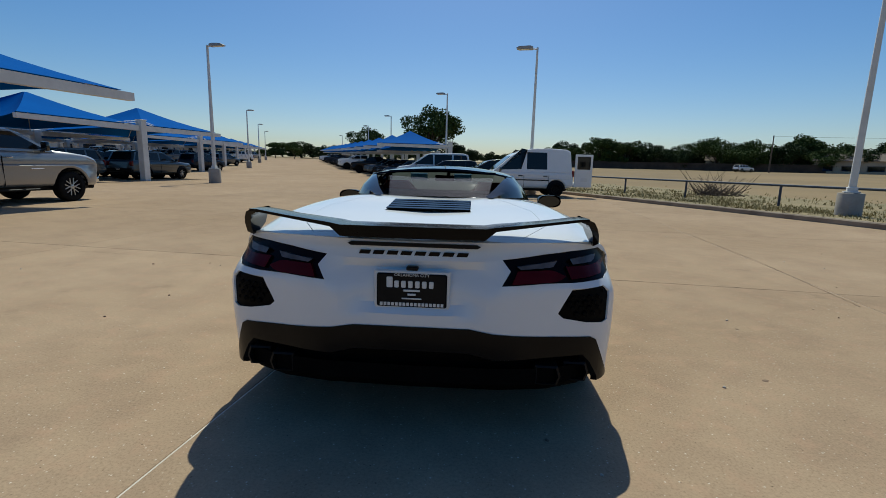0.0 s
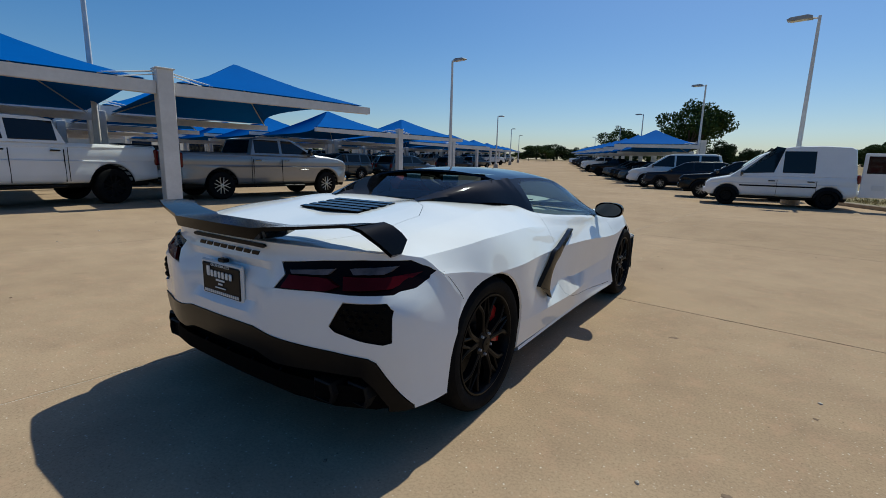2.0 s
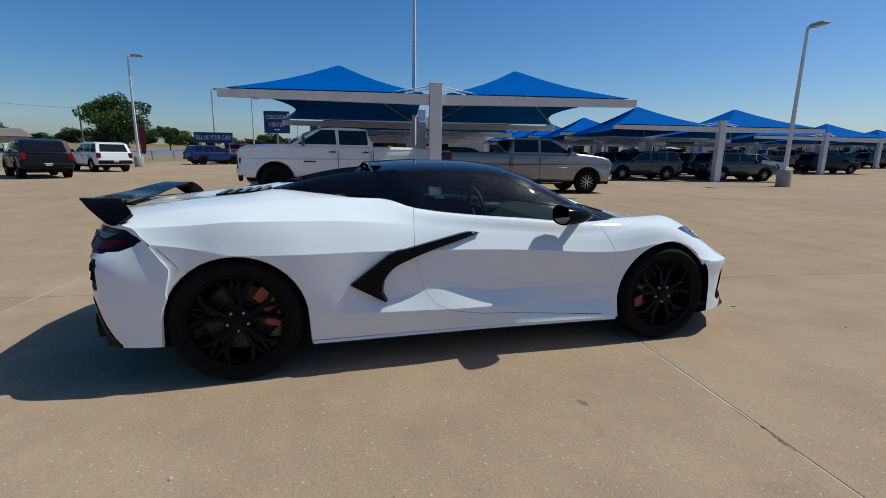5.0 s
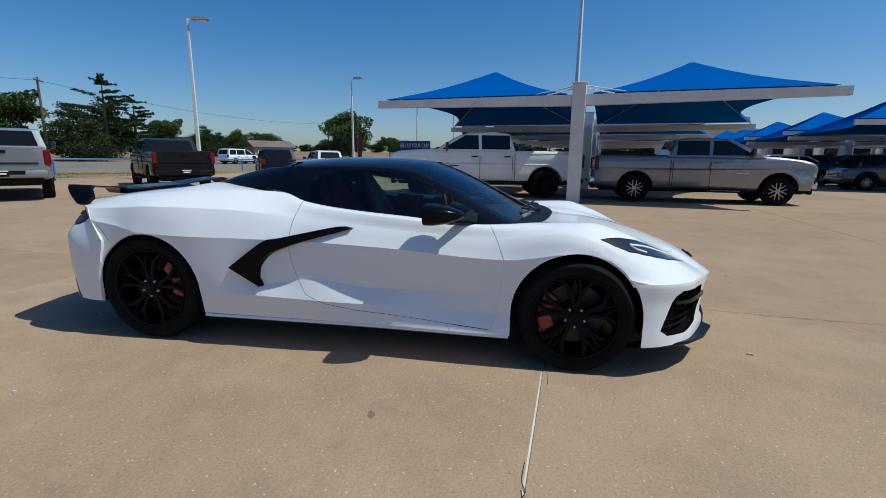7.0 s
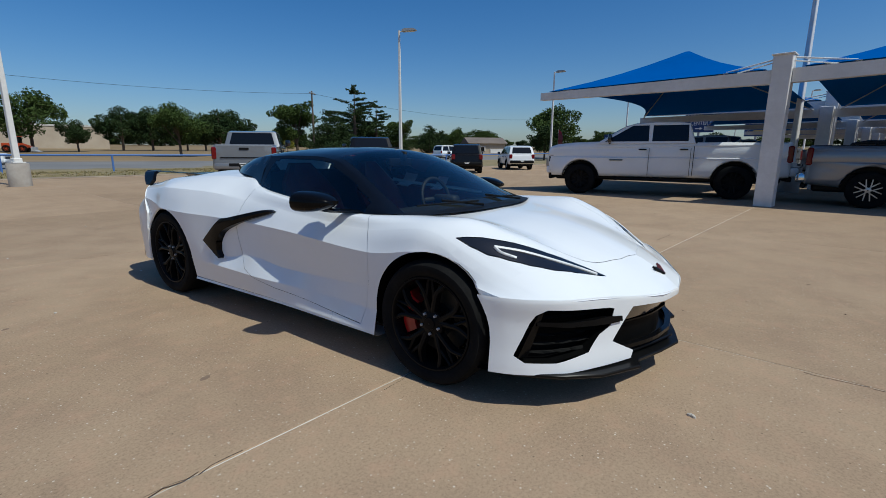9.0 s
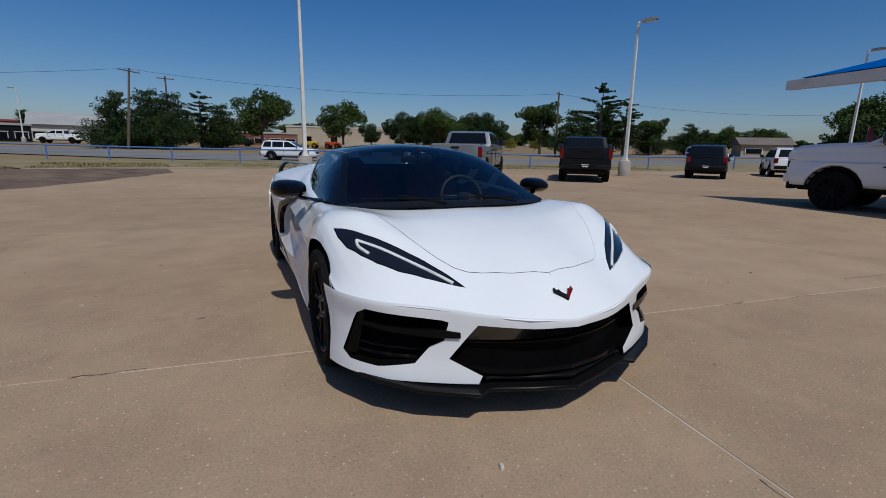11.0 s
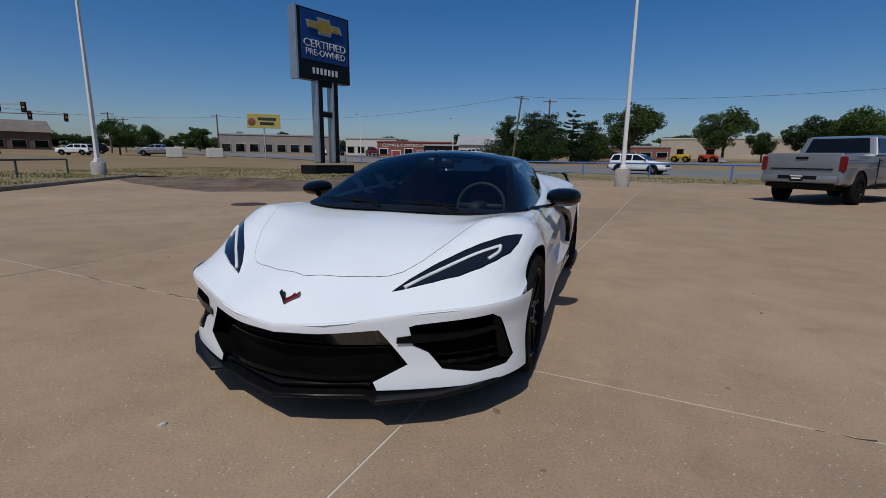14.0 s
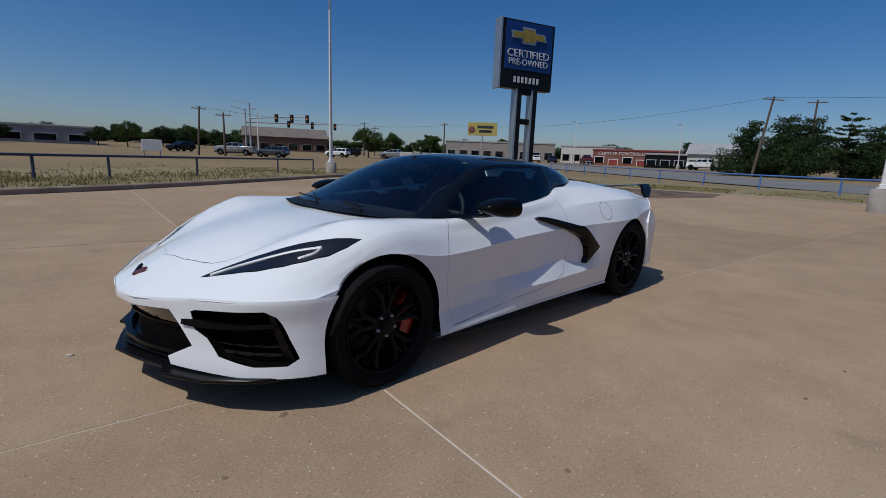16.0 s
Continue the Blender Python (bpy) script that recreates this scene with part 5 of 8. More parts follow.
def building(name, a, b, depth, h, wall, trim, label, openings=4, roof="flat", text="", door=None, z=None):
    """A long low building; its front runs from a to b, seen from the lot."""
    A, B = Vector((*a, 0)), Vector((*b, 0))
    d = B - A
    w, turn = d.length, math.degrees(math.atan2(d.y, d.x))
    c = (A + B) / 2
    t = thing(name, pose(c.x, c.y, rise(c.x, c.y) if z is None else z, 0, 0, turn), label, "building")
    bm = bmesh.new()
    box(bm, (w, depth, h + 0.8), (0, depth / 2, h / 2 - 0.4), 0.03)
    part("wall", bm, wall, t)
    bm = bmesh.new()
    if roof == "flat":
        box(bm, (w + 0.3, depth + 0.3, 0.35), (0, depth / 2, h + 0.1), 0.03)
    else:
        o = 0.5
        prism(bm, [(-o, h - 0.05), (depth + o, h - 0.05), (depth / 2, h + depth * 0.2)], -w / 2 - 0.4, w / 2 + 0.4, "x")
    part("roof", bm, trim, t)
    n = openings
    for k in range(n):
        x = -w / 2 + w * (k + 0.5) / n
        ow, oh = w / n * 0.66, h * 0.4
        win = door is None or k % 2 == 0
        bm = bmesh.new()
        box(bm, (ow, 0.12, oh), (x, -0.03, oh / 2 + (0.5 if win else 0)), 0.02)
        o = part("window" if win else "door", bm, M["window"] if win else door, t)
        bm = bmesh.new()
        for e in (-1, 1):
            box(bm, (0.14, 0.2, oh + 0.1), (x + e * ow / 2, -0.04, oh / 2 + (0.5 if win else 0)), 0.01)
        box(bm, (ow + 0.3, 0.2, 0.14), (x, -0.04, oh + (0.5 if win else 0)), 0.01)
        part("frame", bm, trim if door is None else LETTER, o)
    if text:
        writing("lettering", text, h * 0.3, LETTER, t, pose(0, -0.12, h * 0.78), 0.03, 1.1, width=w * 0.86)
    return t


DUSK = varied("grey_brown_stucco", (0.26, 0.22, 0.19), (0.34, 0.29, 0.25), 0.3, 0.9, bump=0.2, fine=20)
RED_DOOR = varied("red_door", (0.24, 0.035, 0.03), (0.3, 0.05, 0.04), 0.6, 0.6)
building("storage_building", (52.5, -97.5), (35.5, -104.2), 10, 3.3, BRICK, FASCIA, "low red brick storage building with white lettering", 6, "flat", "CLIMATE CONTROLLED STORAGE", RED_DOOR)
building("storage_wing", (34.5, -105.5), (23.5, -108.0), 12, 3.0, PALE, ROOF, "pale storage wing with a metal roof", 4, "gable")
building("strip_mall", (92.0, -88.0), (68.0, -105.5), 14, 4.6, DUSK, ROOF, "long grey-brown strip mall with shop windows", 9)
building("strip_mall_wing", (67.0, -107.0), (54.0, -111.5), 10, 4.2, PALE, ROOF, "tan strip mall wing with shop doors", 5)
building("warehouse", (-12.5, -124.5), (-40.0, -118.8), 20, 4.6, TAN, PALE, "tan block warehouse beyond the trees", 0)
building("office_building", (3.0, -108.0), (-13.0, -107.0), 8, 2.6, BRICK, ROOF, "low brick office with a flat roof", 5)
BROWN = varied("brown_brick", (0.13, 0.075, 0.055), (0.18, 0.11, 0.08), 0.4, 0.9, bump=0.3, fine=20)
building("brick_bank", (128.0, -46.0), (119.0, -66.5), 14, 3.8, BROWN, SHINGLE, "brick shops with a brown hipped roof", 6, "gable")
building("metal_shed", (119.0, 14.0), (116.0, -12.0), 16, 3.2, GREYM, ROOF, "long grey metal shed with a pale roof", 5)
building("garage", (-77.5, -47.0), (-83.0, -42.0), 6, 2.0, TAN, SHINGLE, "small tan garage with a brown gable roof", 2, "gable", "", LETTER)
building("workshop", (38, -92), (31, -95), 4, 2.6, M["satin_black"], ROOF, "dark food trailer parked by the storage building", 3)
building("house", (62.0, 128.0), (74.0, 122.0), 9, 2.6, TAN, SHINGLE, "single-storey house with a brown shingle roof", 4, "gable")
building("house", (80.0, 114.0), (93.0, 102.0), 9, 2.8, TAN, SHINGLE, "single-storey house with a brown shingle roof", 4, "gable")
building("service_building", (-92, 96), (-76, 124), 14, 5.0, PALE, ROOF, "long pale service building behind the canopies", 8)
building("service_building", (-78, 30), (-88, 74), 14, 5.0, PALE, ROOF, "long pale service building behind the canopies", 9)

# board fence before the tree line
FPOST = varied("brown_boards", (0.07, 0.045, 0.032), (0.11, 0.075, 0.055), 0.5, 0.95, bump=0.4)
fence_line = [(-math.sin(radians(-11 - 46 * k / 20)) * 139, math.cos(radians(-11 - 46 * k / 20)) * 139) for k in range(21)]
fz = thing("board_fence", pose(*fence_line[0], rise(*fence_line[0])), "long brown board fence across the field", "fence")
for p, q in zip(fence_line, fence_line[1:]):
    bm = bmesh.new()
    a, b = Vector(p), Vector(q)
    o = Vector((*fence_line[0], rise(*fence_line[0])))
    c = (a + b) / 2
    m = Matrix.Translation(Vector((c.x, c.y, rise(c.x, c.y))) - o) @ Matrix.Rotation(math.atan2((b - a).y, (b - a).x), 4, "Z")
    box(bm, ((b - a).length, 0.06, 1.9), (0, 0, 0.9), 0.0, m)
    part("panel", bm, FPOST, fz)


def board_sign(name, x, y, turn, w, h, zc, mat, label, legs=2, text=(), letter=None, bars=0):
    t = thing(name, on_land(x, y, turn), label, "sign")
    bm = bmesh.new()
    box(bm, (w, 0.22, h), (0, 0, zc), 0.02)
    part("board", bm, mat, t)
    for k in range(legs):
        lx = 0 if legs == 1 else (-0.4 + 0.8 * k / (legs - 1)) * w
        bm = bmesh.new()
        rod(bm, (lx, 0.02, -0.2), (lx, 0.02, zc - h / 2 + 0.02), 0.13 if legs == 1 else 0.06, seg=10)
        part("leg", bm, M["grey_steel"], t)
    for k, s in enumerate(text):
        writing("lettering", s, h * (0.26 if len(text) > 1 else 0.62), letter, t, pose(0, -0.125, zc + (h * (0.22 - 0.34 * k) if len(text) > 1 else 0)), 0.008, 1.0, width=w * ((0.82 if k == 0 else 0.6) if len(text) > 1 else 0.92))
    for k in range(bars):
        bm = bmesh.new()
        box(bm, (w * (0.55 - 0.12 * k), 0.02, h * 0.2), (w * 0.1, -0.12, zc + h * (0.15 - 0.32 * k)), 0.004)
        part("name_bar", bm, letter, t)
    return t


SIGNBLUE = varied("sign_board_blue", (0.01, 0.035, 0.13), (0.014, 0.045, 0.16), 0.6, 0.35)
YELLOW = varied("sign_yellow", (0.45, 0.36, 0.09), (0.52, 0.42, 0.12), 0.6, 0.5)
cs = board_sign("collision_sign", -60.2, -4.3, 84, 3.1, 2.7, 4.55, SIGNBLUE, "dark blue directional sign on a brown post", 1, ("COLLISION", "CENTER"), LETTER)
bm = bmesh.new()
prism(bm, [(-0.38, 3.58), (0.12, 3.58), (0.12, 3.48), (0.4, 3.64), (0.12, 3.8), (0.12, 3.7), (-0.38, 3.7)], -0.14, -0.12, "y")
part("arrow", bm, LETTER, cs)
board_sign("trade_sign", -44.7, -8.8, 82, 3.4, 0.95, 2.35, SIGNBLUE, "blue banner sign on low legs", 2, ("SELL US YOUR CAR!",), LETTER)
board_sign("dealer_sign", -71.6, 0.86, 90, 2.6, 1.8, 3.7, SIGNBLUE, "blue sign with a pale emblem bar", 1, (), YELLOW, 2)
ys = board_sign("storage_sign", 54.0, -60.0, 222, 5.2, 2.3, 6.0, YELLOW, "yellow storage sign on a dark pole", 1, (), M["black"], 2)
bm = bmesh.new()
bmesh.ops.create_uvsphere(bm, u_segments=16, v_segments=8, radius=0.62)
bmesh.ops.transform(bm, matrix=Matrix.Translation((-1.9, -0.12, 5.85)) @ Matrix.Diagonal((1, 0.15, 1, 1)), verts=bm.verts)
part("badge", bm, BRICK, ys, smooth=True)
board_sign("lot_sign", 55.9, -8.7, 262, 1.9, 1.2, 1.2, LETTER, "plain white notice board in the field", 2)
for x, y in ((63.0, -50.0), (59.0, -54.0)):
    bm = bmesh.new()
    box(bm, (4.2, 2.2, 1.5), (0, 0, 0.7), 0.06)
    tagged(link("storage_box", bm, PALE, m=on_land(x, y, -40)), "pale low storage box by the road", "container")


def traffic_mast(x, y, turn, arm, h=6.2):
    t = thing("traffic_light", on_land(x, y, turn), "grey traffic signal mast with hanging lights", "traffic light", "traffic lights")
    bm = bmesh.new()
    rod(bm, (0, 0, -0.2), (0, 0, h + 2.2), 0.16, 0.1, 10)
    part("mast", bm, M["grey_steel"], t, smooth=True)
    bm = bmesh.new()
    rod(bm, (0, 0, h), (arm, 0, h + 0.5), 0.12, 0.07, 8)
    part("arm", bm, M["grey_steel"], t, smooth=True)
    bm = bmesh.new()
    rod(bm, (0, 0, h + 2.1), (-2.2, 0, h + 2.5), 0.05, seg=6)
    part("lamp_arm", bm, M["grey_steel"], t)
    for k in range(3):
        bm = bmesh.new()
        box(bm, (0.5, 0.3, 1.2), (arm * (0.45 + 0.26 * k), 0, h + 0.1), 0.05)
        o = part("signal", bm, M["satin_black"], t, "black three-light signal")
        for j, q in enumerate(("red_lens", "amber_lens", "window")):
            bm = bmesh.new()
            rod(bm, (arm * (0.45 + 0.26 * k), -0.14, h + 0.48 - 0.38 * j), (arm * (0.45 + 0.26 * k), -0.2, h + 0.48 - 0.38 * j), 0.13, seg=10)
            part("lens", bm, M[q], o)
    return t


traffic_mast(81.7, -28.9, 250, 16, 5.4)
traffic_mast(70.0, -25.0, 225, 9, 5.6)
for x, y, h in ((48.3, -82.1, 8.6), (30.0, -88.0, 8.0), (66.5, -24.7, 6.8)):
    lamp_post(x, y, h, 40)


def loader(x, y, turn, mat, label):
    """A small wheeled loader: hull, cab, bucket on two arms and four wheels."""
    t = thing("wheel_loader", on_land(x, y, turn), label, "loader")
    bm = bmesh.new()
    box(bm, (1.3, 2.0, 0.7), (0, -0.5, 0.95), 0.12, seg=2)
    box(bm, (1.1, 0.9, 0.35), (0, 0.75, 0.75), 0.06)
    part("hull", bm, mat, t, smooth=40)
    bm = bmesh.new()
    box(bm, (1.05, 0.95, 0.9), (0, 0.1, 1.72), 0.06)
    part("cab", bm, M["window"], t)
    bm = bmesh.new()
    box(bm, (1.2, 1.1, 0.08), (0, 0.1, 2.2), 0.03)
    part("cab_roof", bm, mat, t)
    for s in (-1, 1):
        bm = bmesh.new()
        prism(bm, [(0.4, 1.15), (1.9, 0.55), (1.95, 0.7), (0.5, 1.35)], s * 0.42 - 0.06, s * 0.42 + 0.06, "x")
        part("arm", bm, mat, t)
        for q in (-0.95, 0.85):
            wheel(t, s * 0.72, q, 0.5, 0.32, mat, 5, s)
    bm = bmesh.new()
    prism(bm, [(1.8, 0.15), (2.6, 0.12), (2.1, 0.35), (2.05, 0.75), (1.85, 0.8)], -0.95, 0.95, "x")
    part("bucket", bm, M["grey_steel"], t)
    return t


loader(-16.6, -84.5, 60, paint_material("loader_orange", (0.42, 0.06, 0.015), 0.0, 0.5, 0.3), "orange-red wheel loader parked before the warehouse")
loader(-12.4, -85.5, -110, paint_material("loader_yellow", (0.55, 0.36, 0.02), 0.0, 0.5, 0.3), "small yellow wheel loader beside the warehouse")
# heap of cut brush on the verge
bm = bmesh.new()
rr = random.Random(8)
for k in range(150):
    a, l = rr.uniform(0, math.tau), rr.uniform(0.3, 1.0)
    p = Vector((rr.gauss(0, 0.5), rr.gauss(0, 0.35), 0.02))
    q = p + Vector((math.cos(a) * l, math.sin(a) * l, rr.uniform(0.05, 0.75) * l))
    rod(bm, p, q, 0.014, 0.004, 4, False)
tagged(link("brush_pile", bm, M["wood"], m=pose(12.3, 21.4, 0.1) @ Matrix.Diagonal((1.05, 1.0, 1.9, 1))), "heap of dry cut branches on the verge", "branches", kind="stuff")


# ---- the sports car: rear axle at the origin, nose towards +y ----
from mathutils.bvhtree import BVHTree
CAR = thing("sports_car", None, "white two-seat sports car with a black roof, wing and wheels", "car")
WHITE_PAINT = paint_material("car_white", (0.82, 0.83, 0.835), 0.0, 0.6)
CARBON = varied("gloss_black_trim", (0.003, 0.003, 0.0035), (0.005, 0.005, 0.0055), 5.0, 0.14, coat=0.0, spec=0.14)
GLOSS_ROOF = varied("dark_roof_paint", (0.004, 0.005, 0.008), (0.006, 0.007, 0.010), 2.0, 0.05, coat=0.0, spec=0.3)
LINER = varied("black_liner", (0.003, 0.003, 0.003), (0.005, 0.005, 0.005), 6.0, 0.8, spec=0.03)
MESH_BLACK = varied("grille_plastic", (0.003, 0.003, 0.003), (0.005, 0.005, 0.005), 8.0, 0.5, spec=0.05)
RED_LEATHER = varied("red_leather", (0.15, 0.016, 0.014), (0.2, 0.025, 0.02), 5.0, 0.5, bump=0.1)
DARK_TRIM = varied("cabin_trim", (0.015, 0.015, 0.016), (0.03, 0.03, 0.03), 5.0, 0.6, bump=0.1)


def see_through(name, tint, gloss=1.5):
    m = bpy.data.materials.new(name)
    m.use_nodes = True
    nt = m.node_tree
    nt.nodes.remove(nt.nodes["Principled BSDF"])
    tr, gl, fr, ms = (nt.nodes.new(k) for k in ("ShaderNodeBsdfTransparent", "ShaderNodeBsdfGlossy", "ShaderNodeFresnel", "ShaderNodeMixShader"))
    tr.inputs[0].default_value = (*tint, 1)
    gl.inputs["Roughness"].default_value = 0.015
    gl.inputs["Color"].default_value = (0.9, 0.92, 0.95, 1)
    fr.inputs[0].default_value = gloss
    for a, b in ((fr.outputs[0], ms.inputs[0]), (tr.outputs[0], ms.inputs[1]), (gl.outputs[0], ms.inputs[2]), (ms.outputs[0], nt.nodes["Material Output"].inputs[0])):
        nt.links.new(a, b)
    return m


SCREEN = see_through("windscreen_glass", (0.72, 0.78, 0.75), 1.5)
SIDE_GLASS = see_through("side_glass", (0.66, 0.80, 0.73), 1.5)
see_through("lamp_cover", (0.55, 0.55, 0.55), 1.5)


def catmull(pts, n):
    """Points along a smooth curve through pts, n per span."""
    out = []
    P4 = [Vector(p) for p in pts]
    ext = [P4[0] * 2 - P4[1]] + P4 + [P4[-1] * 2 - P4[-2]]
    for i in range(1, len(ext) - 2):
        a, b, c, d = ext[i - 1 : i + 3]
        for k in range(n):
            t = k / n
            out.append(0.5 * ((2 * b) + (c - a) * t + (2 * a - 5 * b + 4 * c - d) * t * t + (3 * b - a - 3 * c + d) * t**3))
    return out + [P4[-1]]


def line(*k):
    return spline(list(k))


# plan outline of nose and tail as functions of the half width
NOSE = line((0, 3.70), (0.2, 3.675), (0.42, 3.575), (0.62, 3.47), (0.80, 3.36), (0.90, 3.22), (0.955, 3.07))
TAIL = line((0, -0.80), (0.38, -0.785), (0.62, -0.71), (0.80, -0.58), (0.87, -0.48), (0.92, -0.40), (0.97, -0.30))
# characteristic lines of the body: half width and height along its length
BODY_LINES = [
    (line((-0.8, 0.86), (0, 0.90), (0.4, 0.885), (1.4, 0.875), (2.4, 0.90), (3.7, 0.91)), line((-0.8, 0.24), (-0.3, 0.22), (0.3, 0.165), (2.4, 0.175), (3.1, 0.19), (3.7, 0.2))),
    (line((-0.8, 0.93), (0, 0.94), (0.45, 0.925), (1.4, 0.93), (2.35, 0.955), (3.7, 0.94)), line((-0.8, 0.27), (-0.3, 0.25), (0.3, 0.20), (1.4, 0.205), (2.4, 0.2), (3.7, 0.22))),
    (line((-0.8, 0.945), (-0.3, 0.95), (0.35, 0.945), (0.9, 0.955), (1.15, 0.953), (1.5, 0.928), (1.85, 0.91), (2.2, 0.918), (2.5, 0.94), (3.7, 0.945)), line((-0.8, 0.38), (0.3, 0.355), (0.9, 0.345), (1.6, 0.325), (2.4, 0.32), (3.7, 0.34))),
    (line((-0.8, 0.955), (-0.2, 0.962), (0.3, 0.958), (0.7, 0.93), (0.95, 0.912), (1.13, 0.906), (1.5, 0.885), (1.9, 0.893), (2.2, 0.916), (2.6, 0.955), (3.7, 0.95)), line((-0.8, 0.50), (0.4, 0.48), (0.85, 0.42), (1.13, 0.462), (1.5, 0.42), (1.9, 0.425), (2.4, 0.45), (3.0, 0.46), (3.7, 0.42))),
    (line((-0.8, 0.925), (-0.1, 0.967), (0.25, 0.967), (0.7, 0.925), (1.1, 0.905), (1.5, 0.918), (2.2, 0.94), (2.7, 0.955), (3.2, 0.945), (3.7, 0.93)), line((-0.8, 0.78), (-0.3, 0.73), (0, 0.715), (0.8, 0.70), (1.5, 0.685), (2.3, 0.645), (2.7, 0.69), (3.1, 0.645), (3.7, 0.535))),
    (line((-0.8, 0.865), (-0.3, 0.905), (0, 0.915), (0.5, 0.865), (1.0, 0.82), (1.6, 0.855), (2.2, 0.88), (2.7, 0.895), (3.2, 0.89), (3.7, 0.83)), line((-0.8, 0.857), (-0.3, 0.875), (0, 0.885), (0.5, 0.875), (1.0, 0.835), (1.6, 0.785), (2.2, 0.755), (2.7, 0.80), (3.1, 0.745), (3.7, 0.53))),
    (line((-0.8, 0.70), (-0.3, 0.75), (0, 0.74), (0.5, 0.675), (0.85, 0.635), (1.01, 0.70), (1.33, 0.748), (1.68, 0.785), (2.17, 0.80), (2.5, 0.77), (2.9, 0.73), (3.3, 0.66), (3.7, 0.60)), line((-0.8, 0.885), (-0.3, 0.942), (0, 0.960), (0.5, 0.982), (0.85, 0.975), (1.01, 0.925), (1.33, 0.885), (1.68, 0.86), (2.17, 0.825), (2.5, 0.838), (2.85, 0.848), (3.15, 0.79), (3.45, 0.66), (3.7, 0.516))),
    (line((-0.8, 0.40), (0, 0.42), (0.5, 0.36), (1.0, 0.40), (2.3, 0.5), (2.8, 0.46), (3.7, 0.33)), line((-0.8, 0.895), (-0.3, 0.958), (0, 0.99), (0.2, 1.018), (0.5, 1.0), (1.0, 0.80), (2.25, 0.77), (2.5, 0.815), (2.8, 0.80), (3.1, 0.745), (3.4, 0.645), (3.58, 0.555), (3.7, 0.486))),
    (line((-0.8, 0.0), (3.7, 0.0)), line((-0.8, 0.888), (-0.3, 0.945), (0, 0.968), (0.3, 0.985), (0.55, 0.99), (1.0, 0.78), (2.25, 0.77), (2.5, 0.825), (2.8, 0.805), (3.1, 0.75), (3.4, 0.65), (3.58, 0.555), (3.7, 0.461))),
]


def bent(x, s, z):
    """Bends straight sections into the rounded plan of nose and tail."""
    wf, wr = smooth01((s - 2.45) / 1.25), smooth01((0.15 - s) / 0.95)
    if wf > 0:
        s += wf * (NOSE(abs(x)) - 3.70)
    if wr > 0:
        s += wr * (TAIL(abs(x)) + 0.80)
    return (x, s, z)


def curve_at(a, b, c, d, t):
    return 0.5 * ((2 * b) + (c - a) * t + (2 * a - 5 * b + 4 * c - d) * t * t + (3 * b - a - 3 * c + d) * t**3)


def section(s):
    """Points of the half section from the sill to the middle line, close together at the creases."""
    k = [Vector((a(s), b(s), 0)) for a, b in BODY_LINES]
    out = []
    for i, t in ((0, 0.0), (0, 0.5), (1, 0.0), (1, 0.1), (1, 0.5), (1, 0.9), (2, 0.0), (2, 0.1), (2, 0.4), (2, 0.7), (2, 0.93)):
        out.append(k[i].lerp(k[i + 1], t))
    for t in (0, 0.06, 0.25, 0.5, 0.75, 0.93):
        out.append(curve_at(k[2].lerp(k[3], 0.4), k[3], k[4], k[4] * 2 - k[3], t))
    top = k[4:]
    ext = [top[0] * 2 - top[1]] + top + [top[-1] * 2 - top[-2]]
    firm = 0.7 * smooth01((1.2 - s) / 0.5)
    for j in range(4):
        for t in (0, 0.06, 0.25, 0.45, 0.65, 0.94) if j == 0 else (0, 0.08, 0.33, 0.5, 0.67, 0.83):
            p = curve_at(*ext[j : j + 4], t)
            if j < 2:
                p = p.lerp(ext[j + 1].lerp(ext[j + 2], t), firm)
            out.append(p)
    return out + [k[-1]]


def skin_rows():
    rows = []
    for i in range(136):
        s = -0.8 + 4.5 * i / 135
        rows.append([bent(p[0], s, p[1]) for p in section(s)])
    return rows


def cut(bm, poly, axis, region):
    """Splits the faces of a region along an outline seen down an axis; returns the faces within it."""
    ax = "xyz".index(axis)
    u, v = [i for i in range(3) if i != ax]
    n = len(poly)
    for i in range(n):
        a, b = poly[i], poly[(i + 1) % n]
        co, no = [0, 0, 0], [0, 0, 0]
        co[u], co[v] = a
        no[u], no[v] = -(b[1] - a[1]), b[0] - a[0]
        lo = [min(a[0], b[0]) - 0.12, min(a[1], b[1]) - 0.12]
        hi = [max(a[0], b[0]) + 0.12, max(a[1], b[1]) + 0.12]
        fs = []
        for f in bm.faces:
            c = f.calc_center_median()
            if lo[0] < c[u] < hi[0] and lo[1] < c[v] < hi[1] and region(c):
                fs.append(f)
        geom = fs + list({e for f in fs for e in f.edges}) + list({w for f in fs for w in f.verts})
        bmesh.ops.bisect_plane(bm, geom=geom, plane_co=co, plane_no=no, dist=1e-5)
    out = []
    for f in bm.faces:
        c = f.calc_center_median()
        if region(c) and inside((c[u], c[v]), poly):
            out.append(f)
    return out


def taken(bm, faces):
    """Moves faces into a new bmesh."""
    out = bmesh.new()
    made = {}
    for f in faces:
        vs = []
        for v in f.verts:
            if v not in made:
                made[v] = out.verts.new(v.co)
            vs.append(made[v])
        try:
            out.faces.new(vs)
        except ValueError:
            pass
    bmesh.ops.delete(bm, geom=faces, context="FACES")
    return out


def add_faces(bm, other):
    """Moves all faces of another bmesh into this one."""
    made = {v: bm.verts.new(v.co) for v in other.verts}
    for f in other.faces:
        bm.faces.new([made[v] for v in f.verts])
    other.free()


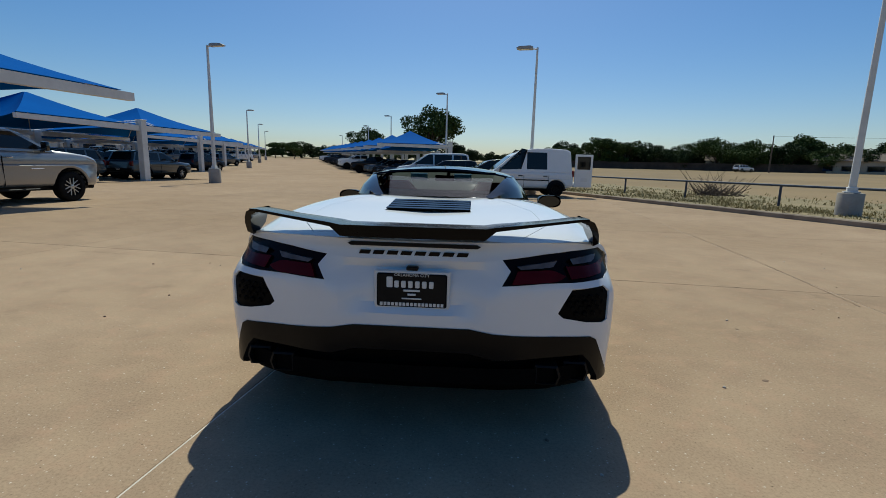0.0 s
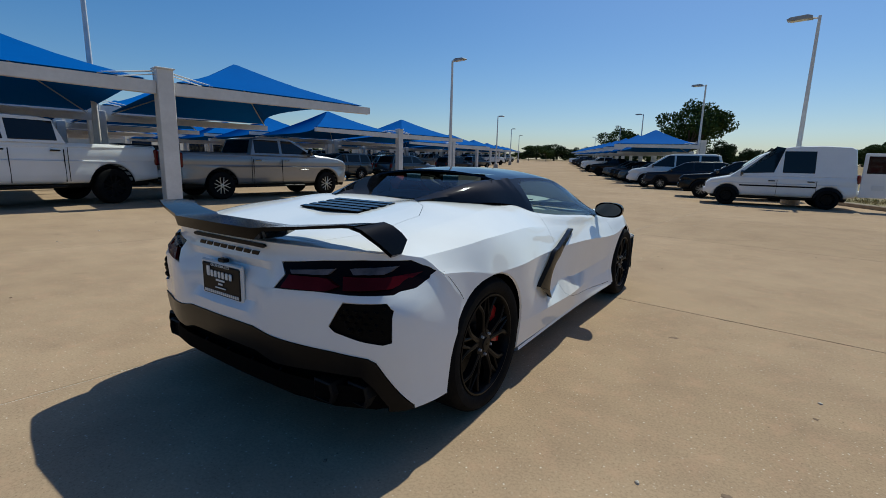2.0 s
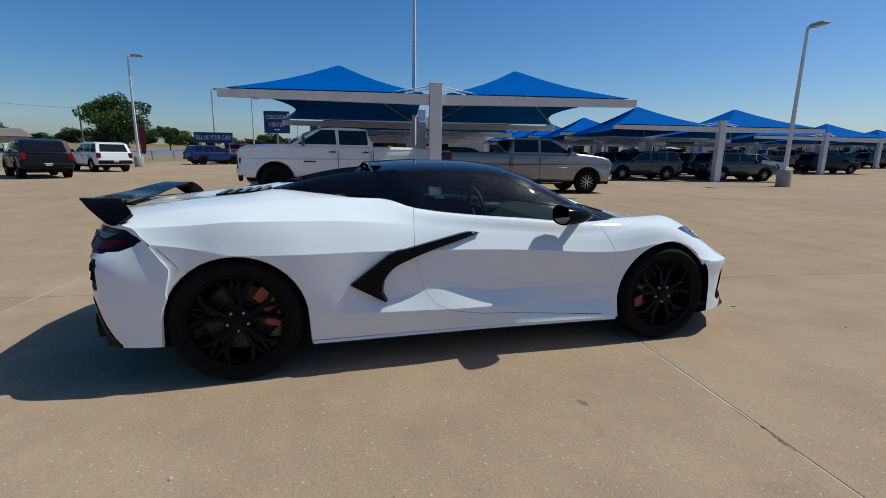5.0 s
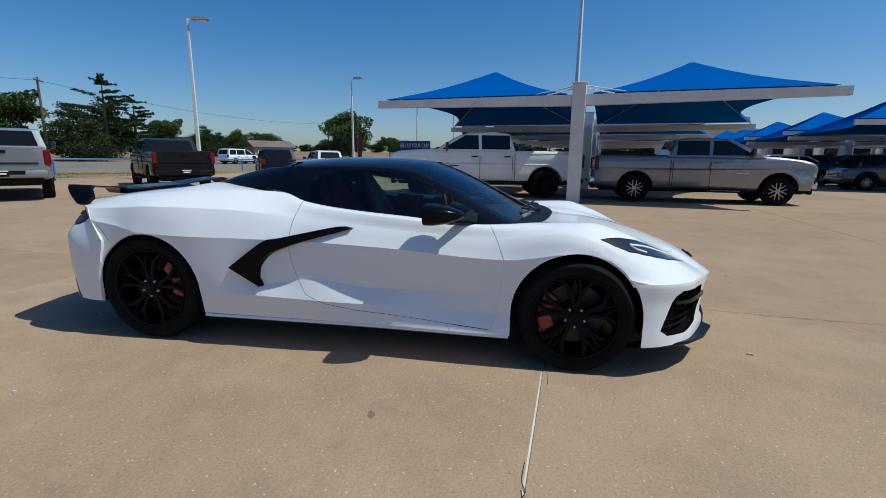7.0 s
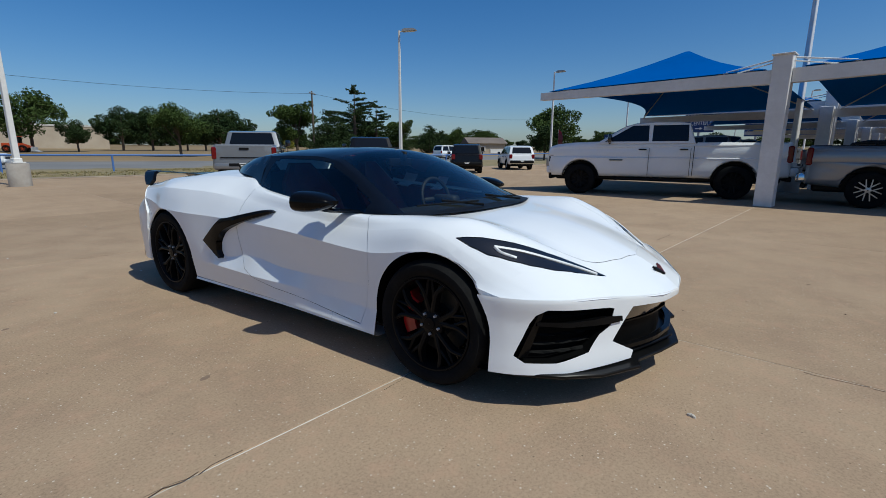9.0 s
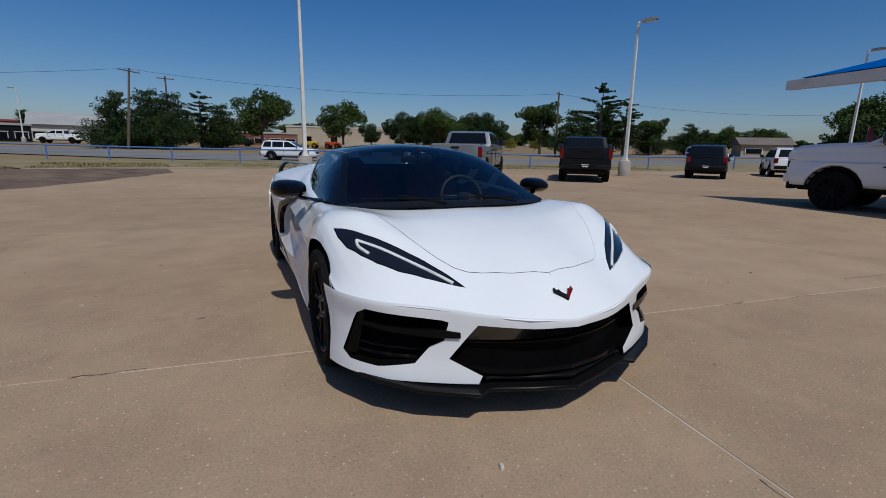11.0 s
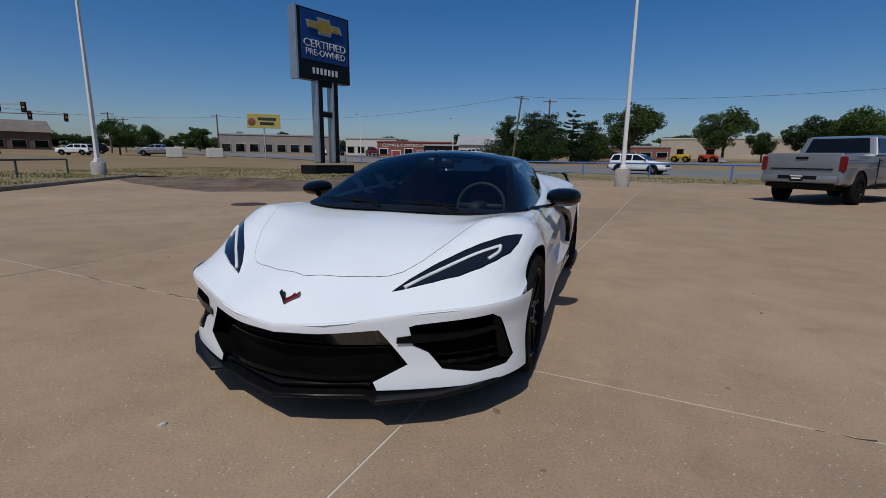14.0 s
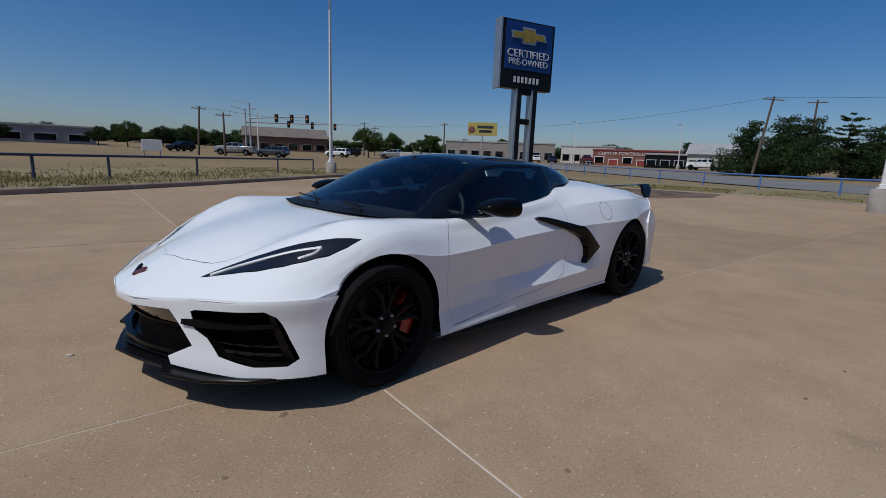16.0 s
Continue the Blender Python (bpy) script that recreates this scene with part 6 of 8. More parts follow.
def panel(bm, gap=0.002, lip=0.012, mirror=False, both=True):
    """Welds, mirrors across x where asked, draws the border in by the gap and turns a lip inwards."""
    bmesh.ops.remove_doubles(bm, verts=bm.verts, dist=2e-4)
    if mirror:
        g = bmesh.ops.duplicate(bm, geom=bm.verts[:] + bm.edges[:] + bm.faces[:])
        vs = [x for x in g["geom"] if isinstance(x, bmesh.types.BMVert)]
        for v in vs:
            v.co.x *= -1
        bmesh.ops.remove_doubles(bm, verts=bm.verts, dist=4e-4)
    bmesh.ops.recalc_face_normals(bm, faces=bm.faces)
    up = sum((f.normal.dot(f.calc_center_median() - Vector((0, f.calc_center_median().y * 0.8 + 0.28, 0.35))) * f.calc_area() for f in bm.faces))
    if up < 0:
        bmesh.ops.reverse_faces(bm, faces=bm.faces)
    bm.normal_update()
    edges = [e for e in bm.edges if len(e.link_faces) == 1 and max(abs(v.co.x) for v in e.verts) > 1e-4]
    shift = {}
    for e in edges:
        f = e.link_faces[0]
        a, b = e.verts
        d = (b.co - a.co).normalized()
        inn = f.normal.cross(d)
        if inn.dot(f.calc_center_median() - a.co) < 0:
            inn = -inn
        for v in e.verts:
            shift[v] = shift.get(v, Vector()) + inn
    nrm = {v: v.normal.copy() for v in shift}
    for v, d in shift.items():
        v.co += d.normalized() * gap
    if lip and edges:
        g = bmesh.ops.extrude_edge_only(bm, edges=edges)
        for v in g["geom"]:
            if isinstance(v, bmesh.types.BMVert):
                near = min(nrm, key=lambda w: (w.co - v.co).length_squared) if len(nrm) < 60 else None
                v.co -= (nrm[near] if near else v.normal if v.normal.length > 0.5 else Vector((0, 0, 1))) * lip
    return bm


def both_sides(name, bm, mat, parent, label="", smooth=20):
    """A part on the right side and its mirror image on the left."""
    other = bm.copy()
    for v in other.verts:
        v.co.x *= -1
    bmesh.ops.reverse_faces(other, faces=other.faces)
    a = keep(name, bm, mat, parent, label, smooth)
    b = keep(name, other, mat, parent, label, smooth)
    return a, b


def keep(name, bm, mat, parent, label="", smooth=30):
    """Links a bmesh as a part without turning its faces."""
    me = bpy.data.meshes.new(name)
    bm.to_mesh(me)
    bm.free()
    me.materials.append(mat)
    if smooth:
        for p in me.polygons:
            p.use_smooth = True
        me.set_sharp_from_angle(angle=radians(smooth))
    ob = new(name, me)
    ob.parent = parent
    if label:
        ob["label"] = label
    return ob


def arc(cy, cz, r, a0, a1, n):
    return [(cy + r * math.cos(radians(a0 + (a1 - a0) * k / n)), cz + r * math.sin(radians(a0 + (a1 - a0) * k / n))) for k in range(n + 1)]


RF, RR, WB = 0.327, 0.346, 2.722
ARCH_F = [(WB + 0.355, -0.1)] + arc(WB + 0.0, 0.335, 0.362, 0, 180, 20) + [(WB - 0.362, -0.1)]
ARCH_R = [(0.40, -0.1)] + arc(0.005, 0.345, 0.37, 0, 180, 20) + [(-0.40, -0.1)]
DOOR = [(2.215, 0.84), (2.27, 0.74), (2.31, 0.645), (2.30, 0.50), (2.275, 0.34), (2.245, 0.225), (1.95, 0.245), (1.72, 0.265), (1.42, 0.285), (1.22, 0.32), (1.10, 0.37), (1.04, 0.45), (1.00, 0.56), (0.98, 0.68), (0.985, 0.80), (1.01, 0.96), (1.6, 0.98), (2.15, 0.95)]
HOOD = [(-0.1, 2.40), (0.76, 2.40), (0.705, 2.70), (0.655, 2.82), (0.555, 3.085), (0.472, 3.237), (0.418, 3.315), (0.37, 3.355), (0.31, 3.385), (0.18, 3.432), (0.07, 3.448), (0.0, 3.47), (-0.1, 3.47)]
DECK = [(-0.1, -0.70), (0.47, -0.70), (0.60, -0.45), (0.57, -0.10), (0.46, 0.08), (0.36, 0.16), (0.3, 0.52), (-0.1, 0.52)]

skin = bmesh.new()
sheet(skin, skin_rows())
bmesh.ops.recalc_face_normals(skin, faces=skin.faces)
side = lambda c: c.x > 0.55
for poly in (ARCH_F, ARCH_R):
    bmesh.ops.delete(skin, geom=cut(skin, poly, "x", lambda c: c.x > 0.60 and c.z < 0.78), context="FACES")
# cockpit opening
hole = [f for f in skin.faces if 0.62 < f.calc_center_median().y < 2.36 and f.calc_center_median().x < [0.61, 0.70, 0.748, 0.785, 0.80, 0.74][min(5, max(0, int((f.calc_center_median().y - 0.62) / 0.33)))] - 0.03 and f.calc_center_median().z > 0.5]
bmesh.ops.delete(skin, geom=hole, context="FACES")
# lamp cover in the front wing
HEAD_TOP = [(0.418, 3.43), (0.465, 3.35), (0.545, 3.245), (0.655, 3.125), (0.76, 3.005), (0.832, 2.90), (0.872, 2.838), (0.868, 2.91), (0.845, 3.00), (0.80, 3.09), (0.745, 3.175), (0.67, 3.262), (0.57, 3.338), (0.48, 3.395)]
lamp = taken(skin, cut(skin, HEAD_TOP, "z", lambda c: c.y > 2.7 and c.z > 0.5))
hood = taken(skin, cut(skin, HOOD, "z", lambda c: c.y > 2.3 and c.z > 0.5))
deck = taken(skin, cut(skin, DECK, "z", lambda c: c.y < 0.75 and c.z > 0.85))
door = taken(skin, cut(skin, DOOR, "x", lambda c: c.x > 0.6 and 0.8 < c.y < 2.4))
SIDE_LAMP = [(-0.78, 0.862), (-0.52, 0.842), (-0.445, 0.812), (-0.465, 0.772), (-0.55, 0.738), (-0.78, 0.71)]
wrap = lambda c: c.x > 0.78 and c.y < -0.3 and c.z > 0.69
lamp_wrap = taken(skin, cut(skin, SIDE_LAMP, "x", wrap))
lamp_side = taken(skin, cut(skin, [(0.378, 0.822), (0.56, 0.842), (0.70, 0.85), (0.845, 0.85), (0.91, 0.80), (0.885, 0.758), (0.85, 0.718)], "y", lambda c: c.y < -0.28 and c.z > 0.7))
bmesh.ops.delete(skin, geom=[f for f in skin.faces if f.calc_center_median().y > 3.0 and f.calc_center_median().z < 0.53 and f.calc_center_median().x > 0.8], context="FACES")
front = taken(skin, [f for f in skin.faces if f.calc_center_median().y > 2.0])
both_sides("front_fender", panel(front), WHITE_PAINT, CAR)
both_sides("door", panel(door), WHITE_PAINT, CAR)
both_sides("rear_quarter", panel(skin, 0.0008), WHITE_PAINT, CAR)
keep("hood", panel(hood, mirror=True), WHITE_PAINT, CAR)
keep("rear_deck", panel(deck, mirror=True), WHITE_PAINT, CAR)
LAMP_TREE = BVHTree.FromBMesh(lamp)
HEADLAMPS = both_sides("headlight", panel(lamp, 0.004, 0.02), dark_glass("headlight_glass", (0.010, 0.011, 0.013), 0.9), CAR, "dark swept headlight with a white light strip")


def loop_part(name, pts, r, mat, parent, label="", seg=6, mirror=True, flat=1.0):
    """A tube through points, on both sides."""
    out = []
    for sx in (1, -1) if mirror else (1,):
        bm = bmesh.new()
        fine = catmull(pts, 4) if len(pts) > 2 else [Vector(p) for p in pts]
        rows = []
        for i, p in enumerate(fine):
            d = (fine[min(i + 1, len(fine) - 1)] - fine[max(i - 1, 0)]).normalized()
            u = d.cross(Vector((0, 0, 1))).normalized()
            w = u.cross(d)
            rows.append([(sx * q.x, q.y, q.z) for q in (p + u * r * math.cos(math.tau * k / seg) + w * r * flat * math.sin(math.tau * k / seg) for k in range(seg))])
        vs = sheet(bm, rows, close=True)
        bm.faces.new(vs[0])
        bm.faces.new(vs[-1])
        par = parent if not isinstance(parent, tuple) else parent[0 if sx > 0 else 1]
        out.append(link(name, bm, mat, par, label, 60))
    return out


# ---- fascias ----
PLAN_F = [(0.0, 3.70), (0.21, 3.665), (0.42, 3.575), (0.62, 3.465), (0.78, 3.375), (0.878, 3.27), (0.936, 3.16), (0.960, 3.06), (0.964, 3.02)]
PLAN_LOW = [(0.0, 3.70), (0.21, 3.665), (0.42, 3.575), (0.62, 3.465), (0.77, 3.367), (0.865, 3.263), (0.924, 3.16), (0.956, 3.06), (0.962, 3.02)]
LIP_F = line((0, 0.461), (0.17, 0.474), (0.33, 0.486), (0.6, 0.516), (0.83, 0.53), (0.953, 0.535))


def front_fascia():
    """Rows from the nose lip down to the splitter, columns from the middle round to the wheel."""
    plan, low = catmull([(*p, 0) for p in PLAN_F], 5), catmull([(*p, 0) for p in PLAN_LOW], 5)
    rows = []
    for t in (-0.03, 0, 0.03, 0.06, 0.1, 0.15, 0.22, 0.3, 0.4, 0.5, 0.6, 0.7, 0.8, 0.9, 1.0):
        row = []
        for p0, p1 in zip(plan, low):
            zt = LIP_F(p0.x)
            p = p0.lerp(p1, smooth01(t / 0.35))
            x, y = p.x, p.y
            z = zt + (0.185 - zt) * t
            out = -0.004 * smooth01(t / 0.3) * smooth01((0.975 - x) / 0.12) * (1 - 0.8 * smooth01((t - 0.3) / 0.4)) - 0.03 * smooth01(t) * smooth01(1 - x / 0.7) + 0.012 * smooth01((t - 0.6) / 0.4)
            if t < 0:
                out = -0.003
            n = Vector((x * 0.35, 1.0, 0)).normalized()
            row.append((x + n.x * out * (0 if x < 1e-6 else 1), y + n.y * out, z))
        rows.append(row)
    bm = bmesh.new()
    sheet(bm, rows)
    return bm


GRILLE = [(-0.1, 0.43), (0.20, 0.438), (0.425, 0.452), (0.53, 0.295), (0.40, 0.222), (0.43, 0.15), (-0.1, 0.15)]
INTAKE = [(0.535, 0.460), (0.56, 0.468), (0.70, 0.480), (0.842, 0.494), (0.868, 0.468), (0.893, 0.36), (0.914, 0.274), (0.892, 0.242), (0.80, 0.238), (0.66, 0.268), (0.605, 0.345), (0.55, 0.378)]
fas = front_fascia()
fwd = lambda c: c.y > 2.9
bmesh.ops.delete(fas, geom=cut(fas, ARCH_F, "x", lambda c: c.x > 0.80), context="FACES")
void1 = taken(fas, cut(fas, GRILLE, "y", fwd))
void2 = taken(fas, cut(fas, INTAKE, "y", fwd))
keep("front_bumper", panel(fas, 0.0, 0.0, mirror=True), WHITE_PAINT, CAR)


def recessed(bm, dy, dx=0.0):
    for v in bm.verts:
        v.co.y -= dy
        v.co.x -= dx
    return bm


g1 = keep("grille", panel(recessed(void1, 0.075), 0.0, 0, mirror=True), MESH_BLACK, CAR, "black front grille")
g2 = both_sides("side_intake", panel(recessed(void2, 0.07, 0.03), 0.0, 0), MESH_BLACK, CAR, "black honeycomb side intake")
_face = catmull([(*p, 0) for p in PLAN_LOW], 5)


def face_y(x):
    """Depth of the bumper face at a half width."""
    return float(np.interp(x, [p.x for p in _face], [p.y for p in _face]))


# grille walls and bars
for sx in (1, -1):
    bm = bmesh.new()
    ring3 = [(sx * x, face_y(x), z) for x, z in GRILLE[1:5]]
    sheet(bm, [[(x, y - 0.006, z) for x, y, z in ring3], [(x * 0.97, y - 0.09, z) for x, y, z in ring3]])
    link("grille_surround", bm, CARBON, g1)
bm = bmesh.new()
rows = []
for k in range(17):
    x = -0.445 + 0.89 * k / 16
    f = abs(x) / 0.445
    y = face_y(abs(x))
    rows.append([(x * 0.99, y - 0.016, 0.436 + 0.02 * f), (x * 1.03, y - 0.045, 0.405 + 0.006 * f), (x * 1.05, y - 0.066, 0.372 - 0.004 * f), (x * 1.05, y - 0.10, 0.366)])
sheet(bm, rows)
link("grille_panel", bm, M["black"], g1, "gloss black upper grille panel", 40)
for z, off, th in ((0.352, -0.062, 0.008), (0.224, -0.028, 0.02)):
    bm = bmesh.new()
    wmax = 0.46 if z > 0.3 else 0.44
    for k in range(16):
        xa, xb = -wmax + 2 * wmax * k / 16, -wmax + 2 * wmax * (k + 1) / 16
        ya, yb = face_y(abs(xa)) + off, face_y(abs(xb)) + off
        vs = [bm.verts.new(p) for p in ((xa, ya, z), (xb, yb, z), (xb, yb, z + th), (xa, ya, z + th), (xa, ya - 0.03, z), (xb, yb - 0.03, z), (xb, yb - 0.03, z + th), (xa, ya - 0.03, z + th))]
        for q in ((0, 1, 2, 3), (3, 2, 6, 7), (0, 1, 5, 4)):
            bm.faces.new([vs[i] for i in q])
    link("grille_bar", bm, CARBON, g1)
for gi, sx in ((0, 1), (1, -1)):
    for k in range(5):
        z = 0.27 + 0.042 * k
        bm = bmesh.new()
        rows = []
        for j in range(9):
            x = 0.60 + 0.27 * j / 8 + (0.04 - 0.035 * k if j == 0 else 0)
            y = face_y(x + 0.02) - 0.045 + 0.006 * (j % 2)
            rows.append([(sx * x, y, z), (sx * x, y + 0.014, z + 0.006 * (j % 2)), (sx * x, y, z + 0.014)])
        sheet(bm, rows)
        link("louvre", bm, MESH_BLACK, g2[gi])
    bm = bmesh.new()
    rows = []
    for x, z in INTAKE + INTAKE[:1]:
        y = face_y(x)
        rows.append([(sx * x, y - 0.002, z), (sx * (x - 0.03), y - 0.075, z + (0.36 - z) * 0.05)])
    sheet(bm, rows)
    link("intake_wall", bm, MESH_BLACK, g2[gi])
    # outer frame blade and the horizontal vane
    bm = bmesh.new()
    rows = []
    for x, z, w in ((0.858, 0.486, 0.02), (0.889, 0.36, 0.04), (0.908, 0.262, 0.05)):
        y = face_y(x) + 0.01
        rows.append([(sx * x, y, z), (sx * (x - w), y + w * 0.55, z)])
    sheet(bm, rows)
    link("intake_frame", bm, CARBON, g2[gi], smooth=True)
    bm = bmesh.new()
    pts = [(0.492, 0.394, 0.024), (0.56, 0.39, 0.036), (0.64, 0.394, 0.028), (0.76, 0.403, 0.022), (0.862, 0.418, 0.018)]
    rows = [[(sx * x, face_y(x) + 0.006, z), (sx * x, face_y(x) + 0.002, z + hh), (sx * x, face_y(x) - 0.06, z + hh * 0.7), (sx * x, face_y(x) - 0.06, z - 0.004)] for x, z, hh in pts]
    sheet(bm, rows, close=True)
    link("vane", bm, CARBON, g2[gi], smooth=30)


SPLIT_PLAN = [(0.0, 3.725), (0.18, 3.675), (0.365, 3.607), (0.395, 3.612), (0.435, 3.632), (0.65, 3.515), (0.805, 3.38), (0.87, 3.27), (0.91, 3.17), (0.93, 3.08)]


def tier(prof, x_end):
    """A ledge along the angular front edge, both sides."""
    bm = bmesh.new()
    for sx in (1, -1):
        rows = []
        for x, y in SPLIT_PLAN:
            if x > x_end:
                continue
            lift = 0.022 * smooth01((x - 0.55) / 0.35)
            rows.append([(sx * (x + 0.35 * o * (x > 0.05) * (o > -0.1)), y + o, z + lift) for o, z in prof])
        sheet(bm, rows)
    bmesh.ops.remove_doubles(bm, verts=bm.verts, dist=1e-4)
    return bm


SPLITTER = link("splitter", tier([(-0.12, 0.176), (-0.004, 0.170), (0.0, 0.166), (0.0, 0.156), (-0.006, 0.150), (-0.3, 0.144)], 1.0), M["splitter"], CAR, "black two-tier front splitter", 30)
link("upper_lip", tier([(-0.14, 0.212), (-0.040, 0.206), (-0.034, 0.201), (-0.036, 0.192), (-0.052, 0.184), (-0.06, 0.168)], 0.4), M["splitter"], SPLITTER, smooth=30)

# rear fascia: columns round the tail, rows from deck edge to the lower edge
REAR_TOP = catmull([(0, -0.80, 0), (0.38, -0.785, 0), (0.62, -0.70, 0), (0.80, -0.575, 0), (0.87, -0.48, 0), (0.925, -0.40, 0), (0.962, -0.30, 0)], 5)
REAR_MID = catmull([(0, -0.875, 0), (0.38, -0.855, 0), (0.62, -0.785, 0), (0.80, -0.725, 0), (0.90, -0.64, 0), (0.943, -0.49, 0), (0.963, -0.325, 0)], 5)
REAR_LOW = catmull([(0, -0.84, 0), (0.38, -0.83, 0), (0.62, -0.77, 0), (0.80, -0.695, 0), (0.896, -0.61, 0), (0.936, -0.48, 0), (0.948, -0.335, 0)], 5)
REAR_Z = line((0, 0.888), (0.4, 0.893), (0.7, 0.889), (0.865, 0.857), (0.925, 0.78), (0.962, 0.66))


def rear_fascia():
    rows = []
    for b in range(17):
        t = b / 16
        row = []
        for k, (p, q, r) in enumerate(zip(REAR_TOP, REAR_MID, REAR_LOW)):
            zt = REAR_Z(p.x)
            z = zt + (0.24 - zt) * t
            if z > 0.52:
                f = smooth01((zt - z) / max(min(zt - 0.52, 0.23), 0.05))
                v = p.lerp(q, f)
            else:
                v = q.lerp(r, smooth01((0.52 - z) / 0.28))
            # plate recess
            dip = 0.035 * smooth01((0.345 - 0.6 * max(0.0, 0.70 - z) - v.x) / 0.05) * smooth01((z - 0.578) / 0.03) * smooth01((0.812 - z) / 0.03)
            row.append((v.x, v.y + dip, z))
        rows.append(row)
    bm = bmesh.new()
    sheet(bm, rows)
    return bm


TAILLAMP = [(0.378, 0.822), (0.56, 0.842), (0.70, 0.85), (0.845, 0.85), (0.91, 0.80), (0.885, 0.758), (0.85, 0.718), (0.70, 0.712), (0.56, 0.714), (0.378, 0.707), (0.415, 0.772)]
REAR_VENT = [(0.69, 0.683), (0.845, 0.688), (0.872, 0.66), (0.872, 0.525), (0.845, 0.515), (0.76, 0.525), (0.655, 0.548), (0.63, 0.57)]
DIFFUSER = [(-0.1, 0.514), (0.25, 0.510), (0.35, 0.490), (0.57, 0.470), (0.79, 0.456), (0.82, 0.44), (0.865, 0.35), (0.912, 0.255), (0.915, 0.10), (-0.1, 0.10)]
DIFF_LOW = [(-0.1, 0.408), (0.25, 0.404), (0.36, 0.375), (0.56, 0.378), (0.76, 0.378), (0.80, 0.34), (0.85, 0.26), (0.85, 0.10), (-0.1, 0.10)]
rear = rear_fascia()
back = lambda c: c.y < -0.2
bmesh.ops.delete(rear, geom=cut(rear, ARCH_R, "x", lambda c: c.x > 0.80), context="FACES")
lampR = taken(rear, cut(rear, TAILLAMP, "y", back))
add_faces(lampR, taken(rear, cut(rear, SIDE_LAMP, "x", wrap)))
add_faces(lampR, lamp_side)
add_faces(lampR, lamp_wrap)
ventR = taken(rear, cut(rear, REAR_VENT, "y", back))
diffR = taken(rear, cut(rear, DIFFUSER, "y", lambda c: c.y < -0.46))
keep("rear_bumper", panel(rear, 0.0, 0.02, mirror=True), WHITE_PAINT, CAR)
diff_low = taken(diffR, cut(diffR, DIFF_LOW, "y", back))
DIFF = keep("diffuser", panel(recessed(diffR, 0.006), 0.0, 0.03, mirror=True), M["splitter"], CAR, "black rear diffuser")
keep("diffuser_channel", panel(recessed(diff_low, -0.07), 0.0, 0.0, mirror=True), LINER, DIFF)
RV = both_sides("rear_vent", panel(recessed(ventR, -0.012), -0.004, 0), MESH_BLACK, CAR, "black honeycomb rear vent")
TL = both_sides("taillight", panel(recessed(lampR, -0.004), 0.002, 0.02), varied("taillight_shell", (0.005, 0.002, 0.002), (0.007, 0.003, 0.003), 4.0, 0.22, spec=0.1), CAR, "dark angular taillight with red lenses")


def tail_y(x, z):
    """Depth of the tail at a half width and height."""
    k = min(range(len(REAR_TOP)), key=lambda i: abs(REAR_TOP[i].x - x))
    k = max(1, min(k, len(REAR_TOP) - 1))
    f = min(max((x - REAR_TOP[k - 1].x) / (REAR_TOP[k].x - REAR_TOP[k - 1].x), 0), 1)
    zt = REAR_Z(x)
    g = smooth01((zt - z) / max(min(zt - 0.52, 0.23), 0.05))
    top = REAR_TOP[k - 1].y + (REAR_TOP[k].y - REAR_TOP[k - 1].y) * f
    mid = REAR_MID[k - 1].y + (REAR_MID[k].y - REAR_MID[k - 1].y) * f
    return top + (mid - top) * g


def rear_patch(name, poly, lift, mat, parent, label=""):
    """A lens or trim piece laid on the curved tail, both sides."""
    for i, sx in enumerate((1, -1)):
        bm = bmesh.new()
        xs = [p[0] for p in poly]
        n = 10
        lo, hi = min(xs), max(xs)

        def span(x):
            zz = []
            for (x0, z0), (x1, z1) in zip(poly, poly[1:] + poly[:1]):
                if (x0 - x) * (x1 - x) <= 0 and x0 != x1:
                    zz.append(z0 + (z1 - z0) * (x - x0) / (x1 - x0))
            return (min(zz), max(zz)) if len(zz) > 1 else (zz[0], zz[0])

        rows, inner = [], []
        for j in range(n + 1):
            x = lo + (hi - lo) * (0.004 + 0.992 * j / n)
            a, b = span(x)
            rows.append([(sx * x, tail_y(x, a + (b - a) * t) - lift, a + (b - a) * t) for t in (0, 0.33, 0.67, 1)])
        sheet(bm, rows)
        g = bmesh.ops.extrude_face_region(bm, geom=bm.faces[:])
        bmesh.ops.translate(bm, vec=(0, lift + 0.004, 0), verts=[v for v in g["geom"] if isinstance(v, bmesh.types.BMVert)])
        link(name, bm, mat, parent[i] if isinstance(parent, tuple) else parent, label, 40)


LENS_RED, LENS_CLEAR = varied("dark_red_lens", (0.085, 0.003, 0.006), (0.055, 0.002, 0.004), 9.0, 0.25, spec=0.12), varied("smoked_lens", (0.15, 0.13, 0.13), (0.07, 0.06, 0.06), 14.0, 0.2, spec=0.4)
rear_patch("red_lens", [(0.44, 0.775), (0.60, 0.775), (0.66, 0.745), (0.62, 0.722), (0.42, 0.718), (0.455, 0.75)], 0.010, LENS_RED, TL)
rear_patch("red_lens", [(0.66, 0.785), (0.80, 0.785), (0.88, 0.80), (0.84, 0.742), (0.68, 0.73), (0.70, 0.755)], 0.010, LENS_RED, TL)
rear_patch("reverse_lens", [(0.44, 0.795), (0.62, 0.812), (0.60, 0.786), (0.455, 0.781)], 0.010, LENS_CLEAR, TL, "pale reversing lens")
rear_patch("reverse_lens", [(0.68, 0.817), (0.82, 0.828), (0.80, 0.797), (0.69, 0.793)], 0.010, LENS_CLEAR, TL, "pale reversing lens")
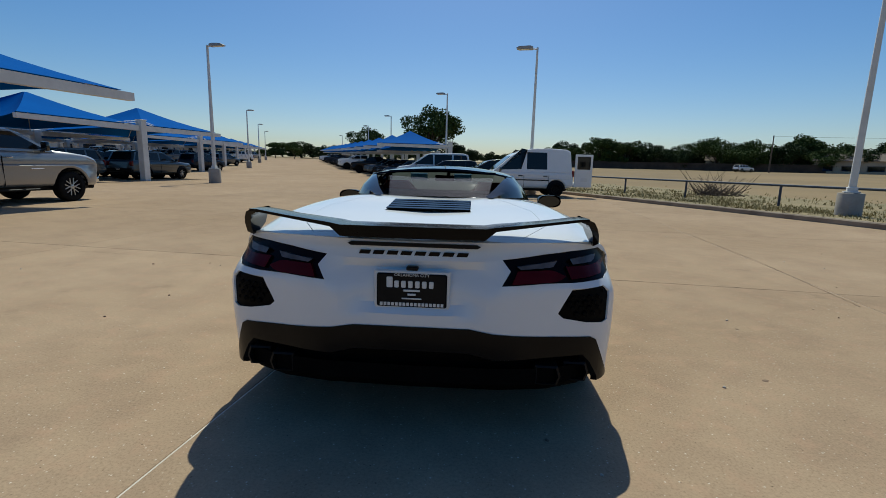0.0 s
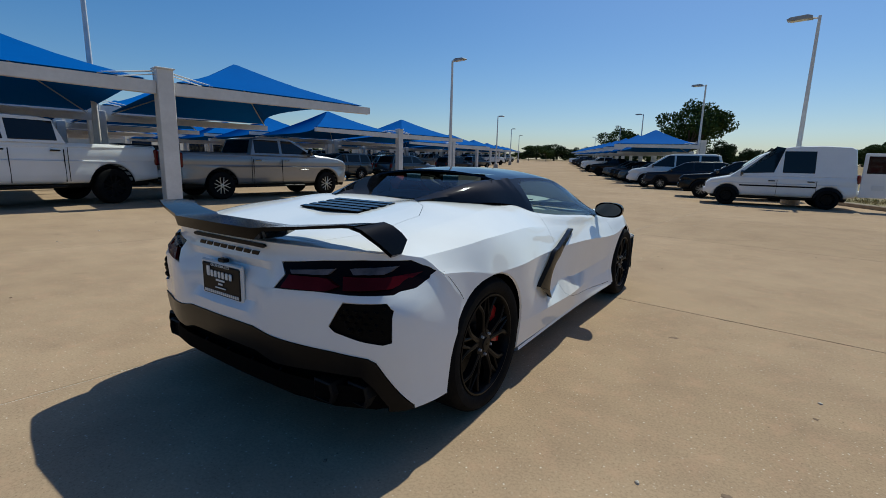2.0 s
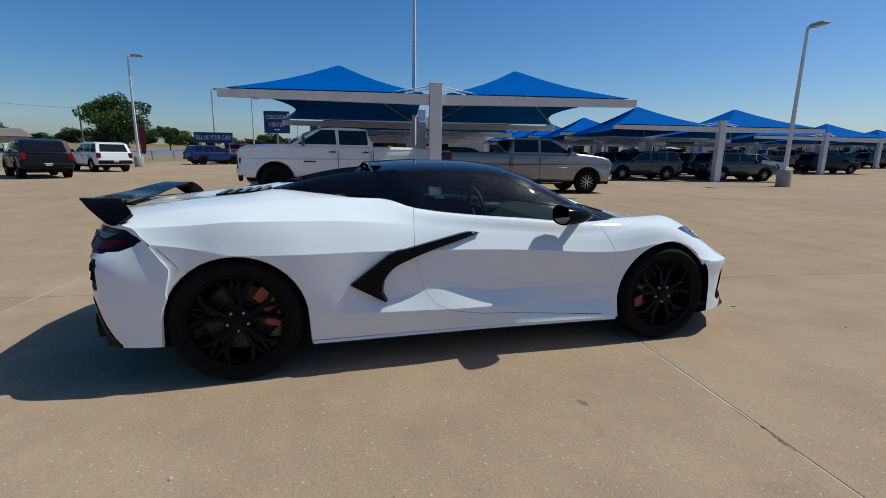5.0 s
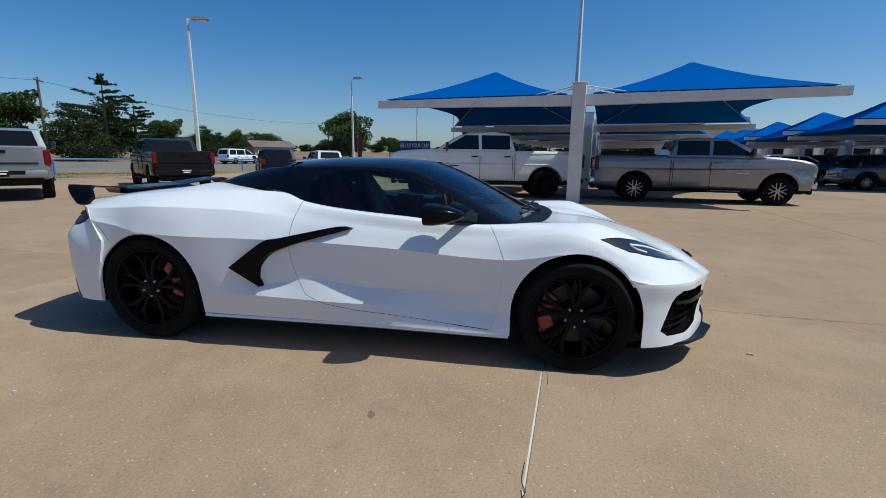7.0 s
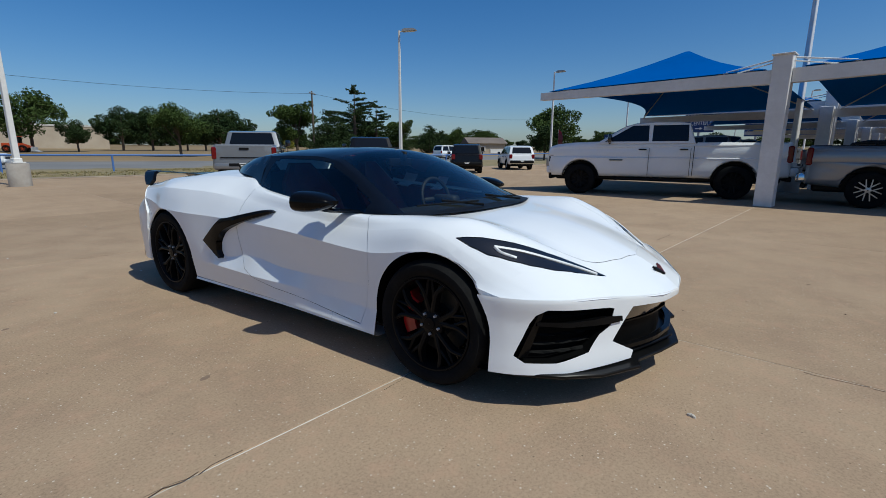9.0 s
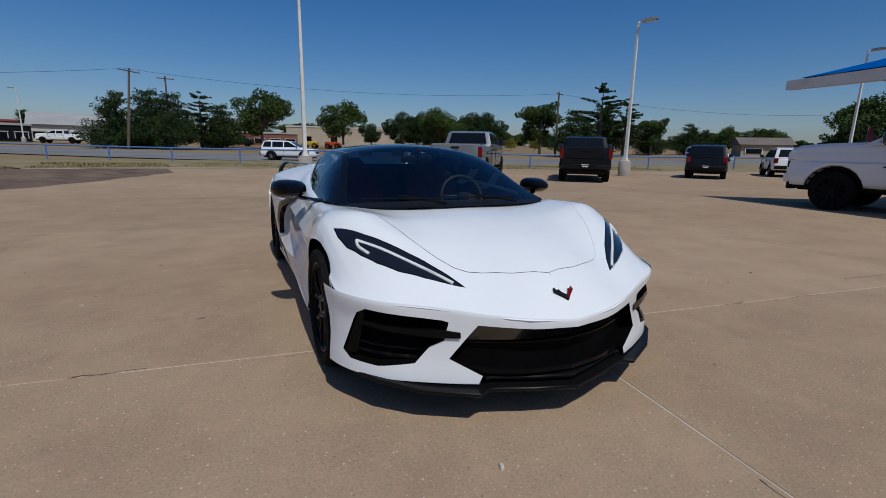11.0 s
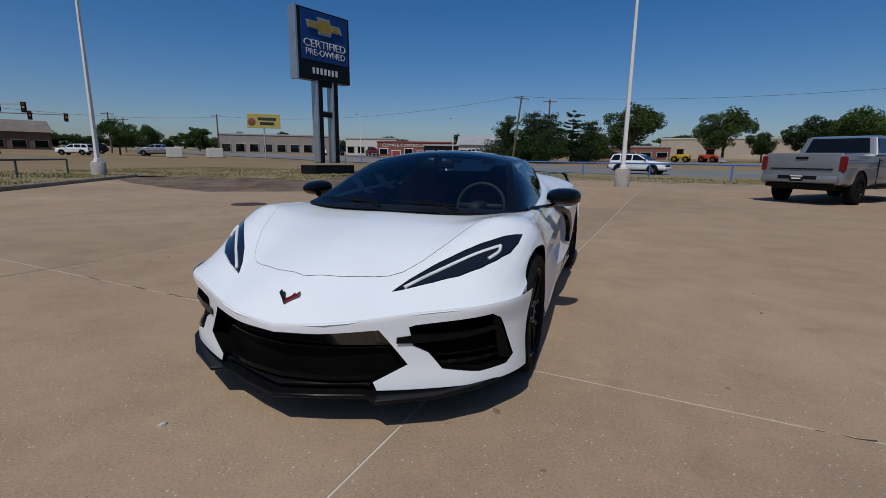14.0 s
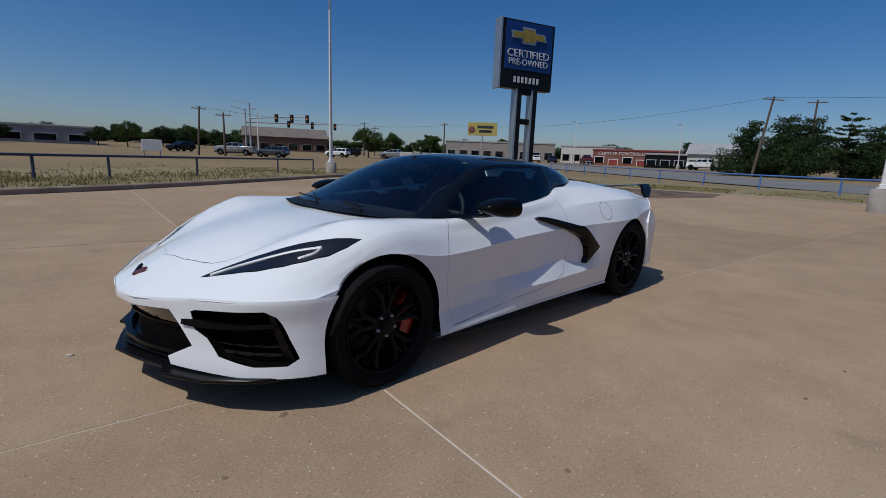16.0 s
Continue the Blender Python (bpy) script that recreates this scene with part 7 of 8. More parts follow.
for i, sx in enumerate((1, -1)):
    for k in range(6):
        z = 0.535 + 0.026 * k
        for j in range(6):
            x = 0.66 + 0.038 * j + 0.019 * (k % 2)
            if inside((x, z), inset(REAR_VENT, 0.022)):
                bm = bmesh.new()
                rod(bm, (sx * x, tail_y(x, z) + 0.018, z), (sx * x, tail_y(x, z) + 0.005, z), 0.015, 0.010, 6)
                link("honeycomb_cell", bm, MESH_BLACK, RV[i])


# ---- greenhouse ----
ZC = line((0.78, 1.19), (1.15, 1.212), (1.42, 1.212), (1.69, 1.192), (1.87, 1.138), (2.08, 1.045), (2.3, 0.935), (2.52, 0.832))
XE = line((0.78, 0.525), (0.95, 0.548), (1.2, 0.548), (1.5, 0.553), (1.7, 0.572), (1.9, 0.612), (2.1, 0.657), (2.3, 0.702), (2.52, 0.748))
ZE = line((0.78, 1.135), (0.95, 1.14), (1.15, 1.146), (1.42, 1.144), (1.69, 1.12), (1.87, 1.07), (2.08, 0.988), (2.3, 0.9), (2.52, 0.828))
KB = line((0.78, 0.02), (1.5, 0.04), (1.9, 0.14), (2.52, 0.30))
XB = line((0.9, 0.66), (1.01, 0.703), (1.33, 0.751), (1.68, 0.788), (2.17, 0.803), (2.36, 0.75))
ZB = line((0.9, 0.955), (1.01, 0.922), (1.33, 0.884), (1.68, 0.858), (2.17, 0.824), (2.36, 0.829))


def roof_point(s, f):
    """f runs from the middle line (0) to the roof rail (1)."""
    x = XE(s) * f
    z = ZE(s) + (ZC(s) - ZE(s)) * (1 - f * f) ** 0.8
    return (x, s - KB(s) * x * x, z)


def roof_sheet(s0, s1, n, f0, f1, k):
    bm = bmesh.new()
    sheet(bm, [[roof_point(s0 + (s1 - s0) * i / n, f0 + (f1 - f0) * j / k) for j in range(k + 1)] for i in range(n + 1)])
    return bm


keep("windscreen", panel(roof_sheet(2.50, 1.68, 16, 0, 0.93, 14), 0.0, 0.0, mirror=True), SCREEN, CAR, "dark raked windscreen")
both_sides("windscreen_pillar", panel(roof_sheet(2.52, 1.66, 16, 0.93, 1.0, 3), 0.0, 0.02), GLOSS_ROOF, CAR)
keep("windscreen_header", panel(roof_sheet(1.68, 1.60, 3, 0, 1.0, 16), 0.0, 0.012, mirror=True), GLOSS_ROOF, CAR)
keep("roof_panel", panel(roof_sheet(1.60, 0.79, 14, 0, 1.0, 16), 0.002, 0.015, mirror=True), GLOSS_ROOF, CAR, "gloss black folding hardtop")
keep("cowl", panel(roof_sheet(2.62, 2.50, 2, 0, 1.0, 16), 0.0, 0.02, mirror=True), M["satin_black"], CAR, "black cowl panel below the screen")


def side_point(s, f):
    """f from the roof rail (0) down to the belt (1)."""
    x0, y0, z0 = roof_point(s, 1.0)
    y = y0
    x1, z1 = XB(y), ZB(y)
    bulge = 0.016 * math.sin(math.pi * f)
    return (x0 + (x1 - x0) * f + bulge, y, z0 + (z1 - z0) * f)


sg = bmesh.new()
S0, S1, NS, NF = 2.50, 0.92, 40, 14
sheet(sg, [[side_point(S0 + (S1 - S0) * i / NS, j / NF) for j in range(NF + 1)] for i in range(NS + 1)])


def glazed(f):
    c = f.calc_center_median()
    x0, y0, z0 = 0, c.y, None
    top = np.interp(c.y, [0.92, 1.15, 1.42, 1.66, 1.82, 1.99, 2.18, 2.36], [1.14, 1.146, 1.144, 1.12, 1.07, 0.988, 0.9, 0.83])
    return 1.035 < c.y < 2.14 and ZB(c.y) + 0.006 < c.z < top - 0.024


glass_bm = taken(sg, [f for f in sg.faces if glazed(f)])
both_sides("side_window", panel(glass_bm, 0.0, 0.0), SIDE_GLASS, CAR, "dark tinted side window")
both_sides("window_frame", panel(sg, 0.0, 0.012), GLOSS_ROOF, CAR)

# buttresses behind the roof
RIDGE = [(0.548, 0.93, 1.141), (0.527, 0.80, 1.136), (0.492, 0.65, 1.122), (0.455, 0.5, 1.098), (0.405, 0.32, 1.058), (0.348, 0.17, 1.020)]
FOOT = [(0.70, 0.985, 0.925), (0.645, 0.85, 0.975), (0.60, 0.65, 0.998), (0.545, 0.5, 1.004), (0.455, 0.32, 1.014), (0.352, 0.165, 1.014)]
NOOK = [(0.42, 0.86, 1.02), (0.405, 0.78, 1.01), (0.385, 0.65, 1.0), (0.365, 0.5, 1.0), (0.35, 0.32, 1.012), (0.345, 0.17, 1.014)]
r1, r2, r3 = catmull(RIDGE, 4), catmull(FOOT, 4), catmull(NOOK, 4)
bm = bmesh.new()
sheet(bm, [[tuple(p) for p in r2], [tuple(p.lerp(q, 0.5) + Vector((0.014, 0, 0.006))) for p, q in zip(r2, r1)], [tuple(p) for p in r1], [tuple(p + Vector((-0.03 * min(1, i / 3), 0, 0.006))) for i, p in enumerate(r1)], [tuple(p.lerp(q, 0.5)) for p, q in zip(r1, r3)], [tuple(p) for p in r3]])
both_sides("buttress", panel(bm, 0.0, 0.0), GLOSS_ROOF, CAR, "gloss black tonneau buttress", 34)
bm = bmesh.new()
sheet(bm, [[(x * w, y, z) for x in (-1, -0.5, 0, 0.5, 1)] for w, y, z in ((0.40, 0.84, 1.168), (0.37, 0.66, 1.085), (0.345, 0.50, 1.0))])
link("rear_window", bm, see_through("rear_glass", (0.62, 0.68, 0.64), 1.5), CAR, "small upright rear window")
bm = bmesh.new()
sheet(bm, [[(x * w, y, z + 0.012 * (1 - abs(x))) for x in (-1, -0.5, 0, 0.5, 1)] for w, y, z in ((0.53, 0.79, 1.168), (0.41, 0.85, 1.172), (0.40, 0.86, 1.15))])
link("rear_header", bm, GLOSS_ROOF, CAR, smooth=40)

# ---- rear deck vent and wing ----
bm = bmesh.new()
sheet(bm, [[(x * w, y, z + 0.004 * (1 - x * x)) for x in (-1, -0.6, -0.2, 0.2, 0.6, 1)] for w, y, z in ((0.245, 0.125, 0.992), (0.25, -0.03, 0.978), (0.238, -0.20, 0.964))])
VENT = link("deck_vent", bm, LINER, CAR, "black louvred engine vent", 40)
for k in range(5):
    y, z = -0.175 + 0.066 * k, 0.968 + 0.0062 * k
    bm = bmesh.new()
    prism(bm, [(y - 0.018, z + 0.002), (y + 0.022, z + 0.006), (y + 0.022, z + 0.012), (y - 0.018, z + 0.008)], -0.232, 0.232, "x")
    link("slat", bm, CARBON, VENT)
WINGSEC = [(0.0, -0.66, -0.87, 0.958, 0.052), (0.30, -0.655, -0.865, 0.958, 0.05), (0.345, -0.64, -0.85, 0.964, 0.016), (0.55, -0.62, -0.80, 0.983, 0.010), (0.70, -0.565, -0.75, 0.998, 0.010), (0.742, -0.55, -0.735, 0.998, 0.010)]
bm = bmesh.new()
for sx in (1, -1):
    rows = []
    for x, le, te, zt, th in WINGSEC:
        rows.append([(sx * x, le, zt - 0.006), (sx * x, (le * 2 + te) / 3, zt), (sx * x, te, zt + 0.003), (sx * x, te, zt - th * 0.9), (sx * x, (le * 2 + te) / 3, zt - th), (sx * x, le, zt - 0.011)])
    vs = sheet(bm, rows, close=True)
bmesh.ops.remove_doubles(bm, verts=bm.verts, dist=1e-4)
WING = link("rear_wing", bm, CARBON, CAR, "gloss black high rear wing", 35)
for sx in (1, -1):
    bm = bmesh.new()
    rows = []
    for x, le, te, z in ((0.735, -0.552, -0.737, 0.999), (0.768, -0.535, -0.715, 0.985), (0.79, -0.505, -0.685, 0.955), (0.806, -0.49, -0.655, 0.925), (0.822, -0.555, -0.615, 0.878)):
        rows.append([(sx * x, le, z), (sx * x, te, z), (sx * (x - 0.022), te + 0.01, z - 0.014), (sx * (x - 0.022), le, z - 0.014)])
    vs = sheet(bm, rows, close=True)
    bm.faces.new(vs[-1])
    link("end_plate", bm, CARBON, WING, smooth=35)
# dark slot and letter bars
bm = bmesh.new()
prism(bm, [(-0.27, 0.866), (0.27, 0.866), (0.285, 0.874), (0.27, 0.882), (-0.27, 0.882), (-0.285, 0.874)], -0.812, -0.80, "y")
link("brake_light", bm, M["satin_black"], CAR, "thin dark high-level brake light")
for k in range(8):
    bm = bmesh.new()
    x = -0.21 + 0.06 * k
    prism(bm, [(x - 0.027, 0.829), (x + 0.019, 0.829), (x + 0.026, 0.846), (x - 0.019, 0.846)], tail_y(abs(x), 0.838) - 0.005, tail_y(abs(x), 0.838) + 0.004, "y")
    link("letter_bar", bm, CARBON, CAR)
# plate in its recess
bm = bmesh.new()
box(bm, (0.325, 0.016, 0.172), (0, -0.842, 0.672), 0.006)
PLATE = link("plate_frame", bm, M["plate"], CAR, "silver-edged dealer plate frame with a black card")
bm = bmesh.new()
box(bm, (0.298, 0.006, 0.145), (0, -0.850, 0.672), 0.006)
link("plate_card", bm, M["satin_black"], PLATE)
for w, z, h in ((0.07, 0.672, 0.009), (0.035, 0.655, 0.009), (0.085, 0.637, 0.006)):
    bm = bmesh.new()
    box(bm, (w, 0.003, h), (0, -0.857, z), 0.001)
    link("text_bar", bm, M["plate"], PLATE)
for k in range(7):
    bm = bmesh.new()
    hh = 0.046 if k == 0 else 0.03
    box(bm, (0.026 if k == 0 else 0.019, 0.003, hh), (-0.094 + 0.0295 * k, -0.857, 0.684 + hh / 2), 0.003)
    box(bm, (0.010, 0.004, hh * 0.5), (-0.090 + 0.0295 * k, -0.8575, 0.684 + hh / 2), 0.001)
    link("text_bar", bm, M["plate"], PLATE)
for k in range(17):
    bm = bmesh.new()
    box(bm, (0.0115, 0.002, 0.014), (-0.13 + 0.01625 * k, -0.8545, 0.611), 0.0)
    link("text_bar", bm, M["plate"], PLATE)
writing("lettering", "OKLAHOMA CITY", 0.018, M["plate"], PLATE, pose(0, -0.8545, 0.738), 0.0008, 1.0, width=0.15)
bm = bmesh.new()
box(bm, (0.05, 0.03, 0.018), (0, -0.835, 0.775), 0.004)
link("plate_lamp", bm, M["satin_black"], CAR)

# lower tail and exhaust
bm = bmesh.new()
for sx in (1, -1):
    rows = []
    for x, y in ((0.0, -0.83), (0.4, -0.82), (0.62, -0.78), (0.78, -0.70), (0.85, -0.60)):
        rows.append([(sx * x, y, 0.33), (sx * x, y + 0.0, 0.26), (sx * x * 0.98, y + 0.05, 0.215), (sx * x * 0.95, y + 0.4, 0.17)])
    sheet(bm, rows)
link("lower_valance", bm, LINER, CAR, smooth=35)
for x in (-0.3, -0.1, 0.1, 0.3):
    bm = bmesh.new()
    prism(bm, [(-0.76, 0.32), (-0.80, 0.29), (-0.78, 0.225), (-0.5, 0.2), (-0.5, 0.32)], x - 0.008, x + 0.008, "x")
    link("diffuser_fin", bm, M["satin_black"], CAR)
for sx in (1, -1):
    for x in (0.60, 0.735):
        bm = bmesh.new()
        o = [(-0.055, -0.04), (0.045, -0.04), (0.06, 0.0), (0.045, 0.042), (-0.055, 0.042)]
        y = -0.735 + (0.06 if x > 0.62 else 0)
        a = [(sx * (x + u), y - 0.055, 0.30 + v) for u, v in o]
        b = [(sx * (x + u * 0.82), y - 0.06, 0.30 + v * 0.82) for u, v in o]
        c = [(sx * (x + u * 0.78), y + 0.12, 0.30 + v * 0.78) for u, v in o]
        d = [(sx * (x + u), y + 0.12, 0.30 + v) for u, v in o]
        sheet(bm, [d, a, b, c], close=True)
        link("exhaust_tip", bm, M["satin_black"], CAR, "black exhaust tip in the bumper", 30)

# ---- side blades, mirrors, seams ----
BLADE = [(1.385, 0.785), (1.30, 0.792), (1.10, 0.752), (0.93, 0.715), (0.85, 0.70), (0.76, 0.64), (0.60, 0.52), (0.80, 0.408), (0.775, 0.462), (0.782, 0.522), (0.845, 0.602), (0.955, 0.655), (1.13, 0.712), (1.34, 0.769)]
for sx in (1, -1):
    bm = bmesh.new()
    up, lo = BLADE[:7], [BLADE[0]] + BLADE[:6:-1]
    a, b = catmull([(*p, 0) for p in up], 4), catmull([(*p, 0) for p in lo[:7]], 4)
    n = min(len(a), len(b))
    rows = []

    def out_x(y, z):
        return float(np.interp(y, [0.55, 0.75, 0.95, 1.2, 1.4], [0.962, 0.962, 0.95, 0.92, 0.882])) - 0.10 * max(0.0, z - 0.66)

    for i in range(n):
        p, q = a[i], b[i]
        pm = (p + q) / 2
        rows.append([(sx * (out_x(p[0], p[1]) - 0.03), p[0], p[1]), (sx * out_x(p[0], p[1]), p[0], p[1]), (sx * (out_x(pm[0], pm[1]) + 0.006), pm[0], pm[1]), (sx * (out_x(q[0], q[1]) - 0.004), q[0], q[1]), (sx * (out_x(q[0], q[1]) - 0.09), q[0] + 0.04, q[1])])
    sheet(bm, rows)
    vs = [bm.verts.new((sx * (out_x(*p) + d), *p)) for p, d in ((BLADE[6], 0), (BLADE[7], 0.004), (BLADE[8], -0.004), (BLADE[9], -0.004))]
    bm.faces.new(vs)
    vs2 = [bm.verts.new((sx * (out_x(*p) - 0.09), p[0] + 0.04, p[1])) for p in BLADE[7:10]]
    bm.faces.new((vs[1], vs2[0], vs2[1], vs[2]))
    bm.faces.new((vs[2], vs2[1], vs2[2], vs[3]))
    bmesh.ops.remove_doubles(bm, verts=bm.verts, dist=1e-3)
    link("side_blade", bm, CARBON, CAR, "gloss black boomerang intake blade", 30)
    # mirror
    bm = bmesh.new()
    rows = []
    for y, w, h in ((2.085, 0.035, 0.012), (2.05, 0.068, 0.030), (1.99, 0.098, 0.049), (1.92, 0.112, 0.060), (1.868, 0.108, 0.060)):
        rows.append([(sx * (0.985 + w * math.copysign(abs(math.cos(t)) ** 0.75, math.cos(t)) + 0.10 * (1.9 - y)), y, 0.897 + h * math.copysign(abs(math.sin(t)) ** 0.75, math.sin(t))) for t in (math.tau * k / 20 for k in range(20))])
    vs = sheet(bm, rows, close=True)
    bm.faces.new(vs[0])
    MIR = link("mirror", bm, CARBON, CAR, "gloss black door mirror", 50)
    bm = bmesh.new()
    pts = [(sx * (0.985 + 0.1 * math.cos(t)), 1.872, 0.897 + 0.053 * math.sin(t)) for t in (math.tau * k / 20 for k in range(20))]
    bm.faces.new([bm.verts.new(p) for p in pts])
    link("mirror_glass", bm, M["mirror"], MIR)
    bm = bmesh.new()
    rows = []
    for x, y, z, w, h in ((0.79, 2.09, 0.832, 0.055, 0.012), (0.85, 2.055, 0.838, 0.04, 0.011), (0.92, 2.0, 0.846, 0.035, 0.014), (0.96, 1.95, 0.862, 0.035, 0.02)):
        rows.append([(sx * x, y + w, z), (sx * x, y, z + h), (sx * x, y - w, z), (sx * x, y, z - h)])
    sheet(bm, rows, close=True)
    link("mirror_arm", bm, CARBON, MIR, smooth=50)
    # side skirt edge
    bm = bmesh.new()
    rows = []
    for k in range(15):
        y = 0.39 + 1.96 * k / 14
        xo = BODY_LINES[0][0](y)
        rows.append([(sx * (xo + 0.045), y, 0.198), (sx * (xo + 0.05), y, 0.182), (sx * (xo + 0.02), y, 0.166), (sx * (xo - 0.12), y, 0.160)])
    sheet(bm, rows)
    link("side_skirt", bm, WHITE_PAINT, CAR, smooth=35)


def on_lamp(*xy):
    return [(x, y, LAMP_TREE.ray_cast(Vector((x, y, 2.0)), Vector((0, 0, -1)))[0].z) for x, y in xy]


loop_part("light_strip", on_lamp((0.462, 3.395), (0.525, 3.325), (0.60, 3.245), (0.71, 3.118), (0.80, 3.008)), 0.0085, M["plate"], HEADLAMPS, "white light strip")
loop_part("light_strip", on_lamp((0.800, 3.01), (0.800, 3.04), (0.785, 3.075), (0.765, 3.11)), 0.0085, M["plate"], HEADLAMPS, "white light strip")
# front badge: two plain crossed flags laid on the nose
for sx, mat in ((1, M["satin_black"]), (-1, M["red_lens"])):
    bm = bmesh.new()
    o = [(0.0, 0.0), (0.014, 0.02), (0.05, 0.062), (0.047, 0.086), (0.036, 0.066), (0.027, 0.074), (0.017, 0.05), (0.0, 0.034)]
    up, nn = Vector((0, -0.66, 0.5)), Vector((0, 0.6, 0.80))
    lo = [bm.verts.new(Vector((sx * a, 3.622, 0.529)) + up * b - nn * 0.004) for a, b in o]
    hi = [bm.verts.new(Vector((sx * a, 3.622, 0.529)) + up * b + nn * 0.008) for a, b in o]
    bm.faces.new(hi)
    for i in range(8):
        bm.faces.new((lo[i], lo[(i + 1) % 8], hi[(i + 1) % 8], hi[i]))
    link("badge", bm, mat, CAR, "small flag badge on the nose")
# ---- inside and underneath ----
def black_tub():
    bm = bmesh.new()
    box(bm, (1.70, 1.75, 0.45), (0, 1.36, 0.40), 0.03)
    box(bm, (1.16, 0.7, 0.42), (0, 0.02, 0.48), 0.03)
    box(bm, (1.16, 0.72, 0.36), (0, 2.72, 0.42), 0.03)
    box(bm, (1.3, 0.24, 0.3), (0, -0.56, 0.5), 0.03)
    box(bm, (0.95, 0.35, 0.16), (0, 3.28, 0.3), 0.03)
    return bm


link("underbody", black_tub(), LINER, CAR)
for sx in (1, -1):
    for cy, cz, r in ((WB, 0.335, 0.366), (0.005, 0.345, 0.374)):
        bm = bmesh.new()
        a = arc(cy, cz, r, -14, 194, 22)
        sheet(bm, [[(sx * 0.925, y, z) for y, z in a], [(sx * 0.60, y, z) for y, z in a]])
        bm.faces.new([bm.verts.new((sx * 0.60, y, z)) for y, z in a])
        link("wheel_liner", bm, LINER, CAR)
bm = bmesh.new()
prism(bm, [(2.42, 0.60), (2.46, 0.80), (2.3, 0.815), (2.0, 0.80), (1.9, 0.74), (1.95, 0.60)], -0.70, 0.70, "x")
link("dashboard", bm, DARK_TRIM, CAR)
bm = bmesh.new()
prism(bm, [(2.0, 0.60), (2.0, 0.74), (1.2, 0.66), (0.9, 0.72), (0.9, 0.58)], -0.11, 0.09, "x")
link("console", bm, DARK_TRIM, CAR)
bm = bmesh.new()
box(bm, (1.10, 0.06, 0.46), (0, 0.84, 0.80), 0.02)
link("bulkhead", bm, DARK_TRIM, CAR)
for sx in (1, -1):
    t = new("seat")
    t.parent = CAR
    t["label"] = "red leather bucket seat"
    bm = bmesh.new()
    rows = []
    for y, z, w, d in ((1.32, 0.60, 0.24, 0.07), (1.22, 0.70, 0.25, 0.07), (1.14, 0.84, 0.25, 0.065), (1.08, 0.95, 0.20, 0.06), (1.04, 1.04, 0.13, 0.05), (1.02, 1.09, 0.09, 0.04)):
        rows.append([(sx * 0.37 + w * a, y + d * b, z) for a, b in ((-1, 0.6), (-0.75, 1), (-0.35, 0.4), (0.35, 0.4), (0.75, 1), (1, 0.6), (0.9, -0.6), (-0.9, -0.6))])
    vs = sheet(bm, rows, close=True)
    bm.faces.new(vs[-1])
    link("backrest", bm, RED_LEATHER, t, smooth=50)
    bm = bmesh.new()
    box(bm, (0.5, 0.5, 0.14), (sx * 0.37, 1.52, 0.60), 0.05, seg=2)
    link("cushion", bm, RED_LEATHER, t, smooth=True)
    bm = bmesh.new()
    rows = [[side_point(s, 1.0) for s in (2.2, 1.9, 1.6, 1.3, 1.05)]]
    rows = [[(sx * (x - 0.02), y, z - 0.01) for x, y, z in rows[0]], [(sx * (x - 0.06), y, z - 0.02) for x, y, z in rows[0]], [(sx * (x - 0.08), y, 0.5) for x, y, z in rows[0]]]
    sheet(bm, rows)
    link("door_trim", bm, RED_LEATHER, CAR, "red leather door trim", 30)
bm = bmesh.new()
for k in range(28):
    a, b = math.tau * k / 28, math.tau * (k + 1) / 28
    rod(bm, (-0.37 + 0.18 * math.cos(a), 1.80 - 0.045 * math.sin(a), 0.80 + 0.165 * math.sin(a)), (-0.37 + 0.18 * math.cos(b), 1.80 - 0.045 * math.sin(b), 0.80 + 0.165 * math.sin(b)), 0.015, seg=8)
box(bm, (0.34, 0.04, 0.04), (-0.37, 1.80, 0.80), 0.01)
box(bm, (0.1, 0.22, 0.1), (-0.37, 1.9, 0.79), 0.02)
link("steering_wheel", bm, DARK_TRIM, CAR, "black steering wheel", 60)
bm = bmesh.new()
box(bm, (0.26, 0.03, 0.06), (0, 1.74, 1.10), 0.015, seg=2)
box(bm, (0.03, 0.06, 0.07), (0, 1.77, 1.145), 0.01)
link("rear_view_mirror", bm, M["satin_black"], CAR, smooth=True)
# two flat pale green boxes just inside the rear window
for x in (-0.17, 0.16):
    bm = bmesh.new()
    box(bm, (0.13, 0.004, 0.05), (x, 0.80, 1.13), 0.001)
    link("window_sticker", bm, material("patch_green", (0.45, 0.6, 0.55), 0.6), CAR, "flat pale green patch inside the rear window")
for sx, x0 in ((1, 0.1), (1, -0.42)):
    bm = bmesh.new()
    p = [roof_point(2.53, 0.0)]
    rod(bm, (x0, 2.53, 0.845), (x0 + 0.28, 2.40, 0.885), 0.008, 0.006, 6)
    rod(bm, (x0 + 0.02, 2.50, 0.868), (x0 + 0.52, 2.395, 0.872), 0.006, 0.005, 6)
    link("wiper", bm, M["satin_black"], CAR, "black windscreen wiper")


# ---- wheels ----
RIM_BLACK = varied("rim_gloss_black", (0.005, 0.005, 0.0055), (0.008, 0.008, 0.008), 6.0, 0.3, spec=0.1)
CALIPER = varied("red_caliper", (0.34, 0.010, 0.010), (0.27, 0.009, 0.008), 8.0, 0.35, coat=0.5)
DISC = varied("brake_disc", (0.05, 0.05, 0.05), (0.035, 0.035, 0.033), 14.0, 0.45, 0.8)


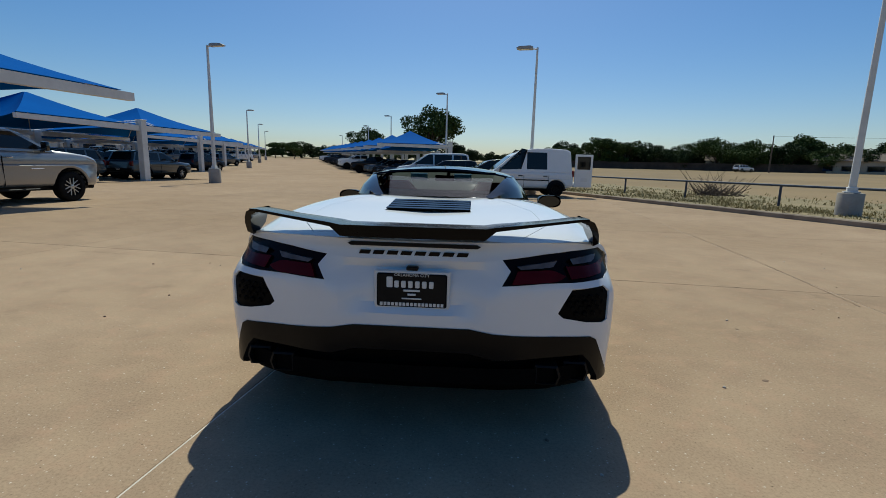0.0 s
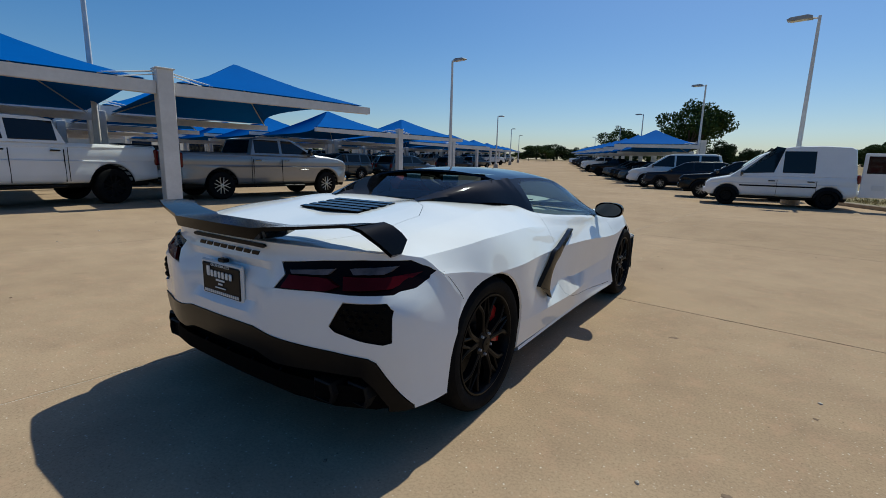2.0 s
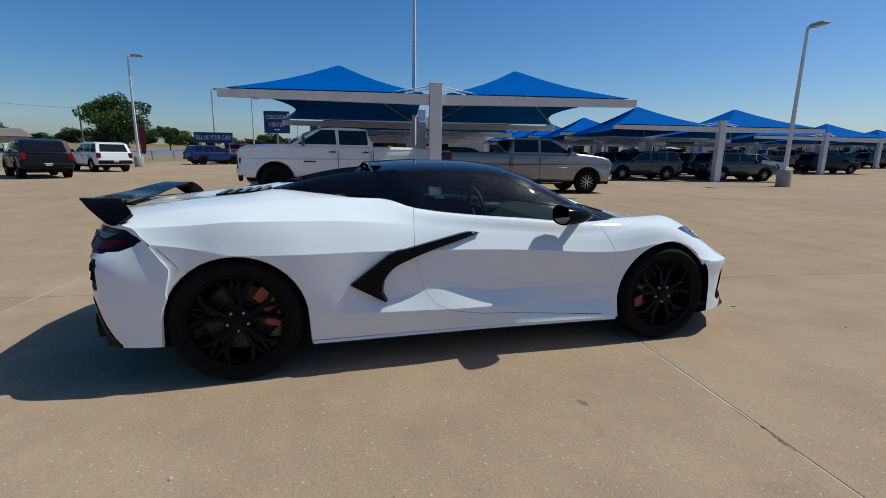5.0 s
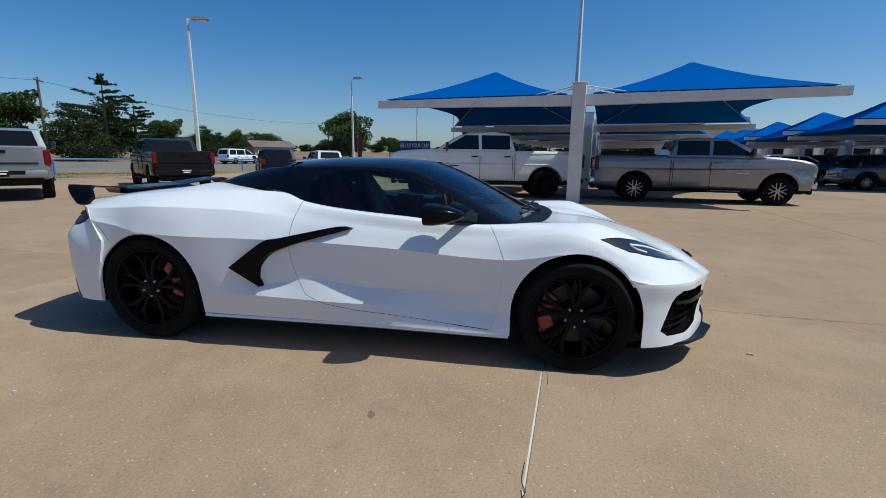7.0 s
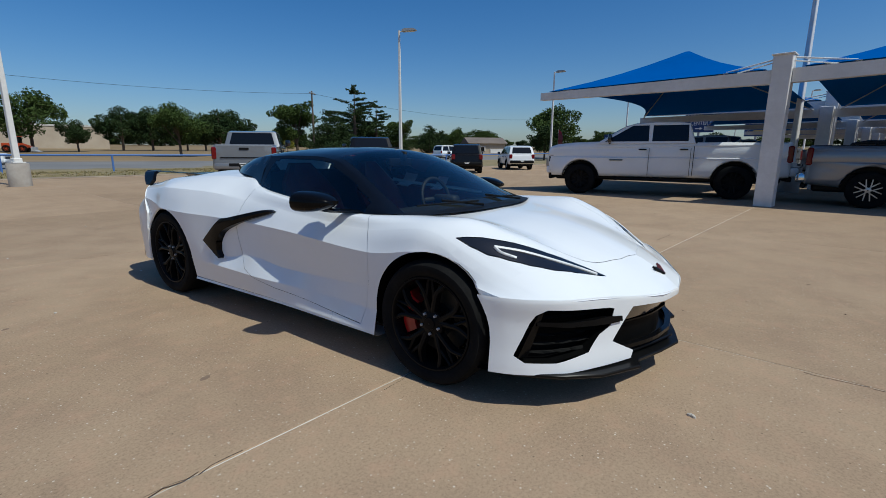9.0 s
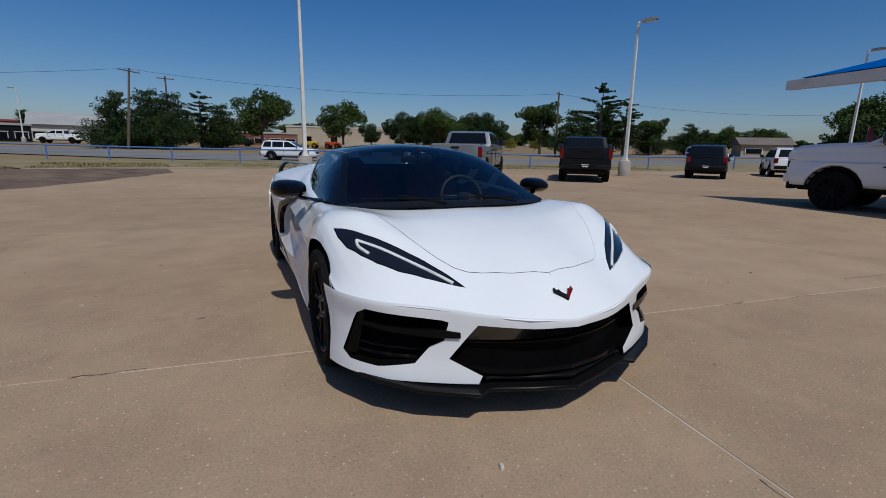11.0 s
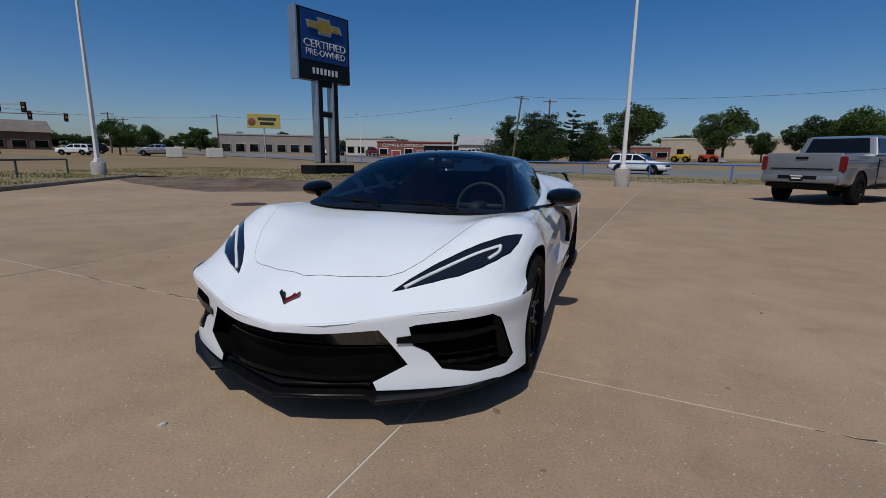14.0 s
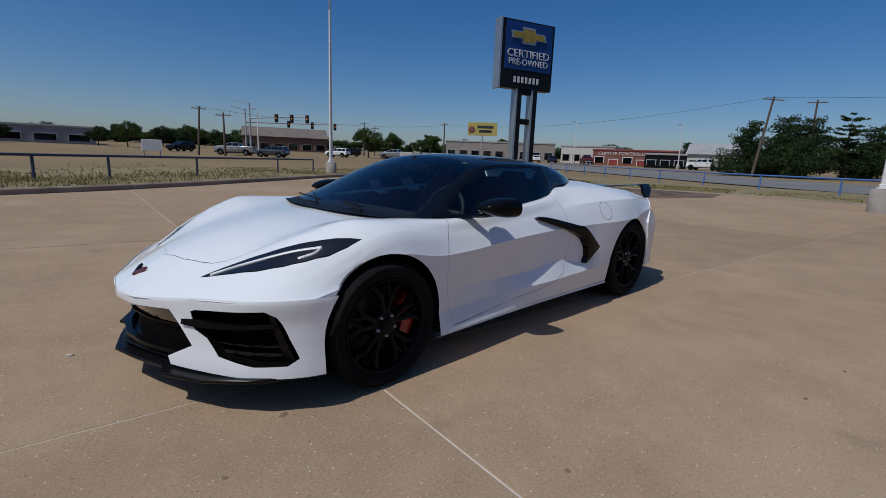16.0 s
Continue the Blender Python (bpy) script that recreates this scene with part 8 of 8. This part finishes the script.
def car_wheel(sx, cy, R, W, out, cal):
    """Low-profile tyre, ten forked spokes, disc, caliper and nuts."""
    w = new("wheel")
    w.parent = CAR
    w["label"] = "black forged wheel with a low-profile tyre"
    w.location = (sx * out, cy, R)
    n = 56
    rr = R * 0.745

    def turned(name, prof, mat, sm=40, lab=""):
        bm = bmesh.new()
        sheet(bm, [[(sx * x, r * math.cos(math.tau * i / n), r * math.sin(math.tau * i / n)) for i in range(n)] for r, x in prof], close=True)
        return link(name, bm, mat, w, lab, sm)

    turned("tyre", [(rr, -W), (R * 0.93, -W - 0.012), (R - 0.012, -W + 0.004), (R, -W + 0.03), (R, -W * 0.7), (R - 0.005, -W * 0.69), (R - 0.005, -W * 0.66), (R, -W * 0.65), (R, -0.035), (R - 0.004, -0.022), (R - 0.014, -0.006), (R * 0.93, 0.006), (R * 0.86, 0.009), (R * 0.80, 0.002), (rr, -0.012)], M["rubber"], 40, "black low-profile tyre")
    turned("rim", [(rr + 0.002, -0.014), (rr, -0.004), (rr - 0.008, -0.003), (rr - 0.014, -0.012), (rr - 0.022, -0.05), (rr - 0.03, -W + 0.02)], RIM_BLACK)
    turned("disc", [(R * 0.54, -0.115), (R * 0.54, -0.105), (R * 0.27, -0.105), (R * 0.25, -0.09), (0.01, -0.085)], DISC, 40, "steel brake disc")
    bm = bmesh.new()
    for k in range(5):
        base = math.tau * k / 5 + math.pi / 2
        for fork in (-1, 1):
            a0, a1, a2 = base + fork * 0.13, base + fork * 0.25, base + fork * 0.34
            pts = [(0.055, a0, -0.028), (R * 0.36, base + fork * 0.20, -0.020), (rr * 0.72, a1, -0.016), (rr - 0.012, a2 + 0.05 * fork, -0.018)]
            pts2 = [(R * 0.40, base + fork * 0.21, -0.022), (rr * 0.74, base + fork * 0.10, -0.02), (rr - 0.012, base + fork * 0.045, -0.02)]
            for q, wd in ((pts, 0.0115), (pts2, 0.008)):
                path = [Vector((x, r * math.cos(t), r * math.sin(t))) for r, t, x in q]
                path = catmull(path, 3)
                rows = []
                for i, p in enumerate(path):
                    d = (path[min(i + 1, len(path) - 1)] - path[max(i - 1, 0)]).normalized()
                    s = Vector((1, 0, 0)).cross(d).normalized() * (wd * (1.1 - 0.3 * i / len(path)))
                    rows.append([(sx * (p.x - 0.035), *(p - s * 1.25).yz), (sx * p.x, *(p - s).yz), (sx * (p.x + 0.004), *p.yz), (sx * p.x, *(p + s).yz), (sx * (p.x - 0.035), *(p + s * 1.25).yz)])
                sheet(bm, rows)
    link("spokes", bm, RIM_BLACK, w, "gloss black forked spokes", 30)
    turned("hub", [(0.075, -0.06), (0.072, -0.028), (0.045, -0.022), (0.034, -0.018), (0.032, -0.012), (0.005, -0.010)], RIM_BLACK)
    for k in range(5):
        a = math.tau * k / 5 + math.pi / 2 + math.pi / 5
        bm = bmesh.new()
        rod(bm, (sx * -0.03, 0.055 * math.cos(a), 0.055 * math.sin(a)), (sx * -0.012, 0.055 * math.cos(a), 0.055 * math.sin(a)), 0.0085, 0.007, 6)
        link("wheel_nut", bm, M["grey_steel"], w)
    bm = bmesh.new()
    a0 = cal
    rows = []
    for i in range(9):
        t = a0 - 0.62 + 1.24 * i / 8
        rows.append([(sx * x, r * math.cos(t), r * math.sin(t)) for r, x in ((R * 0.40, -0.10), (R * 0.40, -0.056), (R * 0.50, -0.047), (R * 0.63, -0.056), (R * 0.65, -0.13))])
    vs = sheet(bm, rows)
    bm.faces.new(vs[0])
    bm.faces.new(vs[-1])
    link("caliper", bm, CALIPER, w, "red brake caliper", 30)
    return w


for sx in (1, -1):
    car_wheel(sx, WB, RF, 0.245, 0.947, math.pi - 0.1)
    car_wheel(sx, 0.0, RR, 0.305, 0.947, 0.35)


def skin_x(y, z):
    """Half width of the body side at a place along it and a height."""
    def sec(q):
        pts = section(q)[2:24]
        return float(np.interp(z, [p[1] for p in pts], [p[0] for p in pts]))

    lo, hi = -0.8, 3.7
    for _ in range(26):
        mid = (lo + hi) / 2
        if bent(sec(mid), mid, z)[1] < y:
            lo = mid
        else:
            hi = mid
    return sec(lo)


loop_part("panel_seam", [(skin_x(y, z) + 0.0005, y, z) for y, z in ((-0.385, 0.79), (-0.35, 0.755), (-0.31, 0.715), (-0.275, 0.675), (-0.255, 0.645))], 0.0010, LINER, CAR)
# round fuel door on the near-side haunch
loop_part("fuel_door_seam", [(-skin_x(0.46 + 0.075 * math.cos(a), 0.80 + 0.07 * math.sin(a)) - 0.0005, 0.46 + 0.075 * math.cos(a), 0.80 + 0.07 * math.sin(a)) for a in (math.tau * k / 16 for k in range(17))], 0.0010, LINER, CAR, mirror=False)


def shorten_tail(ob, base):
    """Draw the tail in and its waist up a little behind the rear wheels; small parts go whole."""
    def draw(p):
        f = smooth01((-0.30 - p.y) / 0.30)
        return Vector((0, 0.018 * f * smooth01((0.95 - p.z) / 0.1), 0.020 * f * smooth01((p.z - 0.2) / 0.3) * smooth01((0.86 - p.z) / 0.3)))

    for c in ob.children:
        if c.name.startswith("wheel") and c.type == "EMPTY":
            continue
        m = base @ c.matrix_basis
        if c.type == "MESH":
            ps = [m @ v.co for v in c.data.vertices]
            ys = [p.y for p in ps]
            if min(ys) > -0.30:
                pass
            elif c.data.users > 1 or max(ys) - min(ys) < 0.03:
                c.matrix_basis = Matrix.Translation(draw(sum(ps, Vector()) / len(ps))) @ c.matrix_basis
                continue
            else:
                back_m = m.inverted()
                for v, p in zip(c.data.vertices, ps):
                    v.co = back_m @ (p + draw(p))
        shorten_tail(c, m)


shorten_tail(CAR, Matrix.Identity(4))
